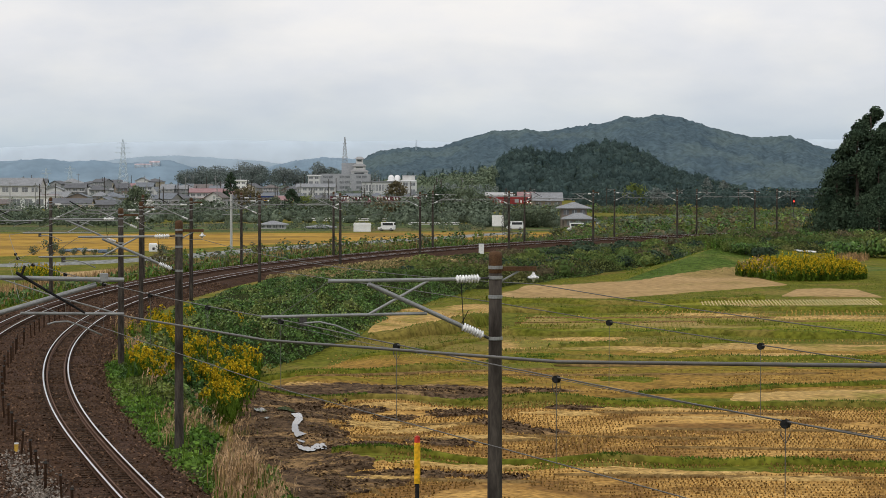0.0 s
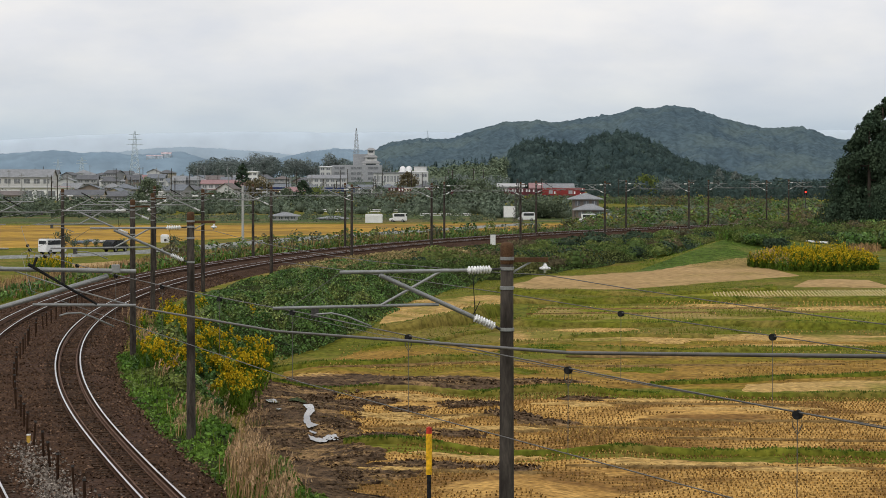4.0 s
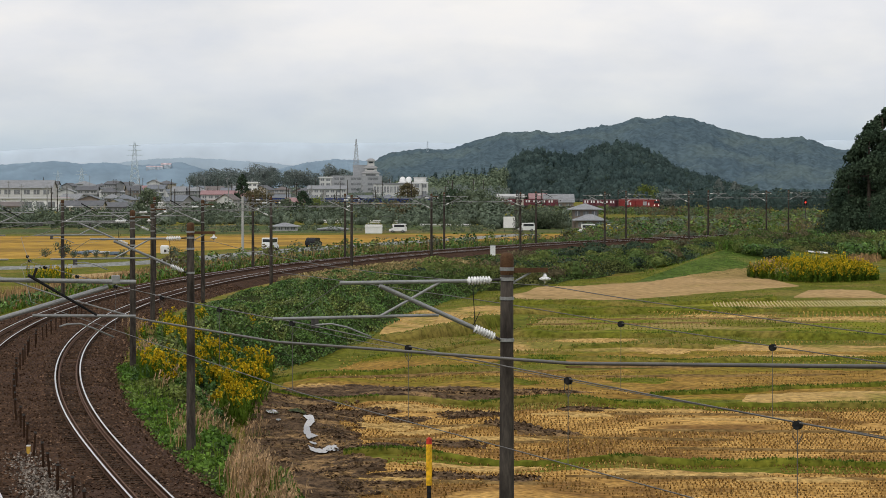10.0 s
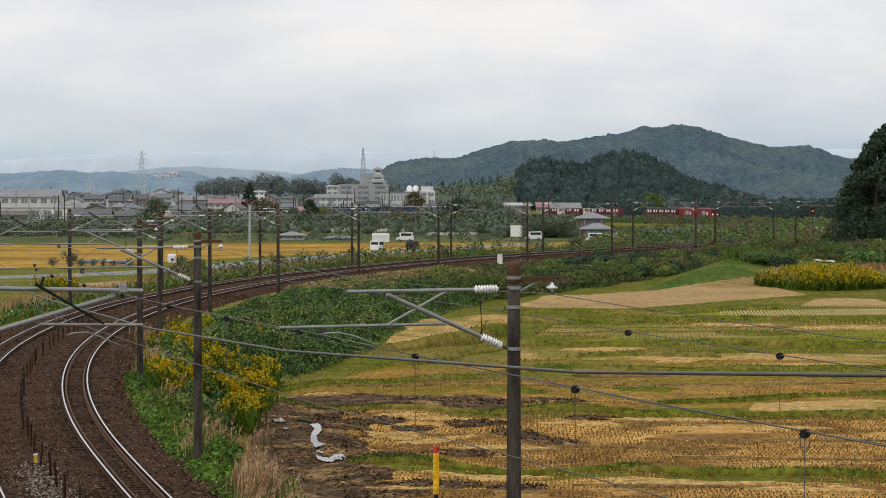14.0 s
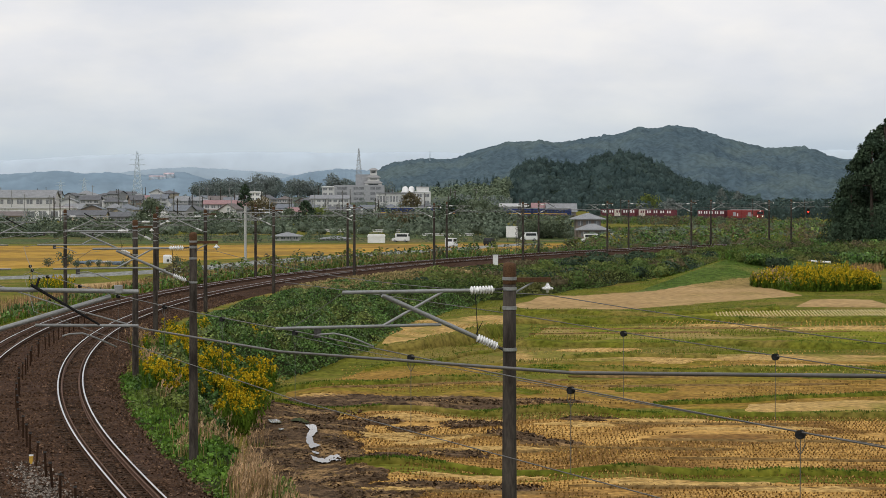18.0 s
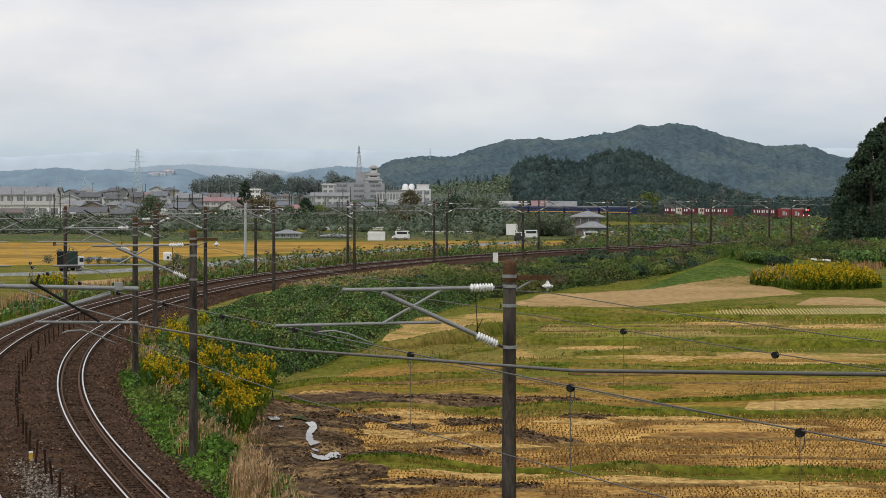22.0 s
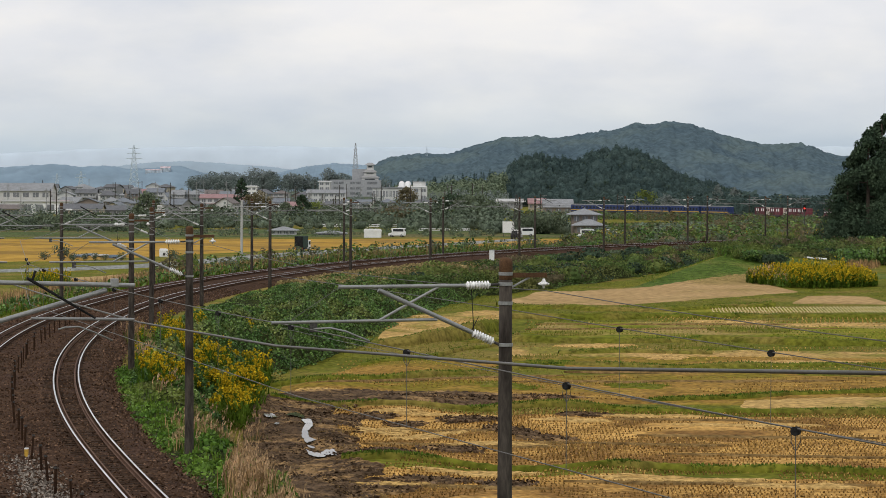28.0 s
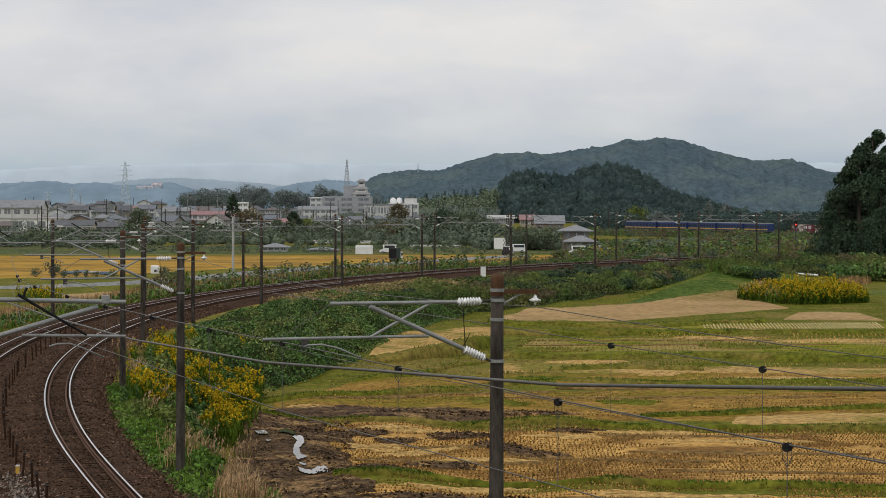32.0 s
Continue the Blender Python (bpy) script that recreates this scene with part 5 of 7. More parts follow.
for a0, a1, d0, base, count in rows_of_town:
    for i in range(count):
        az = a0 + (a1 - a0) * (i + rng.uniform(0.1, 0.9)) / count
        d = d0 + rng.uniform(-60, 60)
        wide = rng.uniform(5.5, 9.5)
        x, y, z = stand(az, base + rng.uniform(-3, 3), d)
        z = min(z, float(height(x, y)) + 0.3) if d < 1000 else z
        building("house", x, y, z, wide, rng.uniform(7, 9), rng.uniform(3.0, 4.6), rng.choice([0, 0, 20, -25, 90, 70]), WALLS[int(rng.choice([0, 0, 0, 1, 4, 4, 2, 3]))], ROOFS[int(rng.choice([0, 0, 1, 1, 2, 1, 3, 4, 4, 4, 1, 0]))],
                 "small Japanese house with a tiled roof", 2, rng.choice(["gable", "hip"]), rng.uniform(1.4, 2.2), 3, 0.6, "house", "houses of the town", 5.0)

# round tanks on the white block
for az in (711, 722):
    x, y, z = stand(az, 337, 1250)
    tank = empty("roof_tank", pose(x, y, z), "white rounded water tank on a roof", "water tank", "roof tanks")
    vs, fs = lathe([(1.5, -0.6), (1.6, 0.0), (1.6, 1.4), (1.3, 2.3), (0.7, 2.8), (0.1, 2.95)], 14)
    put("shell", vs, fs, WHITE, tank, "", True)
    part("hatch", rodm((0, 0, 2.9), (0, 0, 3.1), 0.3), STEEL, tank)
x, y, z = stand(742, 337, 1250)
hut = empty("roof_hut", pose(x, y, z), "white stair hut on the flat roof", "roof hut")
part("wall", boxm(-3.2, 3.2, -2, 2, -0.3, 2.4), WALLS[0], hut)
part("roof", boxm(-3.5, 3.5, -2.3, 2.3, 2.4, 2.7), WALLS[4], hut)

# castle keep behind the town hall
x, y, z = stand(655, 326, 1296)
keep = empty("castle_keep", pose(x, y, z), "white Japanese castle keep with grey tiled tiers", "castle")
step = 1296 / F * 0.86
for k, (w0, lo, hi, rw) in enumerate(((34, -6, 6, 40), (24, 8, 17, 30), (14, 20, 32, 22))):
    part("wall", boxm(-w0 / 2 * step, w0 / 2 * step, -w0 / 2.4 * step, w0 / 2.4 * step, lo * step, hi * step), WALLS[0], keep)
    bm = bmesh.new()
    rim = [bm.verts.new((sx * rw / 2 * step, sy * rw / 2.4 * step, (hi - 1.0 + 0.8) * step)) for sx, sy in ((-1, -1), (1, -1), (1, 1), (-1, 1))]
    inn = [bm.verts.new((sx * rw * (0.3 if k < 2 else 0.16) * step, sy * rw * (0.24 if k < 2 else 0.05) * step, (hi + 4.5) * step)) for sx, sy in ((-1, -1), (1, -1), (1, 1), (-1, 1))]
    for i in range(4):
        bm.faces.new((rim[i], rim[(i + 1) % 4], inn[(i + 1) % 4], inn[i]))
    bm.faces.new(inn)
    bm.faces.new(rim[::-1])
    part("roof", bm, WALLS[2], keep, "grey tiled roof tier")
    part("window", boxm(-w0 * 0.3 * step, w0 * 0.3 * step, -w0 / 2.4 * step - 0.1, -w0 / 2.4 * step + 0.02, (lo + (hi - lo) * 0.55) * step, (hi - 2.5) * step), GLASS, keep)


def lattice(name, az, top, base, d, wide, material, label, category, levels=9, arms=(), thick=1.0):
    x, y, z = stand(az, base, d)
    tall = (base - top) * d / F
    ob = empty(name, pose(x, y, z, 0, 0, 20), label, category)
    for sx, sy in ((-1, -1), (1, -1), (1, 1), (-1, 1)):
        part("leg", rodm((sx * wide / 2, sy * wide / 2, -8), (sx * wide * 0.06, sy * wide * 0.06, tall), wide * 0.022 * thick, wide * 0.014 * thick, 5), material, ob)
    for i in range(levels):
        k0, k1 = i / levels, (i + 1) / levels
        a, b = wide / 2 * (1 - 0.88 * k0), wide / 2 * (1 - 0.88 * k1)
        for side in range(4):
            c, s = round(math.cos(side * math.pi / 2)), round(math.sin(side * math.pi / 2))
            turn = lambda px, py, pz: (c * px - s * py, s * px + c * py, pz)
            part("brace", rodm(turn(-a, -a, tall * k0), turn(b, -b, tall * k1), wide * 0.018 * thick, n=4), material, ob)
            part("brace", rodm(turn(a, -a, tall * k0), turn(-b, -b, tall * k1), wide * 0.018 * thick, n=4), material, ob)
    for frac, span in arms:
        part("cross_arm", boxm(-span, span, -wide * 0.03, wide * 0.03, tall * frac, tall * frac + wide * 0.05), material, ob)
    return ob


lattice("radio_mast", 629, 260, 308, 1310, 3.0, STEEL, "grey lattice radio mast on the town hall", "radio mast", 8, ((0.55, 1.4), (0.75, 1.2)))
# Steel tinted towards the sky: distance haze is painted into the pylons.
PYLON = mat("haze_tinted_pylon_steel", (0.5, 0.58, 0.64), (0.54, 0.61, 0.66), 0.1, 0.8)
lattice("power_pylon", 237, 265, 352, 2100, 9, PYLON, "pale lattice power pylon", "pylon", 10, ((0.72, 7), (0.82, 6), (0.92, 5)), 0.6)
lattice("power_pylon", 143, 312, 352, 3000, 9, PYLON, "pale lattice power pylon", "pylon", 8, ((0.72, 7), (0.86, 6)), 0.6)
lattice("power_pylon", 101, 316, 352, 3300, 8, PYLON, "pale lattice power pylon", "pylon", 8, ((0.72, 7), (0.86, 6)), 0.6)
lattice("line_tower", 914, 350, 428, 420, 1.6, STEEL_DARK, "slim lattice tower beside the line", "lattice tower", 9)
lattice("hill_mast", 755, 264, 284, 3250, 3, PYLON, "small lattice mast on the hill", "radio mast", 5)

# town and roadside trees
for az, top, base, d, wide, leaf, shape, label in (
        (427, 322, 372, 1000, 7, CEDAR, "cone", "dark columnar cypress among the houses"), (535, 352, 412, 720, 6.5, CEDAR, "cone", "dark conifer at the field's edge"),
        (505, 366, 412, 720, 6, BROADLEAF, "round", "dark green tree at the field's edge"), (380, 372, 412, 700, 7, BROADLEAF, "round", "dark green garden tree"),
        (260, 350, 395, 760, 10, BROADLEAF, "round", "dark broad tree by the houses"), (455, 350, 385, 960, 12, AUTUMN, "round", "broad tree turning autumn brown"),
        (330, 385, 412, 680, 7, BROADLEAF, "round", "dark green garden tree"), (720, 338, 366, 1150, 10, AUTUMN, "round", "bare brown tree before the hall"),
        (700, 375, 420, 700, 16, AUTUMN, "round", "broad dull brown tree by the road"), (655, 385, 418, 690, 10, BROADLEAF, "round", "low dark tree by the road"),
        (745, 370, 418, 720, 14, BROADLEAF, "round", "broad dark tree by the road"), (800, 350, 412, 760, 12, CEDAR, "round", "tall dark tree by the line"),
        (840, 352, 412, 740, 14, BROADLEAF, "round", "tall dark tree by the line"), (870, 362, 412, 730, 10, BROADLEAF, "round", "dark tree by the line"),
        (585, 372, 412, 760, 10, BROADLEAF, "round", "grey green tree by the field"), (560, 366, 412, 800, 10, LIGHTLEAF, "round", "pale green tree by the field"),
        (970, 385, 430, 560, 8, BROADLEAF, "round", "dark tree by the house"), (940, 390, 432, 560, 7, BROADLEAF, "round", "dark tree by the house"),
        (1145, 343, 366, 1000, 12, LIGHTLEAF, "round", "yellow green tree below the knoll"), (1180, 350, 368, 980, 10, BROADLEAF, "round", "green tree below the knoll"),
        (1300, 335, 362, 1300, 9, BROADLEAF, "cone", "dark cedar below the knoll"), (1270, 330, 362, 1320, 8, BROADLEAF, "cone", "dark cedar below the knoll")):
    x, y, z = stand(az, base, d)
    g = float(height(x, y))
    # beyond 950 m broadleaf trees take the haze-paled leaf colour
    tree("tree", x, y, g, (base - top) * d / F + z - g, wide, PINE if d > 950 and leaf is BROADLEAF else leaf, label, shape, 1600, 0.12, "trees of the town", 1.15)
for az, top, wide in ((352, 316, 14), (375, 314, 16), (400, 309, 16), (425, 308, 18), (452, 306, 16), (478, 303, 9), (520, 312, 14), (545, 314, 12), (465, 316, 14), (580, 300, 10), (605, 304, 10)):
    d = 1450
    x, y, z = stand(az, 344, d)
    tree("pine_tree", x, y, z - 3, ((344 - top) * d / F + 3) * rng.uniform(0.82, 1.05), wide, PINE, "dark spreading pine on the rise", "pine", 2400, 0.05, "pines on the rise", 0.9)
# woods on the rise, with haze painted into their colour
RISE = mat("haze_paled_woodland", (0.11, 0.14, 0.13), (0.165, 0.195, 0.175), 0.08, 0.9, island=0.25, fine=0.6, bump=0.3, grit=0.25, dull=True, leafy=0.2)
n = 130
ai, dd = rng.uniform(335, 690, n), rng.uniform(1400, 1470, n)
at = np.stack([(ai - 784) * dd / F, dd, EYE[2] - (rng.uniform(334, 346, n) - 336) * dd / F], 1)
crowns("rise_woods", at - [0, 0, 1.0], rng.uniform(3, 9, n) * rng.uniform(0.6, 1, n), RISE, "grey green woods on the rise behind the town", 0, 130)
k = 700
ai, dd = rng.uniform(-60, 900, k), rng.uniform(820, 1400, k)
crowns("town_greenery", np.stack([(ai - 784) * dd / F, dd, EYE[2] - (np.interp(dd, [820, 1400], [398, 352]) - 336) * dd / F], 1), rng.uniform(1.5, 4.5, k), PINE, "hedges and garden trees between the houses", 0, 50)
k = 300
ai, dd = rng.uniform(-60, 860, k), rng.uniform(600, 720, k)
crowns("field_hedge", np.stack([(ai - 784) * dd / F, dd, height((ai - 784) * dd / F, dd) + rng.uniform(-0.6, 0, k)], 1), rng.uniform(1.0, 2.6, k), BROADLEAF, "dark hedge and bushes beyond the rice", 0, 30)
k = 200
ai, dd = rng.uniform(-60, 230, k), rng.uniform(560, 640, k)
crowns("west_hedge", np.stack([(ai - 784) * dd / F, dd, height((ai - 784) * dd / F, dd) + rng.uniform(-0.5, 0.8, k)], 1), rng.uniform(1.8, 3.4, k), BROADLEAF, "dark thicket beyond the rice", 0, 30)

k = 700
ai, dd = rng.uniform(1040, 1640, k), rng.uniform(960, 1500, k)
top = EYE[2] - (rng.uniform(350, 366, k) - 336) * dd / F
base = height((ai - 784) * dd / F, dd)
crowns("valley_woods", np.stack([(ai - 784) * dd / F, dd, base], 1), np.clip(top - base, 1.5, 9), HILL_NEAR, "woods along the foot of the hills", 0, 40)

# utility poles of the town
for i in range(70):
    az, d = rng.uniform(-40, 860), rng.uniform(760, 1350)
    x = (az - 784) * d / F
    base = np.interp(d, [760, 1350], [400, 354])
    z = min(EYE[2] - (base - 336) * d / F, float(height(x, d)))
    ob = empty("town_pole", pose(x, d, z, 0, 0, rng.uniform(0, 180)), "grey concrete utility pole in the town", "utility pole", "utility poles of the town")
    tall = rng.uniform(7, 10) + float(np.interp(d, [760, 1350], [0, 6]))
    part("pole", rodm((0, 0, -1), (0, 0, tall), 0.2, 0.14, 7), STEEL if i % 3 == 0 else POLE, ob)
    part("cross_arm", boxm(-1.1, 1.1, -0.06, 0.06, tall - 0.8, tall - 0.65), STEEL, ob)
    if i % 2:
        part("transformer", rodm((0.4, 0, tall - 2.4), (0.4, 0, tall - 1.4), 0.3, n=10), STEEL, ob)


def fence(az0, az1, level, d, label):
    x0, x1 = (az0 - 784) * d / F, (az1 - 784) * d / F
    z = float(height((x0 + x1) / 2, d))
    up = EYE[2] - (level - 336) * d / F - z
    ob = empty("road_fence", pose(x0, d, z), label, "fence")
    for h in (up, up - 0.45):
        part("fence_rail", boxm(0, x1 - x0, -0.04, 0.04, h - 0.16, h + 0.1), WHITE, ob)
    n = int((x1 - x0) / 2.5)
    for i in range(n + 1):
        part("post", boxm((x1 - x0) * i / n - 0.06, (x1 - x0) * i / n + 0.06, 0.05, 0.15, -0.3, up + 0.1), WHITE, ob)


k = 220
ai, dd = rng.uniform(230, 880, k), rng.uniform(515, 590, k)
crowns("garden_hedge", np.stack([(ai - 784) * dd / F, dd, height((ai - 784) * dd / F, dd) - 0.2], 1), rng.uniform(0.7, 1.8, k), BROADLEAF, "low dark hedge beyond the rice", 0, 30)
DUSK = mat("dense_hedge_leaf", (0.084, 0.112, 0.082), (0.155, 0.188, 0.13), 0.3, 0.8, island=0.3, fine=2.5, bump=0.15, grit=0.4, dull=True)
for span, deep, size, count, label in (((-60, 235), (575, 660), (1.4, 3.3), 110, "dark thicket of trees beyond the rice"), ((230, 640), (620, 720), (1.6, 4.0), 110, "dark trees and hedges before the houses"),
                                       ((640, 880), (600, 720), (2.0, 4.8), 80, "dark trees along the road"), ((860, 1010), (560, 650), (2.0, 4.2), 46, "dark trees below the far line")):
    ai, dd = rng.uniform(*span, count), rng.uniform(*deep, count)
    w = rng.uniform(*size, count)
    at = np.stack([(ai - 784) * dd / F, dd, height((ai - 784) * dd / F, dd)], 1)
    cover = lumps("tree_mass", at, w * 1.0, w * 0.75, DUSK, rough=0.34)
    tagged(cover, label, "trees", kind="stuff")
    crowns("twigs", at, w * 1.3, DUSK, "", 0, 90, cover)

fence(560, 705, 404, 640, "white guard fence along the road")
fence(742, 832, 411, 600, "white guard fence along the road")
# covered heaps and a tank beside the rice
TARP = mat("blue_tarpaulin", (0.1, 0.15, 0.2), (0.17, 0.22, 0.27), 1.0, 0.6)
for az, level, d, w, h, c, label in ((140, 466, 345, 1.1, 0.45, TARP, "garden heap under a faded blue sheet"), (178, 465, 348, 1.3, 0.4, WALLS[4], "garden heap under a pale sheet"), (204, 466, 342, 0.9, 0.5, TARP, "garden heap under a faded blue sheet"),
                                     (290, 462, 350, 0.6, 1.2, WHITE, "white water tank beside the rice"), (160, 462, 352, 0.9, 0.4, TARP, "garden heap under a faded blue sheet")):
    x, y, _ = stand(az, level, d)
    ob = empty("garden_heap", pose(x, y, float(height(x, y)), 0, 0, rng.uniform(-15, 15)), label, "heap")
    part("cover", boxm(-w, w, -0.9, 0.9, -0.1, h, bevel=0.25), c, ob)
    part("weight", boxm(-w * 0.3, w * 0.3, -0.95, -0.7, h * 0.2, h * 0.5, bevel=0.05), STEEL_DARK, ob)

# ---------------------------------------------------------------- the far line and its train
def train_path():
    pts, x, y = [], 94.0, 860.0
    fwd = []
    for i in range(0, 400):
        th = radians(max(27 - math.degrees(i / 300), 4))
        fwd.append((x, y, th))
        x, y = x + math.sin(th), y - math.cos(th)
    x, y = 94.0, 860.0
    back = []
    for i in range(1, 420):
        th = radians(min(27 + math.degrees(i / 300), 58))
        x, y = x - math.sin(th), y + math.cos(th)
        back.append((x, y, th))
    return back[::-1], fwd


BACK, FWD = train_path()
LINE = BACK + FWD
RAIL_Z = -1.4


def on_line(u):
    k = u + len(BACK)
    i = int(math.floor(k))
    f = k - i
    (x0, y0, t0), (x1, y1, t1) = LINE[i], LINE[i + 1]
    return Vector((x0 + (x1 - x0) * f, y0 + (y1 - y0) * f, RAIL_Z)), t0 + (t1 - t0) * f


def line_strip(name, prof, material, label, category):
    us = range(-400, 330, 6)
    vs, fs = [], []
    for u in us:
        p, th = on_line(u)
        side = Vector((math.cos(th), math.sin(th), 0))
        for o, z in prof:
            vs.append((p.x + side.x * o, p.y + side.y * o, z))
    m = len(prof)
    for i in range(len(us) - 1):
        for k in range(m - 1):
            fs.append((i * m + k, i * m + k + 1, (i + 1) * m + k + 1, (i + 1) * m + k))
    return tagged(put(name, vs, fs, material), label, category, kind="structure")


line_strip("far_bank", [(-16, -4.2), (-5, -2.2), (5, -2.2), (16, -4.2)], KUDZU_DARK, "overgrown embankment of the far line", "embankment")
line_strip("far_bed", [(-4.6, -2.15), (-3.2, -1.75), (3.2, -1.75), (4.6, -2.15)], BALLAST, "ballast of the far line", "ballast")
for o in (-0.56, 0.56):
    line_strip("far_rail", [(o - 0.05, -1.72), (o - 0.04, -1.4), (o + 0.04, -1.4), (o + 0.05, -1.72)], RAIL, "rail of the far line", "rail")


def locomotive():
    ob = empty("locomotive", Matrix(), "red two section electric locomotive with headlamps lit", "locomotive")
    for y0, y1 in ((0.3, 10.9), (11.1, 21.8)):
        part("body", boxm(-1.45, 1.45, -y1, -y0, 0.95, 3.75, bevel=0.22), LOCO_RED, ob)
        part("skirt", boxm(-1.4, 1.4, -y1 + 0.2, -y0 - 0.2, 0.7, 1.0), CHASSIS, ob)
        part("roof_gear", boxm(-0.9, 0.9, -y1 + 1.5, -y0 - 1.5, 3.74, 4.05, bevel=0.05), STEEL, ob)
        part("grille", boxm(1.44, 1.49, -y1 + 4.5, -y1 + 6.6, 1.6, 3.0), GREY_WALL, ob)
        part("grille", boxm(1.44, 1.49, -y1 + 7.4, -y1 + 8.2, 1.6, 2.6), WHITE, ob)
        for yb in (-y0 - 2.6, -y1 + 2.6):
            part("bogie", boxm(-1.15, 1.15, yb - 1.7, yb + 1.7, 0.25, 0.8, bevel=0.06), CHASSIS, ob)
    part("windscreen", boxm(-1.1, 1.1, -0.36, -0.27, 2.4, 3.3), GLASS, ob)
    for x in (-0.95, 0.95):
        part("headlamp", rodm((x, -0.36, 1.75), (x, -0.24, 1.75), 0.17), HEAD_LAMP, ob, "lit headlamp")
    part("headlamp", rodm((0, -0.36, 3.5), (0, -0.24, 3.5), 0.15), HEAD_LAMP, ob, "lit headlamp")
    for y in (-4, -18):
        part("pantograph", rod(rod(rodm((-0.7, y, 4.05), (0, y + 0.9, 4.6), 0.04, n=5), (0.7, y, 4.05), (0, y + 0.9, 4.6), 0.04, n=5), (-0.8, y + 0.2, 5.2), (0.8, y + 0.2, 5.2), 0.04, n=5), STEEL, ob)
    return ob


def wagon(kind, length):
    labels = {"maroon": "flat wagon loaded with maroon freight containers", "mixed": "flat wagon with maroon and cream containers", "mixed_rear": "flat wagon with cream and maroon containers", "empty": "empty grey container flat wagon", "blue": "blue coach with a thin gold band"}
    ob = empty("freight_wagon", Matrix(), labels[kind], "freight wagon", "wagons of the train")
    part("deck", boxm(-1.3, 1.3, -length + 0.3, -0.3, 0.8, 1.05, bevel=0.04), CHASSIS, ob)
    for y in (-3.0, -length + 3.0):
        bg = part("bogie", boxm(-1.1, 1.1, y - 1.3, y + 1.3, 0.25, 0.75, bevel=0.05), CHASSIS, ob)
        for dy in (-0.9, 0.9):
            part("wheelset", rodm((-0.68, y + dy, 0.4), (0.68, y + dy, 0.4), 0.4, n=14), STEEL_DARK, bg)
    if kind in ("maroon", "mixed", "mixed_rear"):
        n = 5
        for i in range(n):
            y0 = -0.5 - i * (length - 1) / n
            y1 = y0 - (length - 1) / n + 0.15
            c = BOX_WHITE if (kind, i) in (("mixed", 4), ("mixed_rear", 2)) else BOX_RED
            con = part("container", boxm(-1.22, 1.22, y1, y0, 1.08, 3.55, bevel=0.05), c, ob)
            part("door_panel", boxm(1.21, 1.26, y0 - 1.25, y0 - 0.5, 2.3, 3.2), WHITE if c is BOX_RED else BOX_RED, con)
            part("door_panel", boxm(1.21, 1.26, y0 - 2.7, y0 - 1.95, 2.3, 3.2), WHITE if c is BOX_RED else BOX_RED, con)
            part("door_post", boxm(1.21, 1.255, y0 - 1.75, y0 - 1.6, 1.15, 3.5), CHASSIS, con)
    elif kind == "blue":
        part("body", boxm(-1.3, 1.3, -length + 0.2, -0.2, 1.1, 3.5, bevel=0.15), BOX_BLUE, ob)
        part("stripe", boxm(-1.32, 1.32, -length + 0.25, -0.25, 1.45, 1.75), CREAM_BAND, ob, "thin gold band")
        part("roof", boxm(-1.15, 1.15, -length + 0.3, -0.3, 3.45, 3.8, bevel=0.12), STEEL, ob, "grey roof")
        for i in range(9):
            y = -1.6 - i * (length - 3.2) / 8
            part("window", boxm(1.29, 1.325, y - 0.55, y + 0.55, 2.2, 2.95), GLASS, ob)
    return ob


loco = locomotive()
consist = [(loco, 0.0)]
pos = 22.2
for kind, length in (("maroon", 19.4), ("empty", 14.0), ("mixed", 21.4), ("mixed_rear", 21.4), ("empty", 16.6), ("blue", 18.8), ("blue", 18.8), ("blue", 18.8), ("blue", 18.8), ("blue", 18.8)):
    consist.append((wagon(kind, length), pos))
    pos += length
FRONT = [(0, -100), (3, -80), (6, -61), (9, -40), (14, -1), (19, 41), (23, 77), (28, 130), (32, 171)]


def train_pose(u):
    p, th = on_line(u)
    return Matrix.Translation(p) @ pose(0, 0, 0, 0, 0, 180 + math.degrees(th))


k = 900
at = []
for i in range(k):
    p, th = on_line(rng.uniform(-280, 200))
    o = -5.5 - 34 * rng.random() ** 1.4
    x, y = p.x + math.cos(th) * o, p.y + math.sin(th) * o
    at.append((x, y, max(-2.2 - 2.0 * (-o - 5) / 11, float(height(x, y))) - 0.2))
at = np.array(at)
for share, leaf in ((0, BROADLEAF), (1, LEAF), (2, AUTUMN)):
    crowns("bank_scrub", at[share::3], rng.uniform(1.4, 3.0, len(at[share::3])), leaf, "dense scrub on the far line's embankment", 0, 44)
# far line masts and the red signal
for i, u in enumerate(range(-300, 200, 42)):
    p, th = on_line(u)
    ob = empty("line_mast", pose(p.x - 4.2, p.y, -2.2, 0, 0, math.degrees(th)), "slim concrete mast of the far line", "catenary mast", "masts of the far line")
    part("pole", rodm((0, 0, -1), (0, 0, 8.4), 0.17, 0.13, 8), POLE, ob)
    part("arm", rodm((0, 0, 7.6), (3.4, 0, 7.7), 0.05, n=6), STEEL, ob)
    part("raking_tube", rodm((0, 0, 6.6), (2.6, 0, 7.6), 0.05, n=6), STEEL, ob)
x, y, z = stand(1424, 372, 560)
sig = empty("signal", pose(x, y, z - 5.5), "railway signal showing a red light", "signal")
part("post", rodm((0, 0, -4), (0, 0, 5.6), 0.09), STEEL_DARK, sig)
part("head", boxm(-0.35, 0.35, -0.05, 0.12, 4.7, 6.3, bevel=0.1), RUBBER, sig)
part("lamp", rodm((0, -0.16, 5.5), (0, -0.04, 5.5), 0.19), RED_LAMP, sig, "lit red lamp")

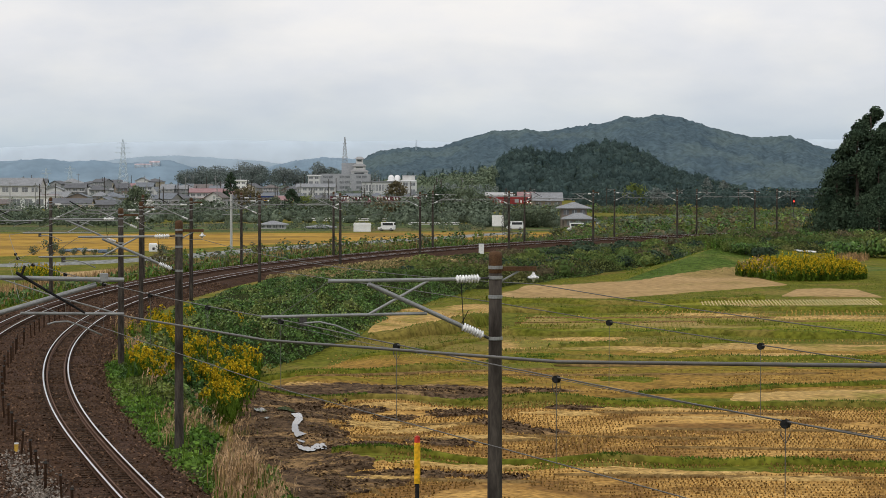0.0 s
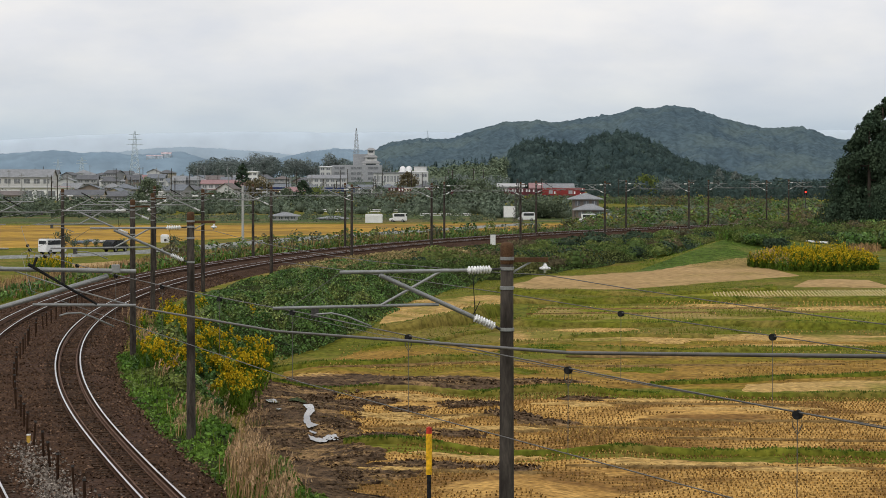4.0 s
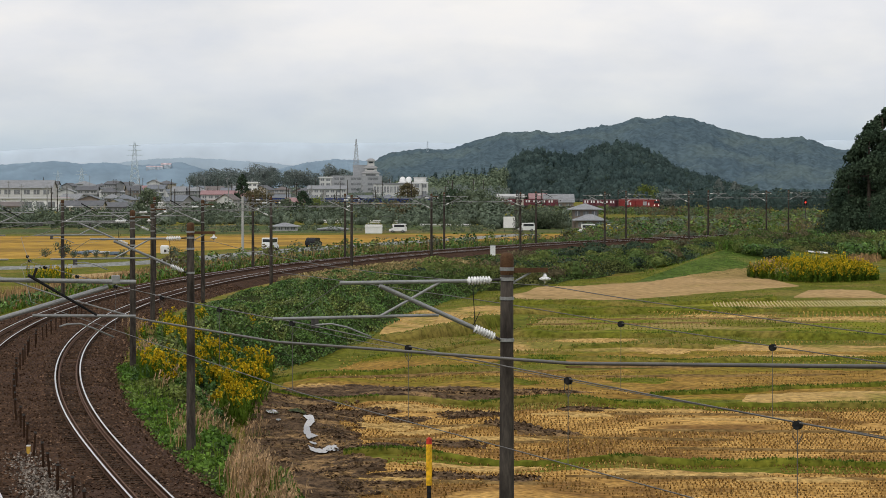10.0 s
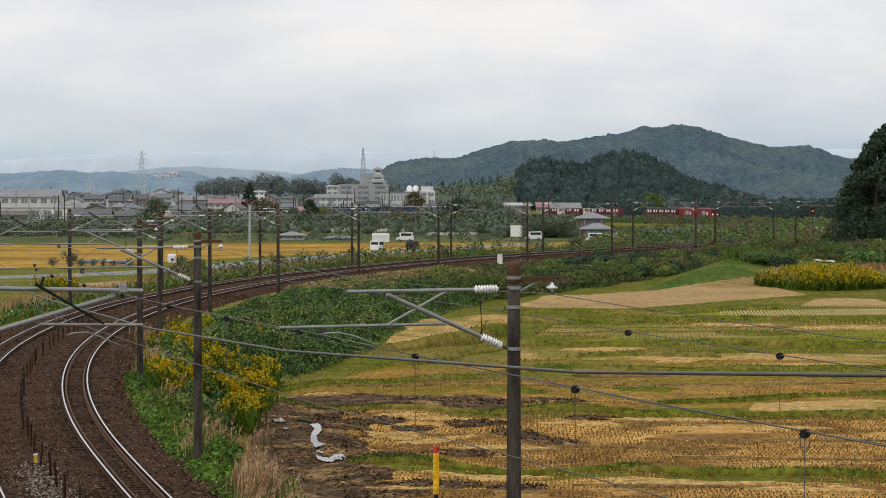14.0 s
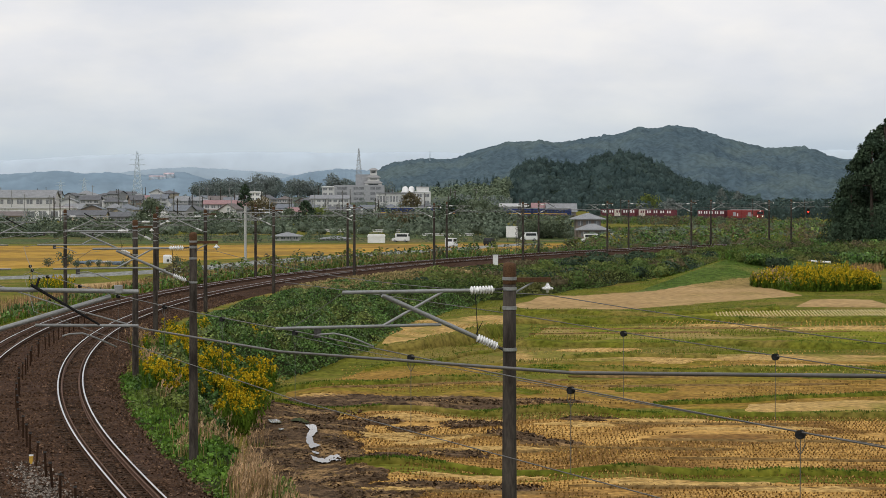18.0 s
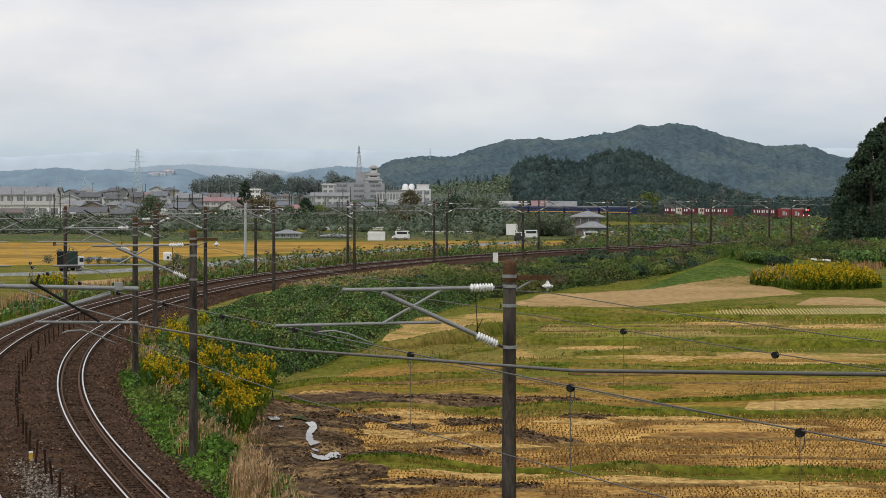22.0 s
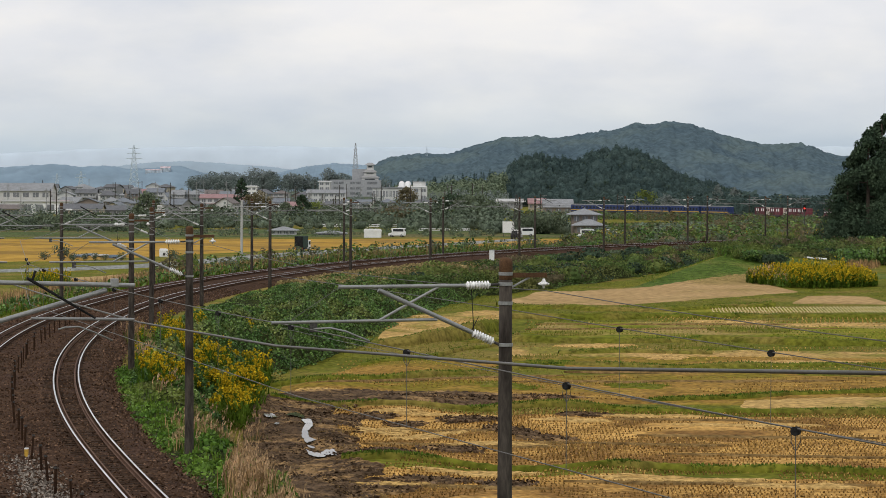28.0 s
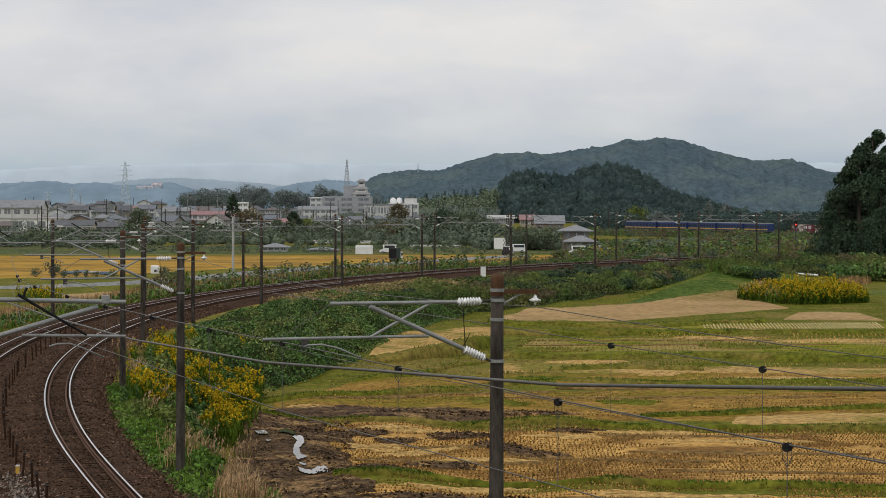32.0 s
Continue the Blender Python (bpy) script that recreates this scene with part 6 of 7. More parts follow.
# ---------------------------------------------------------------- road and vehicles
ROAD = [(-95, 262), (-70, 276), (-50, 291), (-38, 309), (-31.0, 334), (-24.8, 358), (-18, 380), (-11.4, 402), (-4, 424), (3, 446), (10, 470), (17, 492)]


def road_at(q):
    """q runs from 0 to 1 along the road's rounded line."""
    k = q * (len(ROAD) - 1)
    i = min(int(k), len(ROAD) - 2)
    f = k - i
    p0, p1, p2, p3 = (ROAD[max(i - 1, 0)], ROAD[i], ROAD[i + 1], ROAD[min(i + 2, len(ROAD) - 1)])
    c = [0.5 * (2 * p1[j] + (p2[j] - p0[j]) * f + (2 * p0[j] - 5 * p1[j] + 4 * p2[j] - p3[j]) * f * f + (3 * p1[j] - p0[j] - 3 * p2[j] + p3[j]) * f ** 3) for j in (0, 1)]
    return Vector((c[0], c[1], 0))


def road_z(p):
    return float(height(p.x, p.y)) + 0.2


vs, fs = [], []
for i in range(121):
    p = road_at(i / 120)
    t = (road_at(min(i / 120 + 0.01, 1)) - road_at(max(i / 120 - 0.01, 0))).normalized()
    side = Vector((t.y, -t.x, 0))
    for o, dz in ((-2.9, -0.25), (-2.1, 0), (2.1, 0), (2.9, -0.25)):
        q = p + side * o
        vs.append((q.x, q.y, road_z(p) + dz))
for i in range(120):
    for k in range(3):
        fs.append((i * 4 + k, i * 4 + k + 1, (i + 1) * 4 + k + 1, (i + 1) * 4 + k))
tagged(put("road", vs, fs, TARMAC), "pale country road past the rice field", "road", kind="structure")


def wheels(ob, length, r, half):
    for sx in (-1, 1):
        for y in (length * 0.3, -length * 0.3):
            w = part("wheel", rodm((sx * half, y, r), (sx * (half - 0.2), y, r), r, n=16), RUBBER, ob)
            part("rim", rodm((sx * (half + 0.01), y, r), (sx * (half - 0.1), y, r), r * 0.6, n=12), STEEL, w)


def car(name, paint, label, length=4.0, tall=1.5, van=False):
    ob = empty(name, Matrix(), label, "car")
    half = 0.78
    bm = bmesh.new()
    y0 = length / 2
    prof = [(-y0, 0.3), (y0, 0.3), (y0, 0.75), (y0 * 0.55, 0.95), (y0 * (0.35 if not van else 0.62), tall * 0.97), (-y0 * (0.6 if not van else 0.94), tall), (-y0, 0.95)]
    a = [bm.verts.new((-half, p[0], p[1])) for p in prof]
    b = [bm.verts.new((half, p[0], p[1])) for p in prof]
    bm.faces.new(a[::-1])
    bm.faces.new(b)
    for i in range(len(prof)):
        bm.faces.new((a[i], a[(i + 1) % len(prof)], b[(i + 1) % len(prof)], b[i]))
    bmesh.ops.recalc_face_normals(bm, faces=bm.faces)
    bmesh.ops.bevel(bm, geom=list(bm.edges), offset=0.06, segments=2, affect="EDGES")
    part("body", bm, paint, ob)
    for sx in (-1, 1):
        part("side_window", boxm(sx * half - 0.015, sx * half + 0.015, -y0 * (0.5 if not van else 0.85), y0 * 0.4, tall * 0.62, tall * 0.9), GLASS, ob)
    part("rear_window", boxm(-half * 0.8, half * 0.8, -y0 * 0.97 - 0.02, -y0 * 0.95, tall * 0.62, tall * 0.88), GLASS, ob)
    wheels(ob, length, 0.3, half)
    return ob


def truck():
    ob = empty("box_truck", Matrix(), "small truck with a tall dark green covered box", "truck")
    part("box", boxm(-0.72, 0.72, -1.65, 0.5, 0.68, 2.45, bevel=0.04), TRUCK_GREEN, ob, "dark green box")
    part("rear_frame", boxm(-0.66, 0.66, -1.69, -1.64, 0.76, 2.38), RUBBER, ob)
    part("cab", boxm(-0.7, 0.7, 0.58, 1.65, 0.4, 1.78, bevel=0.1), WHITE, ob, "white cab")
    part("windscreen", boxm(-0.6, 0.6, 1.62, 1.67, 1.08, 1.64), GLASS, ob)
    for sx in (-1, 1):
        part("side_window", boxm(sx * 0.7 - 0.015, sx * 0.7 + 0.015, 0.8, 1.5, 1.1, 1.6), GLASS, ob)
        part("tail_lamp", boxm(sx * 0.6 - 0.07, sx * 0.6 + 0.07, -1.7, -1.66, 0.56, 0.66), RED, ob)
    part("chassis", boxm(-0.45, 0.45, -1.6, 1.5, 0.36, 0.68), CHASSIS, ob)
    wheels(ob, 3.3, 0.28, 0.7)
    return ob


black_car = car("black_car", CAR_BLACK, "black hatchback on the country road", 3.6, 1.5)
white_van = car("white_van", WHITE, "white van on the country road", 3.3, 1.9, True)
box_truck = truck()
for az, level, turn, nm in ((703, 426, 80, "parked_truck"), (1037, 427, 75, "parked_van"), (930, 424, 95, "parked_van")):
    x, y, z = pixel_ground(az, level)
    ob = car(nm, WHITE, "small white van parked by the road", 3.6, 1.9, True)
    ob.matrix_basis = pose(x, y, float(height(x, y)) + 0.02, 0, 0, turn)
x, y, z = stand(900, 418, 520)
z = float(height(x, y))
board = empty("sign_board", pose(x, y, z), "plain white hoarding on posts", "sign board")
part("panel", boxm(-1.25, 1.25, -0.05, 0.05, 1.0, 3.4), WHITE, board)
for sx in (-1, 1):
    part("post", rodm((sx, 0.1, -0.3), (sx, 0.1, 3.2), 0.06), STEEL_DARK, board)
x, y, z = stand(428, 450, 330)
pale = empty("utility_pole", pose(x, y, float(height(x, y))), "pale concrete utility pole with cables", "utility pole")
part("pole", rodm((0, 0, -0.5), (0, 0, 8.4), 0.19, 0.16, 12), POLE_PALE, pale)
part("cross_arm", boxm(-1.2, 1.2, -0.05, 0.05, 5.6, 5.7), STEEL, pale)

# ---------------------------------------------------------------- plants along the line


def on_bank(n, s0, s1, o0, o1):
    s, o = rng.uniform(s0, s1, n), rng.uniform(o0, o1, n)
    a = math.pi - s / R1
    x, y = CURVE[0] + (R1 + o) * np.cos(a), CURVE[1] + (R1 + o) * np.sin(a)
    return x, y, height(x, y)


def foot_at(s):
    return np.interp(s, [-200, -60, -30, 0, 80, 130, 200, 300], [-7, -7.5, -10, -16, -19, -31, -36, -40])


def billow(x, y, f):
    """Height of the creeper's billows, 0 to about 1.4, with deep creases between them."""
    return np.clip([0.75 - 1.8 * abs(noise.noise((px * f, py * f * 0.7, 1.0))) + 0.4 * noise.noise((px * f * 2.3, py * f * 1.6, 4.0)) + 0.7 * noise.noise((px * f * 0.4, py * f * 0.3, 6.0)) for px, py in zip(x.ravel(), y.ravel())], 0, 1.4).reshape(x.shape)


def off_ramp(x, y):
    up, v, _ = ramp(x, y)
    return ~((up > -0.15) & (up < 1.3) & (v > np.where(up > 0.25, -6.0, -0.5)) & (v < 9 + 13 * np.clip(up, 0, 1.3)))


def bank_place(s, k, thin):
    if thin:  # the bank's foot is mown where it widens
        k = k * np.interp(s, [70, 120, 150, 180, 215, 270], [1.0, 0.95, 0.86, 0.86, 0.95, 1.0])
    o = -2.3 + (foot_at(s) + 2.3) * k
    a = math.pi - s / R1
    return CURVE[0] + (R1 + o) * np.cos(a), CURVE[1] + (R1 + o) * np.sin(a)


def bank_cover(name, n, s0, s1, lo, hi, f, size, material, label, tall=0.5, upright=0.0, narrow=1.0, thin=False, under=False, gate=None, lift=0.0):
    """Leaves over the inner bank; lo and hi are shares of the way from the track's shoulder to the bank's foot."""
    s, k = rng.uniform(s0, s1, n), rng.uniform(lo, hi, n)
    x, y = bank_place(s, k, thin)
    ok = off_ramp(x, y)
    if gate is not None:
        ok &= np.array([noise.noise((px * 0.11, py * 0.07, gate)) for px, py in zip(x, y)]) > 0.12
    s, k, x, y = s[ok], k[ok], x[ok], y[ok]
    n = len(x)

    def rise(kk):
        return tall * np.interp(kk, [0, 0.12, 0.3, 0.5, 0.9, 1.0], [0.03, 0.12, 0.45, 1.0, 0.85, 0.12])
    h = billow(x, y, f)
    if not upright:  # hollows are nearly bare of leaves, so the dark sheet below shows
        keep = rng.random(n) < np.clip(h * 1.8 + 0.22, 0, 1)
        s, k, x, y, h = s[keep], k[keep], x[keep], y[keep], h[keep]
        n = len(x)
    e = 0.15
    slope = np.stack([-(billow(x + e, y, f) - h) / e * tall, -(billow(x, y + e, f) - h) / e * tall, np.full(n, 0.8)], 1)
    z = height(x, y) + h * rise(k) * (0.85 + 0.25 * rng.random(n)) + rng.uniform(0, 0.12, n) + lift
    if thin:
        z = np.where(s < 205, np.minimum(z, -0.35 + rng.normal(0, 0.12, n)), z)
    ob = cards(name, np.stack([x, y, z], 1), rng.uniform(0.6, 1.35, n) * size, material, upright, narrow, facing=None if upright else slope, loose=0.65)
    tagged(ob, label, "plants", kind="stuff")
    if under:  # sheet of stems and litter inside the billows, painted dark for the leaves' shade
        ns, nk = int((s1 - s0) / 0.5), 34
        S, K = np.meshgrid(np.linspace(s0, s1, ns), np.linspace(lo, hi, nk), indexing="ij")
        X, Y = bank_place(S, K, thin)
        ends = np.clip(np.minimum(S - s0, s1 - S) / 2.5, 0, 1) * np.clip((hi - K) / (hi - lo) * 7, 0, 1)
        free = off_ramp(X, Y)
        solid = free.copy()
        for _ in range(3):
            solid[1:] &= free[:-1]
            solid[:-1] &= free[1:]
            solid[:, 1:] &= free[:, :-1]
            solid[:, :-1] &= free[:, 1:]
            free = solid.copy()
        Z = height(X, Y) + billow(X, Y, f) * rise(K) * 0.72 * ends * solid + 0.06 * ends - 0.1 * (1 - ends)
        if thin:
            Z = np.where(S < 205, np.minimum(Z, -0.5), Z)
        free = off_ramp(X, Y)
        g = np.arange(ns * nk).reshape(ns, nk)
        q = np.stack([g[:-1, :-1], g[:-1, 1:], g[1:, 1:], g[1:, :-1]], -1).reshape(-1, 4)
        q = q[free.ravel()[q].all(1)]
        put("stems", np.stack([X, Y, Z], -1).reshape(-1, 3).tolist(), q.tolist(), UNDER, ob, "dark sheet of stems and litter with leaf shade in its colour")
    return ob


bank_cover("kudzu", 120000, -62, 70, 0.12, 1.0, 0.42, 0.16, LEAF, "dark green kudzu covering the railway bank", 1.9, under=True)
# more kudzu, in the shade-darkened leaf colour
bank_cover("brambles", 90000, 70, 270, 0.1, 1.0, 0.24, 0.22, KUDZU_DARK, "darkened kudzu and creepers covering the far bank", 2.5, thin=True, under=True)
bank_cover("bramble_sprays", 22000, 75, 270, 0.15, 1.0, 0.24, 0.22, LIGHTLEAF, "yellow green sprays among the far kudzu", 2.5, thin=True, gate=5.0, lift=0.12)
bank_cover("bramble_shade", 26000, 75, 270, 0.15, 1.0, 0.24, 0.24, CEDAR, "deep green leaf patches among the far kudzu", 2.5, thin=True, gate=9.0, lift=0.1)
bank_cover("bramble_brown", 16000, 75, 270, 0.1, 0.8, 0.24, 0.22, AUTUMN, "brown autumn leaves among the far kudzu", 2.5, thin=True, gate=23.0, lift=0.12)
for count, leaf, label in ((44, CEDAR, "dark rounded shrubs on the far bank"), (40, KUDZU_DARK, "green rounded shrubs on the far bank"), (26, AUTUMN, "brown shrubs on the far bank"), (30, LIGHTLEAF, "yellow green shrubs on the far bank")):
    bs, bk = rng.uniform(80, 262, count), rng.uniform(0.46, 0.95, count)
    x, y = bank_place(bs, bk, True)
    ok = off_ramp(x, y)
    x, y, w = x[ok], y[ok], rng.uniform(1.6, 3.6, count)[ok]
    at = np.stack([x, y, height(x, y) + 0.1], 1)
    shrubs = tagged(lumps("bank_shrubs", at, w * 0.8, w * 0.42, leaf, rough=0.36), label, "bushes", kind="stuff")
    crowns("sprays", at - [0, 0, 0.15], w * 1.1, leaf, "", 0, 190, shrubs, 0.5)
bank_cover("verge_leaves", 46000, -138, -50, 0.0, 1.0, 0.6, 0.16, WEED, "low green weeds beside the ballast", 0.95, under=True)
bank_cover("verge_grass", 3600, -135, -40, 0.1, 1.0, 0.7, 0.3, BLADE, "green grass beside the ballast", 0.25, 0.8, 0.14)
bank_cover("dry_creeper", 26000, 54, 116, 0.03, 0.5, 0.3, 0.24, LEAF_DRY, "dry tan creeper on the bank", 2.0, thin=True, lift=0.25)


def plume_plants(name, n, xs, ys, tall, label, flower=GOLDENROD, stem=BLADE, spread=0.2, per=17, leaf=20):
    """Upright weeds: leafy stems with a plume of flower at the head."""
    n = len(xs)
    h = rng.uniform(0.55, 1.15, n) * np.broadcast_to(tall, (n,))
    tall = float(np.mean(tall))
    z = height(xs, ys)
    m = per
    t = rng.uniform(0.62, 1.0, (n, m))
    a = rng.uniform(0, 2 * np.pi, (n, m))
    r = spread * (1.05 - t) * 2.0 * rng.uniform(0.3, 1, (n, m))
    p = np.stack([xs[:, None] + r * np.cos(a), ys[:, None] + r * np.sin(a), z[:, None] + h[:, None] * t], -1)
    head = cards(name, p.reshape(-1, 3), rng.uniform(0.06, 0.13, n * m) * tall ** 0.5, flower, 0.0, 1.0)
    t = rng.uniform(0.0, 0.75, (n, leaf))
    a = rng.uniform(0, 2 * np.pi, (n, leaf))
    p = np.stack([xs[:, None] + 0.1 * np.cos(a), ys[:, None] + 0.1 * np.sin(a), z[:, None] + h[:, None] * t], -1)
    cards("leaves", p.reshape(-1, 3), rng.uniform(0.15, 0.3, n * leaf) * tall ** 0.5, stem, 0.3, 0.35, head)
    return tagged(head, label, "flowers", kind="stuff")


def patch(n, az0, az1, l0, l1, clumps=0):
    """Random ground points within a span of view pixels, in clumps where wanted."""
    if clumps:
        mids = [pixel_ground(rng.uniform(az0, az1), rng.uniform(l0, l1)) for _ in range(clumps)]
        p = [mids[int(rng.integers(clumps))] for _ in range(n)]
        return np.array([q.x for q in p]) + rng.normal(0, 0.3, n), np.array([q.y for q in p]) + rng.normal(0, 0.9, n)
    p = [pixel_ground(rng.uniform(az0, az1), rng.uniform(l0, l1)) for _ in range(n)]
    wide = abs(p[0].y) * (az1 - az0) / F * 0.09
    return np.array([q.x for q in p]) + rng.normal(0, wide, n), np.array([q.y for q in p]) + rng.normal(0, 1.2, n)


def goldenrod(xs, ys, tall, label, branches=6, per=9, leaf=34):
    """Leafy stems, each with a pyramid of arching flower sprays at its head."""
    n = len(xs)
    h = rng.uniform(0.65, 1.15, n) * np.broadcast_to(tall, (n,))
    z = height(xs, ys)
    lean = rng.normal(0, 0.1, (n, 2))
    b = rng.random((n, branches))
    a = rng.uniform(0, 2 * np.pi, (n, branches))
    t = np.linspace(0.1, 1.0, per)[None, None]
    reach = (0.3 * (1 - b) + 0.05)[..., None] * h[:, None, None] * 0.62
    r = reach * t
    up = h[:, None, None] * (0.64 + 0.34 * b[..., None]) + reach * 0.75 * np.sin(t * 2.3)
    px = xs[:, None, None] + lean[:, 0, None, None] * up + r * np.cos(a)[..., None]
    py = ys[:, None, None] + lean[:, 1, None, None] * up + r * np.sin(a)[..., None]
    p = np.stack([px, py, z[:, None, None] + up], -1).reshape(-1, 3)
    p += rng.normal(0, 0.02, p.shape)
    head = cards("goldenrod", p, rng.uniform(0.05, 0.11, len(p)) * float(np.mean(tall)) ** 0.5, GOLDENROD, 0.0, 0.8)
    t = rng.uniform(0.0, 0.8, (n, leaf))
    a = rng.uniform(0, 2 * np.pi, (n, leaf))
    up = h[:, None] * t
    p = np.stack([xs[:, None] + lean[:, 0, None] * up + 0.12 * np.cos(a), ys[:, None] + lean[:, 1, None] * up + 0.12 * np.sin(a), z[:, None] + up], -1)
    cards("leaves", p.reshape(-1, 3), rng.uniform(0.14, 0.3, n * leaf) * float(np.mean(tall)) ** 0.5, BLADE, 0.35, 0.3, head)
    return tagged(head, label, "flowers", kind="stuff")


x, y = patch(130, 245, 350, 640, 720, 13)
goldenrod(x, y, 1.5, "yellow flowering goldenrod beside the track")
x, y = patch(190, 345, 465, 675, 770, 17)
goldenrod(x, y, 1.9, "tall yellow flowering goldenrod on the bank")
x, y = patch(90, 250, 345, 590, 640, 9)
goldenrod(x, y, 1.3, "yellow goldenrod on the bank", 5, 8, 24)
x, y = patch(24, 330, 470, 600, 660, 8)
goldenrod(x, y, 1.3, "single goldenrod heads among the kudzu", 4, 8, 10)
aa, rr = rng.uniform(0, 2 * np.pi, 1300), np.sqrt(rng.random(1300))
edge = np.array([1 + 0.22 * noise.noise((1.5 * math.cos(a), 1.5 * math.sin(a), 6.0)) for a in aa])
x, y = 42.3 + 7.4 * rr * edge * np.cos(aa), 276.0 + 9 * rr * edge * np.sin(aa)
tall = 2.45 * (1 - 0.35 * rr ** 3) * np.array([1 + 0.3 * noise.noise((a * 0.35, b * 0.3, 2.0)) for a, b in zip(x, y)])
west = (x < 38.5) & (rng.random(1300) < 0.4)
plume_plants("goldenrod_field", 0, x[~west], y[~west], tall[~west], "dense patch of yellow goldenrod at the field's end", spread=0.34, per=15, leaf=24)
plume_plants("seeding_goldenrod", 0, x[west], y[west], tall[west], "goldenrod gone to pale seed at the patch's end", PLUME, WEED, 0.4, 14, 24)
x, y = 37.6 + rng.normal(0, 1.5, 420), 301 + rng.normal(0, 2.5, 420)
plume_plants("weeds", 0, x, y, 1.5, "green weeds on the mound", LIGHTLEAF, WEED, 0.4)

x, y = rng.uniform(8, 50, 30000), rng.uniform(240, 315, 30000)
up, v, _ = ramp(x, y)
ok = _ > 0.3
x, y = x[ok], y[ok]
tagged(cards("mown_blades", np.stack([x, y, height(x, y) + 0.03], 1), rng.uniform(0.06, 0.15, len(x)), BLADE, 0.5, 0.4), "short mown grass blades on the ramp", "grass", kind="stuff")
for bx, by, tall, wide, leaf in ((36.4, 301, 1.5, 3.6, LEAF), (38.6, 300, 1.8, 4.4, LIGHTLEAF), (40.6, 299, 1.5, 4.0, LEAF), (38.0, 296, 1.6, 4.6, LEAF), (36.6, 297.5, 1.3, 3.4, LIGHTLEAF), (40.0, 295, 1.5, 4.4, CEDAR)):
    bush("bush", bx, by, float(height(bx, by)) - 0.1, tall, wide, leaf, "leafy green bush on top of the mown ramp", 900, "bushes on the ramp")
for az, level, tall, wide, leaf in ((1520, 472, 2.6, 6, LEAF), (1560, 470, 3.2, 7, LIGHTLEAF), (1600, 472, 3.4, 8, LEAF), (1490, 462, 1.8, 5, LEAF), (1380, 455, 1.6, 6, BROADLEAF), (1440, 452, 1.8, 6, BROADLEAF), (1545, 450, 3.0, 7, LEAF)):
    p = pixel_ground(az, level)
    bush("bush", p.x, p.y, p.z - 0.1, tall, wide, leaf, "dense green bush beside the yellow weeds", 1100, "bushes by the yellow weeds")
p = pixel_ground(1443, 464)
board = empty("plank", Matrix.Translation((p.x, p.y, p.z + 0.25)) @ pose(0, 0, 0, 20, 4, -6), "long white board lying in the weeds", "board")
part("board", boxm(-1.7, 1.7, -0.2, 0.2, 0, 0.14, bevel=0.02), WHITE, board)
part("batten", boxm(-0.05, 0.05, -0.19, 0.19, 0.14, 0.17), WHITE, board)
x, y = patch(900, 1500, 1552, 462, 478)
tagged(cards("dry_grass", np.stack([x, y, height(x, y)], 1), rng.uniform(0.5, 1.1, len(x)), BLADE_DRY, 0.7, 0.12), "dry tan grass by the bushes", "grass", kind="stuff")

# pampas and dry grass by the muddy corner
def pampas(span, clumps, per, tall, label):
    """Clumps of arching blades, green below and straw above, under nodding pale plumes."""
    xs, ys, hs = [], [], []
    for _ in range(clumps):
        p = pixel_ground(rng.uniform(span[0], span[1]), rng.uniform(span[2], span[3]))
        h = tall * rng.uniform(0.7, 1.2)
        xs += list(p.x + rng.normal(0, 0.26, per))
        ys += list(p.y + rng.normal(0, 0.5, per))
        hs += list(h * rng.uniform(0.6, 1.1, per))
    x, y, h = np.array(xs), np.array(ys), np.array(hs)
    g = height(x, y)
    n = len(x)
    base = np.stack([x, y, g - 0.05], 1)
    ob = cards("pampas", base, h, BLADE_DRY, 0.72, 0.05)
    tagged(ob, label, "grass", kind="stuff")
    cards("green_blades", np.repeat(base, 2, 0) + rng.normal(0, 0.12, (2 * n, 3)) * [1, 1, 0.2], rng.uniform(0.3, 0.8, 2 * n) * np.repeat(h, 2), BLADE, 0.65, 0.06, ob)
    m = 9
    pick = rng.random(n) < 0.32
    t = np.linspace(0, 1, m)[None]
    hh, droop = h[pick][:, None], rng.uniform(0.05, 0.35, pick.sum())[:, None]
    px = x[pick][:, None] + 0.1 * rng.normal(0, 1, (pick.sum(), 1)) + droop * t ** 1.6 * 0.6
    py = y[pick][:, None] + rng.normal(0, 0.1, (pick.sum(), 1)) + 0 * t
    pz = g[pick][:, None] + hh * 0.86 + 0.42 * t - droop * 0.5 * t ** 2
    q = np.stack([px, py, pz], -1).reshape(-1, 3) + rng.normal(0, 0.012, (pick.sum() * m, 3))
    cards("plumes", q, rng.uniform(0.07, 0.14, len(q)), PLUME, 0.5, 0.4, ob)
    return ob


pampas((345, 402, 760, 815), 7, 34, 1.0, "tan pampas clumps with pale plumes beside the goldenrod")
pampas((420, 470, 860, 950), 8, 60, 1.2, "dense tan pampas clumps with pale plumes")
pampas((455, 520, 880, 970), 9, 36, 0.8, "tan pampas and dry grass at the mud's edge")
pampas((225, 268, 610, 670), 5, 60, 1.1, "dry tan grass beside the ballast")
pampas((282, 312, 700, 730), 3, 40, 1.0, "dry tan grass among the goldenrod")
pampas((400, 455, 785, 830), 5, 22, 0.7, "dry grass with pale plumes below the goldenrod")
pampas((300, 345, 780, 830), 3, 30, 0.9, "rank grass beside the mast")

# weeds on the outer side of the line
xo, yo, zo = on_bank(22000, -60, 200, 9.2, 16.0)
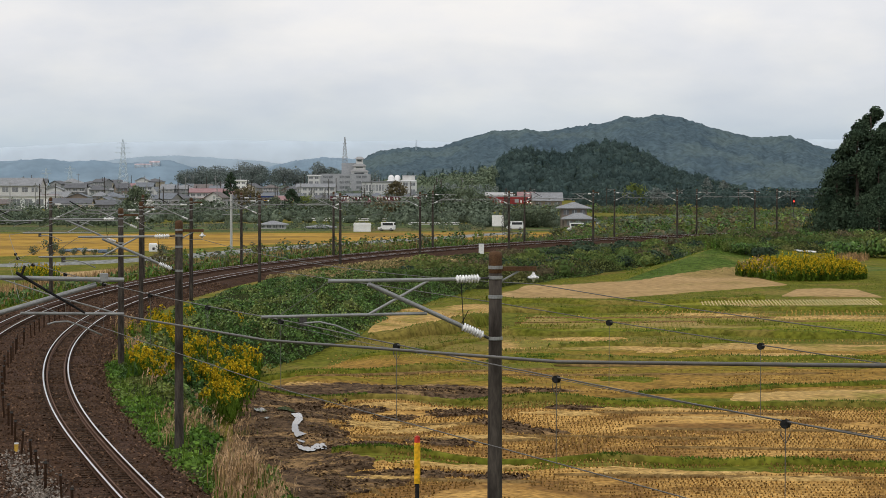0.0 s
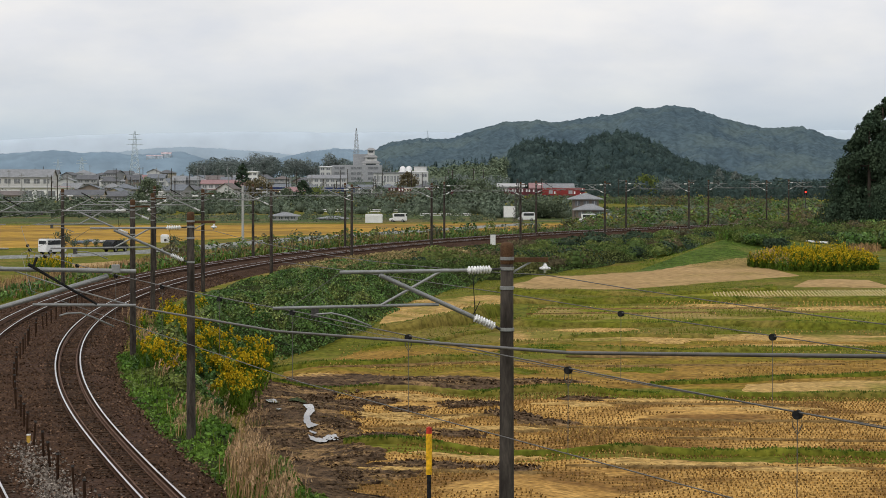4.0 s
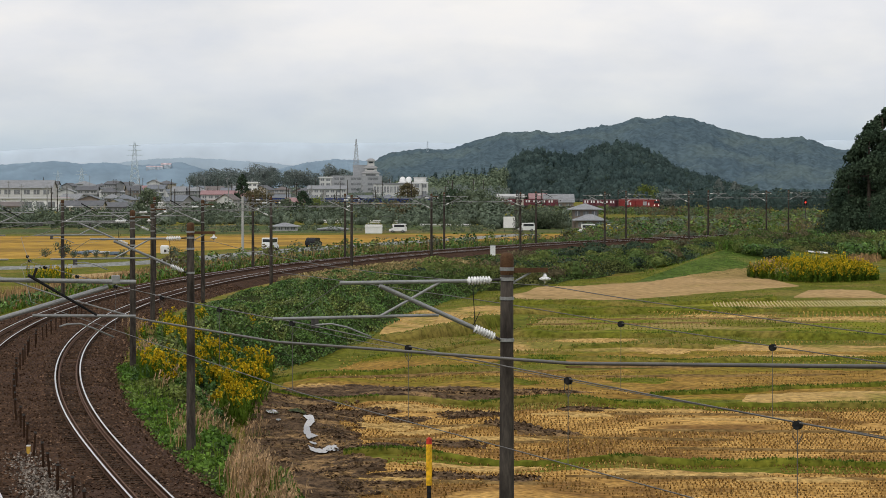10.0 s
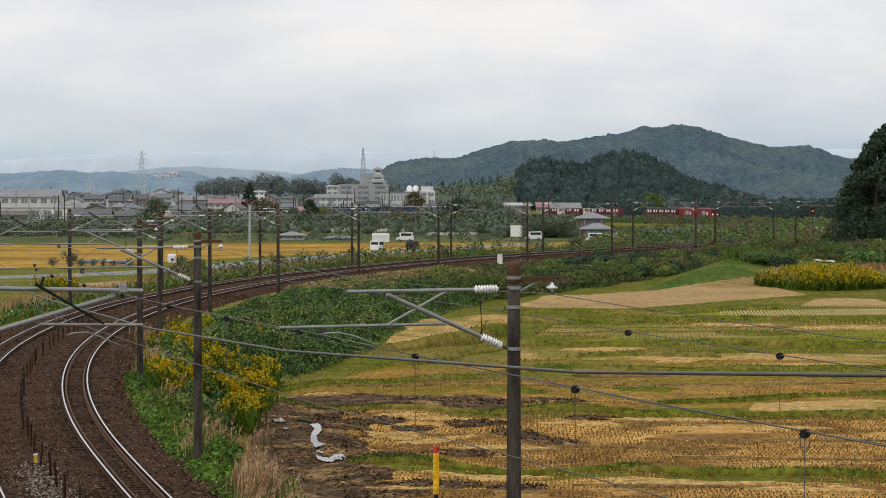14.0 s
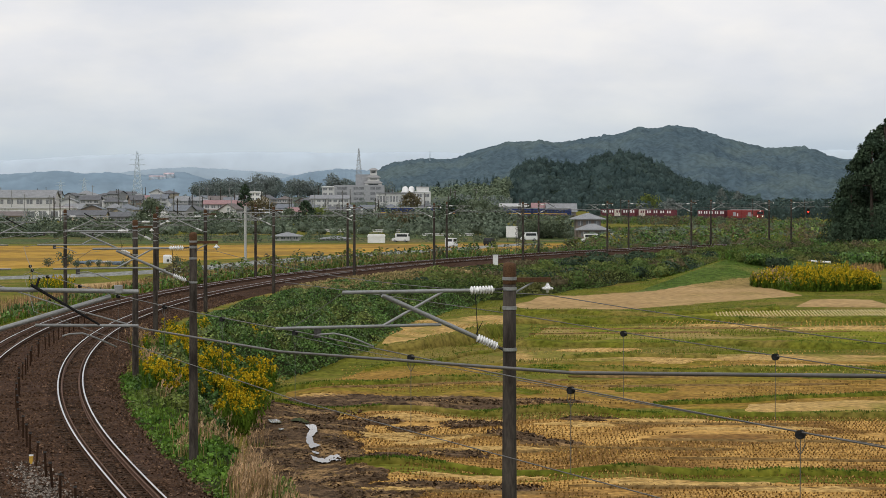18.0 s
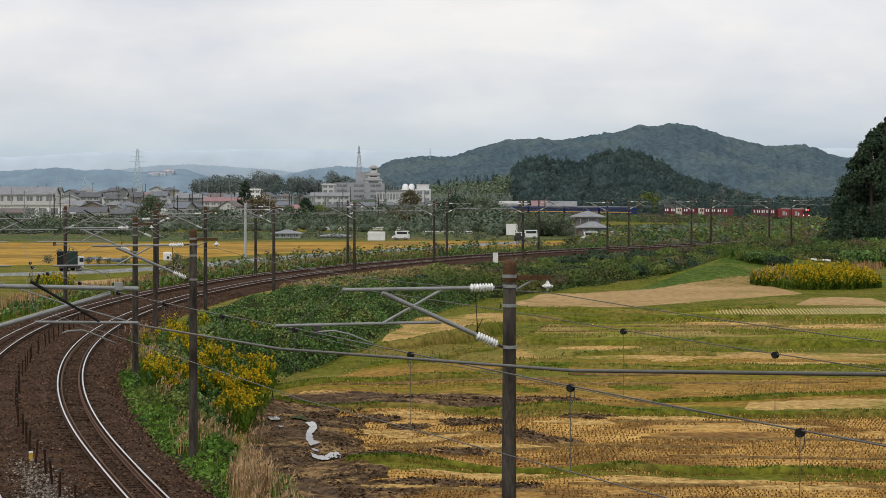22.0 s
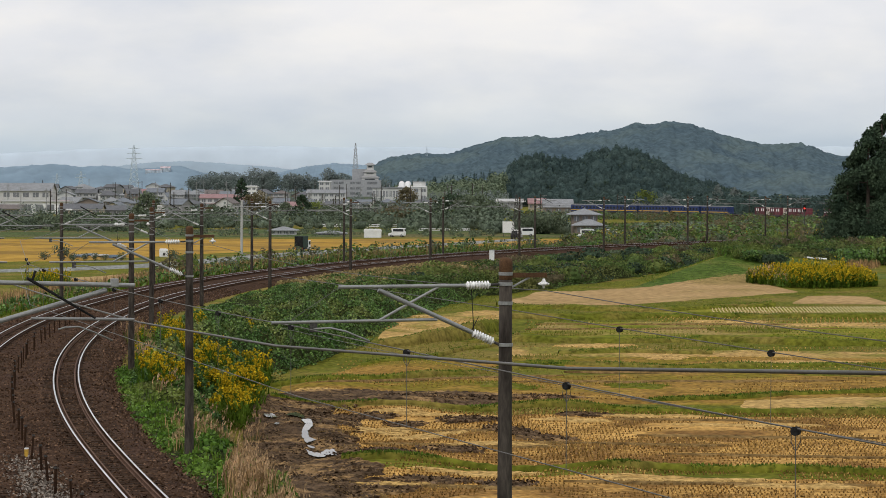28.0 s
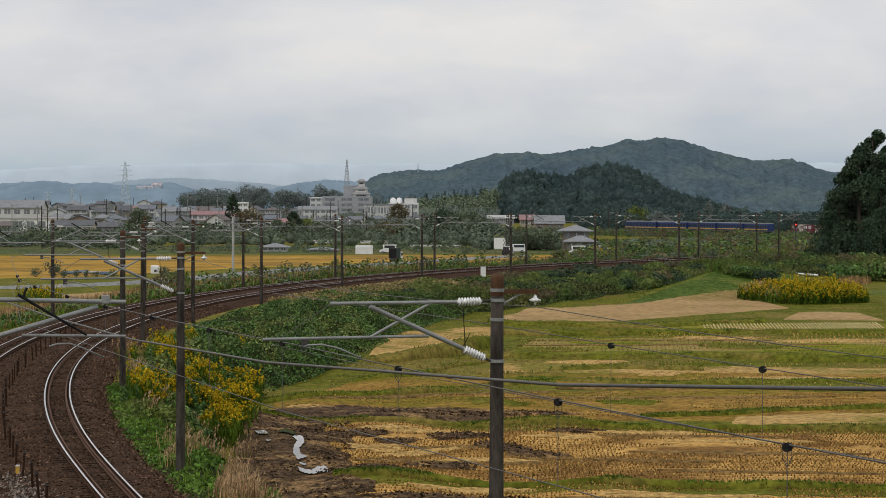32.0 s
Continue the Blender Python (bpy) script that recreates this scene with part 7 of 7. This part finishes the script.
tagged(cards("lineside_scrub", np.stack([xo, yo, zo + rng.uniform(0, 0.9, len(xo))], 1), rng.uniform(0.15, 0.4, len(xo)), LEAF, 0.1, 0.8), "dark green scrub along the outer side of the line", "weeds", kind="stuff")
xo, yo, zo = on_bank(9000, -60, 210, 9.0, 17.0)
tagged(cards("lineside_weeds", np.stack([xo, yo, zo], 1), rng.uniform(0.3, 0.8, len(xo)), BLADE, 0.75, 0.16), "rank green weeds along the outer side of the line", "weeds", kind="stuff")
xo, yo, zo = on_bank(9000, -10, 160, 10.0, 17.0)
tagged(cards("lineside_dry", np.stack([xo, yo, zo], 1), rng.uniform(0.6, 1.6, len(xo)), BLADE_DRY, 0.8, 0.08), "dry reeds along the outer side of the line", "weeds", kind="stuff")

xo, yo, zo = on_bank(17000, 56, 215, 10.0, 15.0)
clump = np.array([noise.noise((a * 0.25, b * 0.25, 3.0)) for a, b in zip(xo, yo)]) > 0.02
xo, yo, zo = xo[clump], yo[clump], zo[clump]
half = int(len(xo) * 0.45)
tagged(cards("tall_weeds", np.stack([xo, yo, zo], 1)[:half], rng.uniform(0.4, 1.5, half), WEED, 0.3, 0.12), "tall rank weeds between the line and the road", "weeds", kind="stuff")
tagged(cards("tall_dry_weeds", np.stack([xo, yo, zo], 1)[half:], rng.uniform(0.5, 1.7, len(xo) - half), BLADE_DRY, 0.4, 0.05), "tall tan reeds between the line and the road", "weeds", kind="stuff")

xo, yo, zo = on_bank(4200, 20, 190, 10.5, 15.0)
az = 784 + F * xo / yo
clump = np.array([noise.noise((a * 0.12, b * 0.08, 7.0)) for a, b in zip(xo, yo)])
ok = (az > 440) & (az < 900) & (clump > -0.05)
xo, yo, zo, clump = xo[ok], yo[ok], zo[ok], clump[ok]
for share, leaf, label in ((0, WEED, "bushy green weeds before the road"), (1, LEAF_DRY, "dry tan weeds before the road"), (2, KUDZU_DARK, "dark leafy weeds before the road"), (3, AUTUMN, "brown weeds before the road")):
    at = np.stack([xo, yo, zo - 0.1], 1)[share::4]
    w = rng.uniform(0.5, 1.1, len(at)) * (1 + 2.4 * np.clip(clump[share::4], 0, 0.6))
    crowns("road_weeds", at, w, leaf, label, 0.32, 34)

xo, yo, zo = on_bank(240, 62, 230, 10.2, 14.5)
for share, leaf in ((0, LEAF), (1, BROADLEAF), (2, LIGHTLEAF), (3, AUTUMN)):
    crowns("lineside_bushes", np.stack([xo, yo, zo - 0.1], 1)[share::4], rng.uniform(1.0, 2.6, 60), leaf, "low bushes between the line and the road", 0, 90)
# grass on the land between the paddies
xo, yo = rng.uniform(-14, 50, 130000), 100 + 175 * rng.random(130000) ** 1.2
_, off = along(xo, yo)
free = (off < foot_at(_)) & (xo / yo < 0.2)
for f, b in PADDIES[:13]:
    lo, hi = np.interp(xo, f[:, 0], f[:, 1], left=1e6, right=1e6), np.interp(xo, b[:, 0], b[:, 1])
    free &= ~((yo > lo + 0.2) & (yo < hi - 0.2))
xo, yo = xo[free], yo[free]
tagged(cards("field_grass", np.stack([xo, yo, height(xo, yo) + 0.02], 1), rng.uniform(0.04, 0.13, len(xo)), MEADOW, 0.4, 0.5), "short green grass between the paddies", "grass", kind="stuff")

# thicket between the line and the far bank
n = 640
az, d = rng.uniform(1060, 1500, n), rng.uniform(430, 740, n)
x, y = (az - 784) * d / F, d
g = height(x, y)
room = EYE[2] - np.interp(az, [1060, 1200, 1300, 1400, 1500], [64, 58, 52, 48, 46]) * d / F - g
_, off = along(x, y)
ok = (room > 0.6) & (np.abs(off - 2) > 9)
for leaf, share, label in ((BROADLEAF, 0, "dark green thicket beyond the line"), (LEAF, 1, "green thicket beyond the line"), (AUTUMN, 2, "brown thicket beyond the line"), (LIGHTLEAF, 3, "yellow green weeds beyond the line")):
    pick = ok & (np.arange(n) % 4 == share)
    w = np.clip(room[pick], 0.8, 4.5) * rng.uniform(0.6, 0.9, pick.sum())
    crowns("thicket", np.stack([x[pick], y[pick], g[pick] - 0.2], 1), w * 0.8, leaf, label, 0, 40)
m = 1300
az, d = rng.uniform(1040, 1510, m), rng.uniform(405, 720, m)
x, y = (az - 784) * d / F, d
g = height(x, y)
room = EYE[2] - np.interp(az, [1040, 1200, 1300, 1400, 1500], [66, 60, 55, 51, 48]) * d / F - g
_, off = along(x, y)
ok = (room > 0.4) & (np.abs(off - 2) > 9)
kind = np.array([noise.noise((a * 0.02, b * 0.012, 31.0)) for a, b in zip(az, d)]) + rng.normal(0, 0.12, m)
for leaf, lo, hi, label in ((DUSK, -9, -0.16, "dark scrub beyond the line"), (KUDZU_DARK, -0.16, 0.16, "dense green scrub beyond the line"), (AUTUMN, 0.16, 9, "brown scrub beyond the line")):
    pick = ok & (kind > lo) & (kind < hi)
    w = np.minimum(rng.uniform(0.8, 2.4, pick.sum()), room[pick] * 1.2)
    at = np.stack([x[pick], y[pick], g[pick] - 0.1], 1)
    cover = tagged(lumps("scrub", at, w * 1.5, w * 0.8, leaf, rough=0.36), label, "bushes", kind="stuff")
    crowns("twigs", at, w * 0.9, leaf, "", 0, 36, cover)
xo, yo = rng.uniform(-10, 130, 15000), rng.uniform(330, 760, 15000)
_, off = along(xo, yo)
ok = (off > 11) & (yo > 380) & (xo / yo > 0.06)
tagged(cards("rough_grass", np.stack([xo, yo, height(xo, yo)], 1)[ok], rng.uniform(0.3, 0.6, ok.sum()), KUDZU_DARK, 0.5, 0.6), "rough grass and weeds beyond the line", "weeds", kind="stuff")

# bushes over the far bank, towards the cedars
bush_kinds = [(BROADLEAF, "dark green bush on the bank"), (LEAF, "green bush on the bank"), (AUTUMN, "bush with brown autumn leaves on the bank"), (LIGHTLEAF, "yellow green bush on the bank")]
for i in range(150):
    inner = rng.random() < 0.5
    s = rng.uniform(120, 300) if inner else rng.uniform(185, 310)
    o = rng.uniform(-26, -10) if inner else (rng.uniform(9, 15) if s < 245 else rng.uniform(9, 45))
    p = arc(s, o)
    leaf, label = bush_kinds[int(rng.choice([0, 1, 1, 2, 3]))]
    bush("bush", p.x, p.y, float(height(p.x, p.y)), rng.uniform(1.2, 2.6) * ((0.6 if s < 215 else 1) if inner else 0.6 if s < 245 else 1.4), rng.uniform(2.5, 5.5), leaf, label, 420, "bushes along the line")
for i in range(70):
    u = rng.uniform(-220, 120)
    p, th = on_line(u)
    o = rng.uniform(-26, -7)
    xx, yy = p.x + math.cos(th) * o, p.y + math.sin(th) * o
    leaf, label = bush_kinds[int(rng.choice([0, 1, 2, 3, 1]))]
    bush("bush", xx, yy, float(height(xx, yy)) - 0.2, rng.uniform(1.5, 3.0), rng.uniform(4, 9), leaf, label.replace("the bank", "the far embankment"), 300, "bushes of the far bank")

for az, level, tall, wide in ((78, 470, 1.3, 1.8), (110, 470, 2.4, 2.6), (128, 471, 1.2, 1.6), (150, 470, 1.1, 1.3), (168, 470, 1.2, 1.2), (186, 470, 1.0, 1.3), (215, 470, 1.3, 1.6), (305, 470, 1.8, 2.2), (318, 476, 1.5, 2.4)):
    p = pixel_ground(az, level)
    bush("garden_bush", p.x, p.y, p.z, tall, wide, BROADLEAF, "clipped dark garden bush beside the rice", 300, "garden bushes by the rice")
x, y = patch(110, 55, 125, 506, 520)
plume_plants("goldenrod", 0, x, y, 1.5, "yellow goldenrod beside the road")
x, y = patch(60, 318, 350, 480, 492)
plume_plants("goldenrod", 0, x, y, 1.6, "yellow green weeds by the masts", LIGHTLEAF, WEED)

# rows of cut rice stubble, tuft by tuft
def tufts(name, az0, az1, l0, l1, row, gap, size, material, label, thin=-0.3, blades=5):
    """Hills of cut straw, staggered from row to row, each a few stiff stalks."""
    a, b, c, d = pixel_ground(az0, l0), pixel_ground(az1, l0), pixel_ground(az0, l1), pixel_ground(az1, l1)
    pts = []
    for i, yy in enumerate(np.arange(c.y, a.y, row)):
        k = (yy - a.y) / (c.y - a.y)
        x0, x1 = a.x + (c.x - a.x) * k, b.x + (d.x - b.x) * k
        xs = np.arange(x0, x1, gap) + gap * 0.37 * i % gap
        keep = np.array([noise.noise((v * 0.12, yy * 0.16, 5.0)) + 0.5 * noise.noise((v * 0.5, yy * 0.5, 9.0)) > thin for v in xs], bool)
        xs = xs[keep]
        pts.append(np.stack([xs, np.full(len(xs), yy)], 1))
    p = np.concatenate(pts)
    p = p + rng.normal(0, 0.025, p.shape)
    p = np.repeat(p, blades, 0) + rng.normal(0, 0.035, (len(p) * blades, 2)) * size / 0.15
    ob = cards(name, np.column_stack([p, height(p[:, 0], p[:, 1]) + 0.05]), rng.uniform(0.5, 1.1, len(p)) * size * 0.8, material, 0.6, 0.75, None, 0.6)
    return tagged(ob, label, "stubble", kind="stuff")


STRAW_LABEL = "rows of cut straw stubble"
DARK_LABEL = "rows of dark cut rice stalks"
tufts("stubble_rows", 600, 1620, 836, 950, 0.72, 0.18, 0.1, STRAW_DARK, DARK_LABEL, -0.45, 4)
tufts("stubble_rows", 590, 1620, 738, 834, 0.85, 0.18, 0.11, STRAW_DARK, DARK_LABEL, -0.45, 4)
tufts("loose_straw", 610, 1620, 836, 950, 0.8, 0.26, 0.1, STRAW, STRAW_LABEL, -0.1, 4)
tufts("loose_straw", 590, 1620, 740, 834, 0.9, 0.28, 0.11, STRAW, STRAW_LABEL, -0.1, 4)
tufts("stubble_rows", 540, 1620, 672, 716, 1.7, 0.27, 0.1, STRAW_DARK, DARK_LABEL, -0.1, 4)
tufts("stubble_rows", 560, 1620, 676, 716, 1.6, 0.3, 0.1, STRAW, STRAW_LABEL, 0.05, 3)
tufts("stubble_rows", 600, 1620, 646, 668, 1.9, 0.34, 0.11, STRAW, STRAW_LABEL, 0.0, 3)
tufts("stubble_rows", 900, 1620, 618, 642, 2.2, 0.34, 0.13, STRAW, STRAW_LABEL, -0.1, 4)
tufts("stubble_rows", 930, 1620, 575, 604, 2.8, 0.4, 0.13, STRAW, STRAW_LABEL, 0.1, 3)
tufts("regrown_tufts", 930, 1620, 574, 604, 2.6, 0.34, 0.14, MEADOW, "rows of green regrown rice", -0.2, 4)
tufts("stubble_rows", 1130, 1620, 568, 576, 2.0, 0.4, 0.16, STRAW, STRAW_LABEL, -0.2, 4)
tufts("stubble_rows", 670, 880, 562, 602, 1.6, 0.36, 0.12, STRAW, STRAW_LABEL, 0.0, 4)
# rows of straw that run slantwise away from the bridge
vs, fs = [], []
for i in range(52):
    a, b = pixel_ground(1266 + i * 6.2, 559 - i * 0.03), pixel_ground(1261 + i * 6.0, 550.5 - i * 0.08)
    m = 7
    for j in range(m):
        q = a.lerp(b, j / (m - 1)) + Vector((rng.normal(0, 0.02), 0, 0))
        g = float(height(q.x, q.y)) + 0.04
        w = 0.075 * rng.uniform(0.6, 1.3)
        vs += [(q.x - w, q.y, g), (q.x, q.y, g + 0.14 * rng.uniform(0.5, 1)), (q.x + w, q.y, g)]
    o = len(vs) - 3 * m
    fs += [(o + 3 * j + e, o + 3 * j + e + 1, o + 3 * j + e + 4, o + 3 * j + e + 3) for j in range(m - 1) for e in (0, 1)]
tagged(put("straw_rows", vs, fs, mat("pale_straw", (0.5, 0.4, 0.2), (0.65, 0.53, 0.3), 1.2, 0.9, dull=True)), "pale cut straw laid in slanting rows", "straw", kind="stuff")

# yellow weeds and dry grass in the thicket beyond the line
for n, a0, a1, d0, d1, flower, label in ((130, 1170, 1460, 440, 520, GOLDENROD, "yellow goldenrod in the thicket"), (160, 1380, 1490, 430, 500, BLADE_DRY, "tan dry grass in the thicket"), (120, 1060, 1140, 430, 500, GOLDENROD, "yellow weeds by the sheds")):
    az, d = rng.uniform(a0, a1, n), rng.uniform(d0, d1, n)
    x, y = (az - 784) * d / F, d
    _, off = along(x, y)
    ok = off > 9.5
    plume_plants("yellow_weeds", 0, x[ok], y[ok], 2.2, label, flower, WEED, 0.4, 16, 16)

# paler gravel between the tracks near the bridge
n = 9000
s, o = rng.uniform(-128, -92, n), rng.normal(2.75, 0.42, n)
ok = rng.random(n) < np.interp(s, [-128, -108, -92], [1, 1, 0.1])
s, o = s[ok], o[ok]
a = math.pi - s / R1
tagged(cards("pale_stones", np.stack([CURVE[0] + (R1 + o) * np.cos(a), CURVE[1] + (R1 + o) * np.sin(a), np.full(len(s), -0.2)], 1), rng.uniform(0.05, 0.13, len(s)), mat("pale_stone", (0.16, 0.135, 0.11), (0.3, 0.26, 0.22), 3.0, island=0.5, dull=True), 0.0, 0.9), "pale gravel between the two tracks", "stones", kind="stuff")

# loose stones on the ballast
n = 60000
s, o = rng.uniform(-125, 40, n), rng.uniform(-2.9, 8.4, n)
ok = (np.abs(np.abs(o) - 0.565) > 0.09) & (np.abs(np.abs(o - TRACK_GAP) - 0.565) > 0.09)
s, o = s[ok], o[ok]
a = math.pi - s / R1
zb = np.interp(o, [-3.6, -2.7, -1.6, 0.9, 2.3, 3.8, 7.2, 8.6], [-0.62, -0.5, -0.2, -0.2, -0.24, -0.2, -0.22, -0.62]) + 0.01
tagged(cards("ballast_stones", np.stack([CURVE[0] + (R1 + o) * np.cos(a), CURVE[1] + (R1 + o) * np.sin(a), zb], 1), rng.uniform(0.05, 0.13, len(s)), STONE, 0.0, 0.9), "loose brown ballast stones", "stones", kind="stuff")

# ---------------------------------------------------------------- small lineside things
for i in range(34):
    s = -112 + i * 3.1
    p = arc(s, 2.35 + rng.normal(0, 0.05))
    ob = empty("marker_stake", pose(p.x, p.y, -0.24, rng.normal(0, 2), rng.normal(0, 2), rng.uniform(0, 90)), "rusty steel stake between the tracks", "stake", "stakes between the tracks")
    part("stake", boxm(-0.03, 0.03, -0.03, 0.03, -0.2, 0.85, bevel=0.006), STAKE, ob)
    part("cap", boxm(-0.04, 0.04, -0.04, 0.04, 0.78, 0.84), STEEL_DARK, ob)
p = arc(-92.5, 2.5)
ybox = empty("trackside_box", pose(p.x, p.y, -0.24), "small yellow trackside marker box", "marker")
part("box", boxm(-0.06, 0.06, -0.06, 0.06, 0.0, 0.26, bevel=0.01), CREAM_BAND, ybox)
part("lid", boxm(-0.065, 0.065, -0.065, 0.065, 0.26, 0.3), WHITE, ybox)
p = arc(141, -3.9)
cab = empty("lineside_cabinet", pose(p.x, p.y, -0.6, 0, 0, 10), "white lineside cabinet on the bank", "cabinet")
part("body", boxm(-0.3, 0.3, -0.2, 0.2, 0.0, 1.3, bevel=0.02), WHITE, cab)
part("lid", boxm(-0.34, 0.34, -0.24, 0.24, 1.3, 1.36), STEEL, cab)

# the yellow pole that is taken away
test_pole = empty("test_pole", Matrix(), "black pole with a yellow upper part and a red tip", "pole")
part("shaft", rodm((0, 0, 0), (0, 0, 5.0), 0.028, n=12), RUBBER, test_pole, "black shaft")
part("sleeve", rodm((0, 0, 5.0), (0, 0, 5.56), 0.043, n=14), YELLOW, test_pole, "yellow sleeve")
part("tip", rod(rodm((0, 0, 5.56), (0, 0, 5.64), 0.04, n=14), (0, 0, 5.64), (0, 0, 5.655), 0.03, 0.012, 12), RED, test_pole, "red tip")

# a small flying insect that darts past
insect = empty("insect", Matrix(), "tiny grey flying insect darting past", "insect")
vs, fs = lathe([(0.0003, -0.009), (0.0009, -0.007), (0.0012, -0.002), (0.0011, 0.004), (0.0007, 0.008), (0.0003, 0.0095)], 8)
FLY = mat("pale_grey_insect", (0.7, 0.7, 0.72), (0.8, 0.8, 0.82), 50.0, 0.8, leafy=0.8)
put("body", [(v[2], v[0], v[1]) for v in vs], fs, FLY, insect, "", True)
for sy in (-1, 1):
    part("wing", boxm(-0.004, 0.002, min(0, sy * 0.004), max(0, sy * 0.004), 0.0008, 0.001), FLY, insect)

# ---------------------------------------------------------------- sleepers, last
bm = boxm(-1.0, 1.0, -0.11, 0.11, -0.17, -0.05)
sleeper_mesh = bpy.data.meshes.new("sleeper")
bm.to_mesh(sleeper_mesh)
bm.free()
sleeper_mesh.materials.append(SLEEPER)
for number, off, s0, s1 in ((1, 0.0, -150, 24), (2, TRACK_GAP, -110, 60)):
    track = bpy.data.objects["track_%d" % number]
    for i in range(int((s1 - s0) / 0.6)):
        s = s0 + i * 0.6
        ob = new("sleeper", sleeper_mesh)
        ob.parent = track
        p, q = arc(s, off + view_shift(s)), arc(s, off + 1 + view_shift(s))
        ob.matrix_basis = Matrix.Translation((p.x, p.y, -0.14)) @ pose(0, 0, 0, 0, 0, math.degrees(math.atan2(q.y - p.y, q.x - p.x)) + rng.normal(0, 0.4))


# ---------------------------------------------------------------- what moves
def glide(rows, t):
    return float(np.interp(t, [r[0] for r in rows], [r[1] for r in rows]))


def smooth_glide(rows, t):
    return sum(glide(rows, min(max(t + d, 0), 32)) for d in (-2, -1, 0, 1, 2)) / 5


def vehicle(ob, rows, lane):
    """rows: seconds and pixel column in the view, matched along the road."""
    qs = np.linspace(0.001, 0.985, 400)
    ways = []
    for q in qs:
        p, d = road_at(q), (road_at(q + 0.01) - road_at(q)).normalized()
        ways.append(784 + F * (p.x + d.y * lane) / (p.y - d.x * lane))
    ways = np.maximum.accumulate(ways)
    keys = []
    for i in range(0, 65):
        t = i * 0.5
        q = float(np.interp(glide(rows, t), ways, qs))
        p = road_at(q)
        d = (road_at(q + 0.01) - p).normalized()
        side = Vector((d.y, -d.x, 0))
        w = p + side * lane
        keys.append((t, Matrix.Translation((w.x, w.y, road_z(p) + 0.01)) @ pose(0, 0, 0, 0, 0, math.degrees(math.atan2(d.y, d.x)) - 90)))
    walk(ob, keys)


def motions():
    for ob, back in consist:
        walk(ob, [(t, train_pose(smooth_glide(FRONT, t) - back)) for t in range(33)])
    vehicle(black_car, [(0, -800), (1.5, 11), (2, 51), (3, 132), (6, 344), (7, 400), (8, 455), (9, 505), (11, 602), (12, 644), (13, 681), (14, 717), (17, 826), (19, 895), (20, 925), (32, 925)], -1.4)
    vehicle(white_van, [(0, -800), (1.5, -233), (3, 11), (6, 249), (7, 315), (8, 377), (9, 427), (10, 477), (11, 529), (12, 572), (13, 610), (14, 655), (17, 759), (18, 793), (21, 890), (22, 915), (32, 915)], -1.4)
    vehicle(box_truck, [(0, -800), (18, -800), (20, -113), (21, 42), (23, 195), (25, 344), (28, 536), (29, 585), (30, 633), (31, 673), (32, 716)], -1.4)
    walk(insect, [(0, pose(-1.4, 3.0, 10.2, 0, 26)), (0.9, pose(-1.4, 3.0, 10.2, 0, 26)), (1.0, pose(0.417, 3.004, 8.985, 0, 26)), (1.1, pose(1.8, 3.0, 8.3, 0, 26)), (32, pose(1.8, 3.0, 8.3, 0, 26))])
    base = Vector(pixel_point(758 - 784, 0, 33.0))
    x, y = base.x, base.y
    z = EYE[2] - (789 - 336) * 33.0 / F - 5.655

    def carried(dx, dz, lean):
        """The pole with its tip moved by dx and dz, leaning westwards."""
        return pose(x + dx + 5.655 * math.sin(radians(lean)), y, z + dz + 5.655 * (1 - math.cos(radians(lean))), 0, -lean)

    walk(test_pole, [(0, pose(x, y, z)), (15.8, pose(x, y, z)), (16.2, carried(-0.16, -0.02, 1)), (16.5, carried(-0.42, -0.146, 3)), (16.8, carried(-0.69, -0.36, 5)), (17.0, carried(-0.9, -0.59, 7)),
                     (17.3, carried(-1.2, -1.1, 9)), (17.7, carried(-1.4, -2.0, 20)), (18.3, carried(-1.6, -3.6, 50)), (18.9, carried(-1.8, -5.4, 85)), (32, carried(-1.8, -5.4, 85))])


motions()
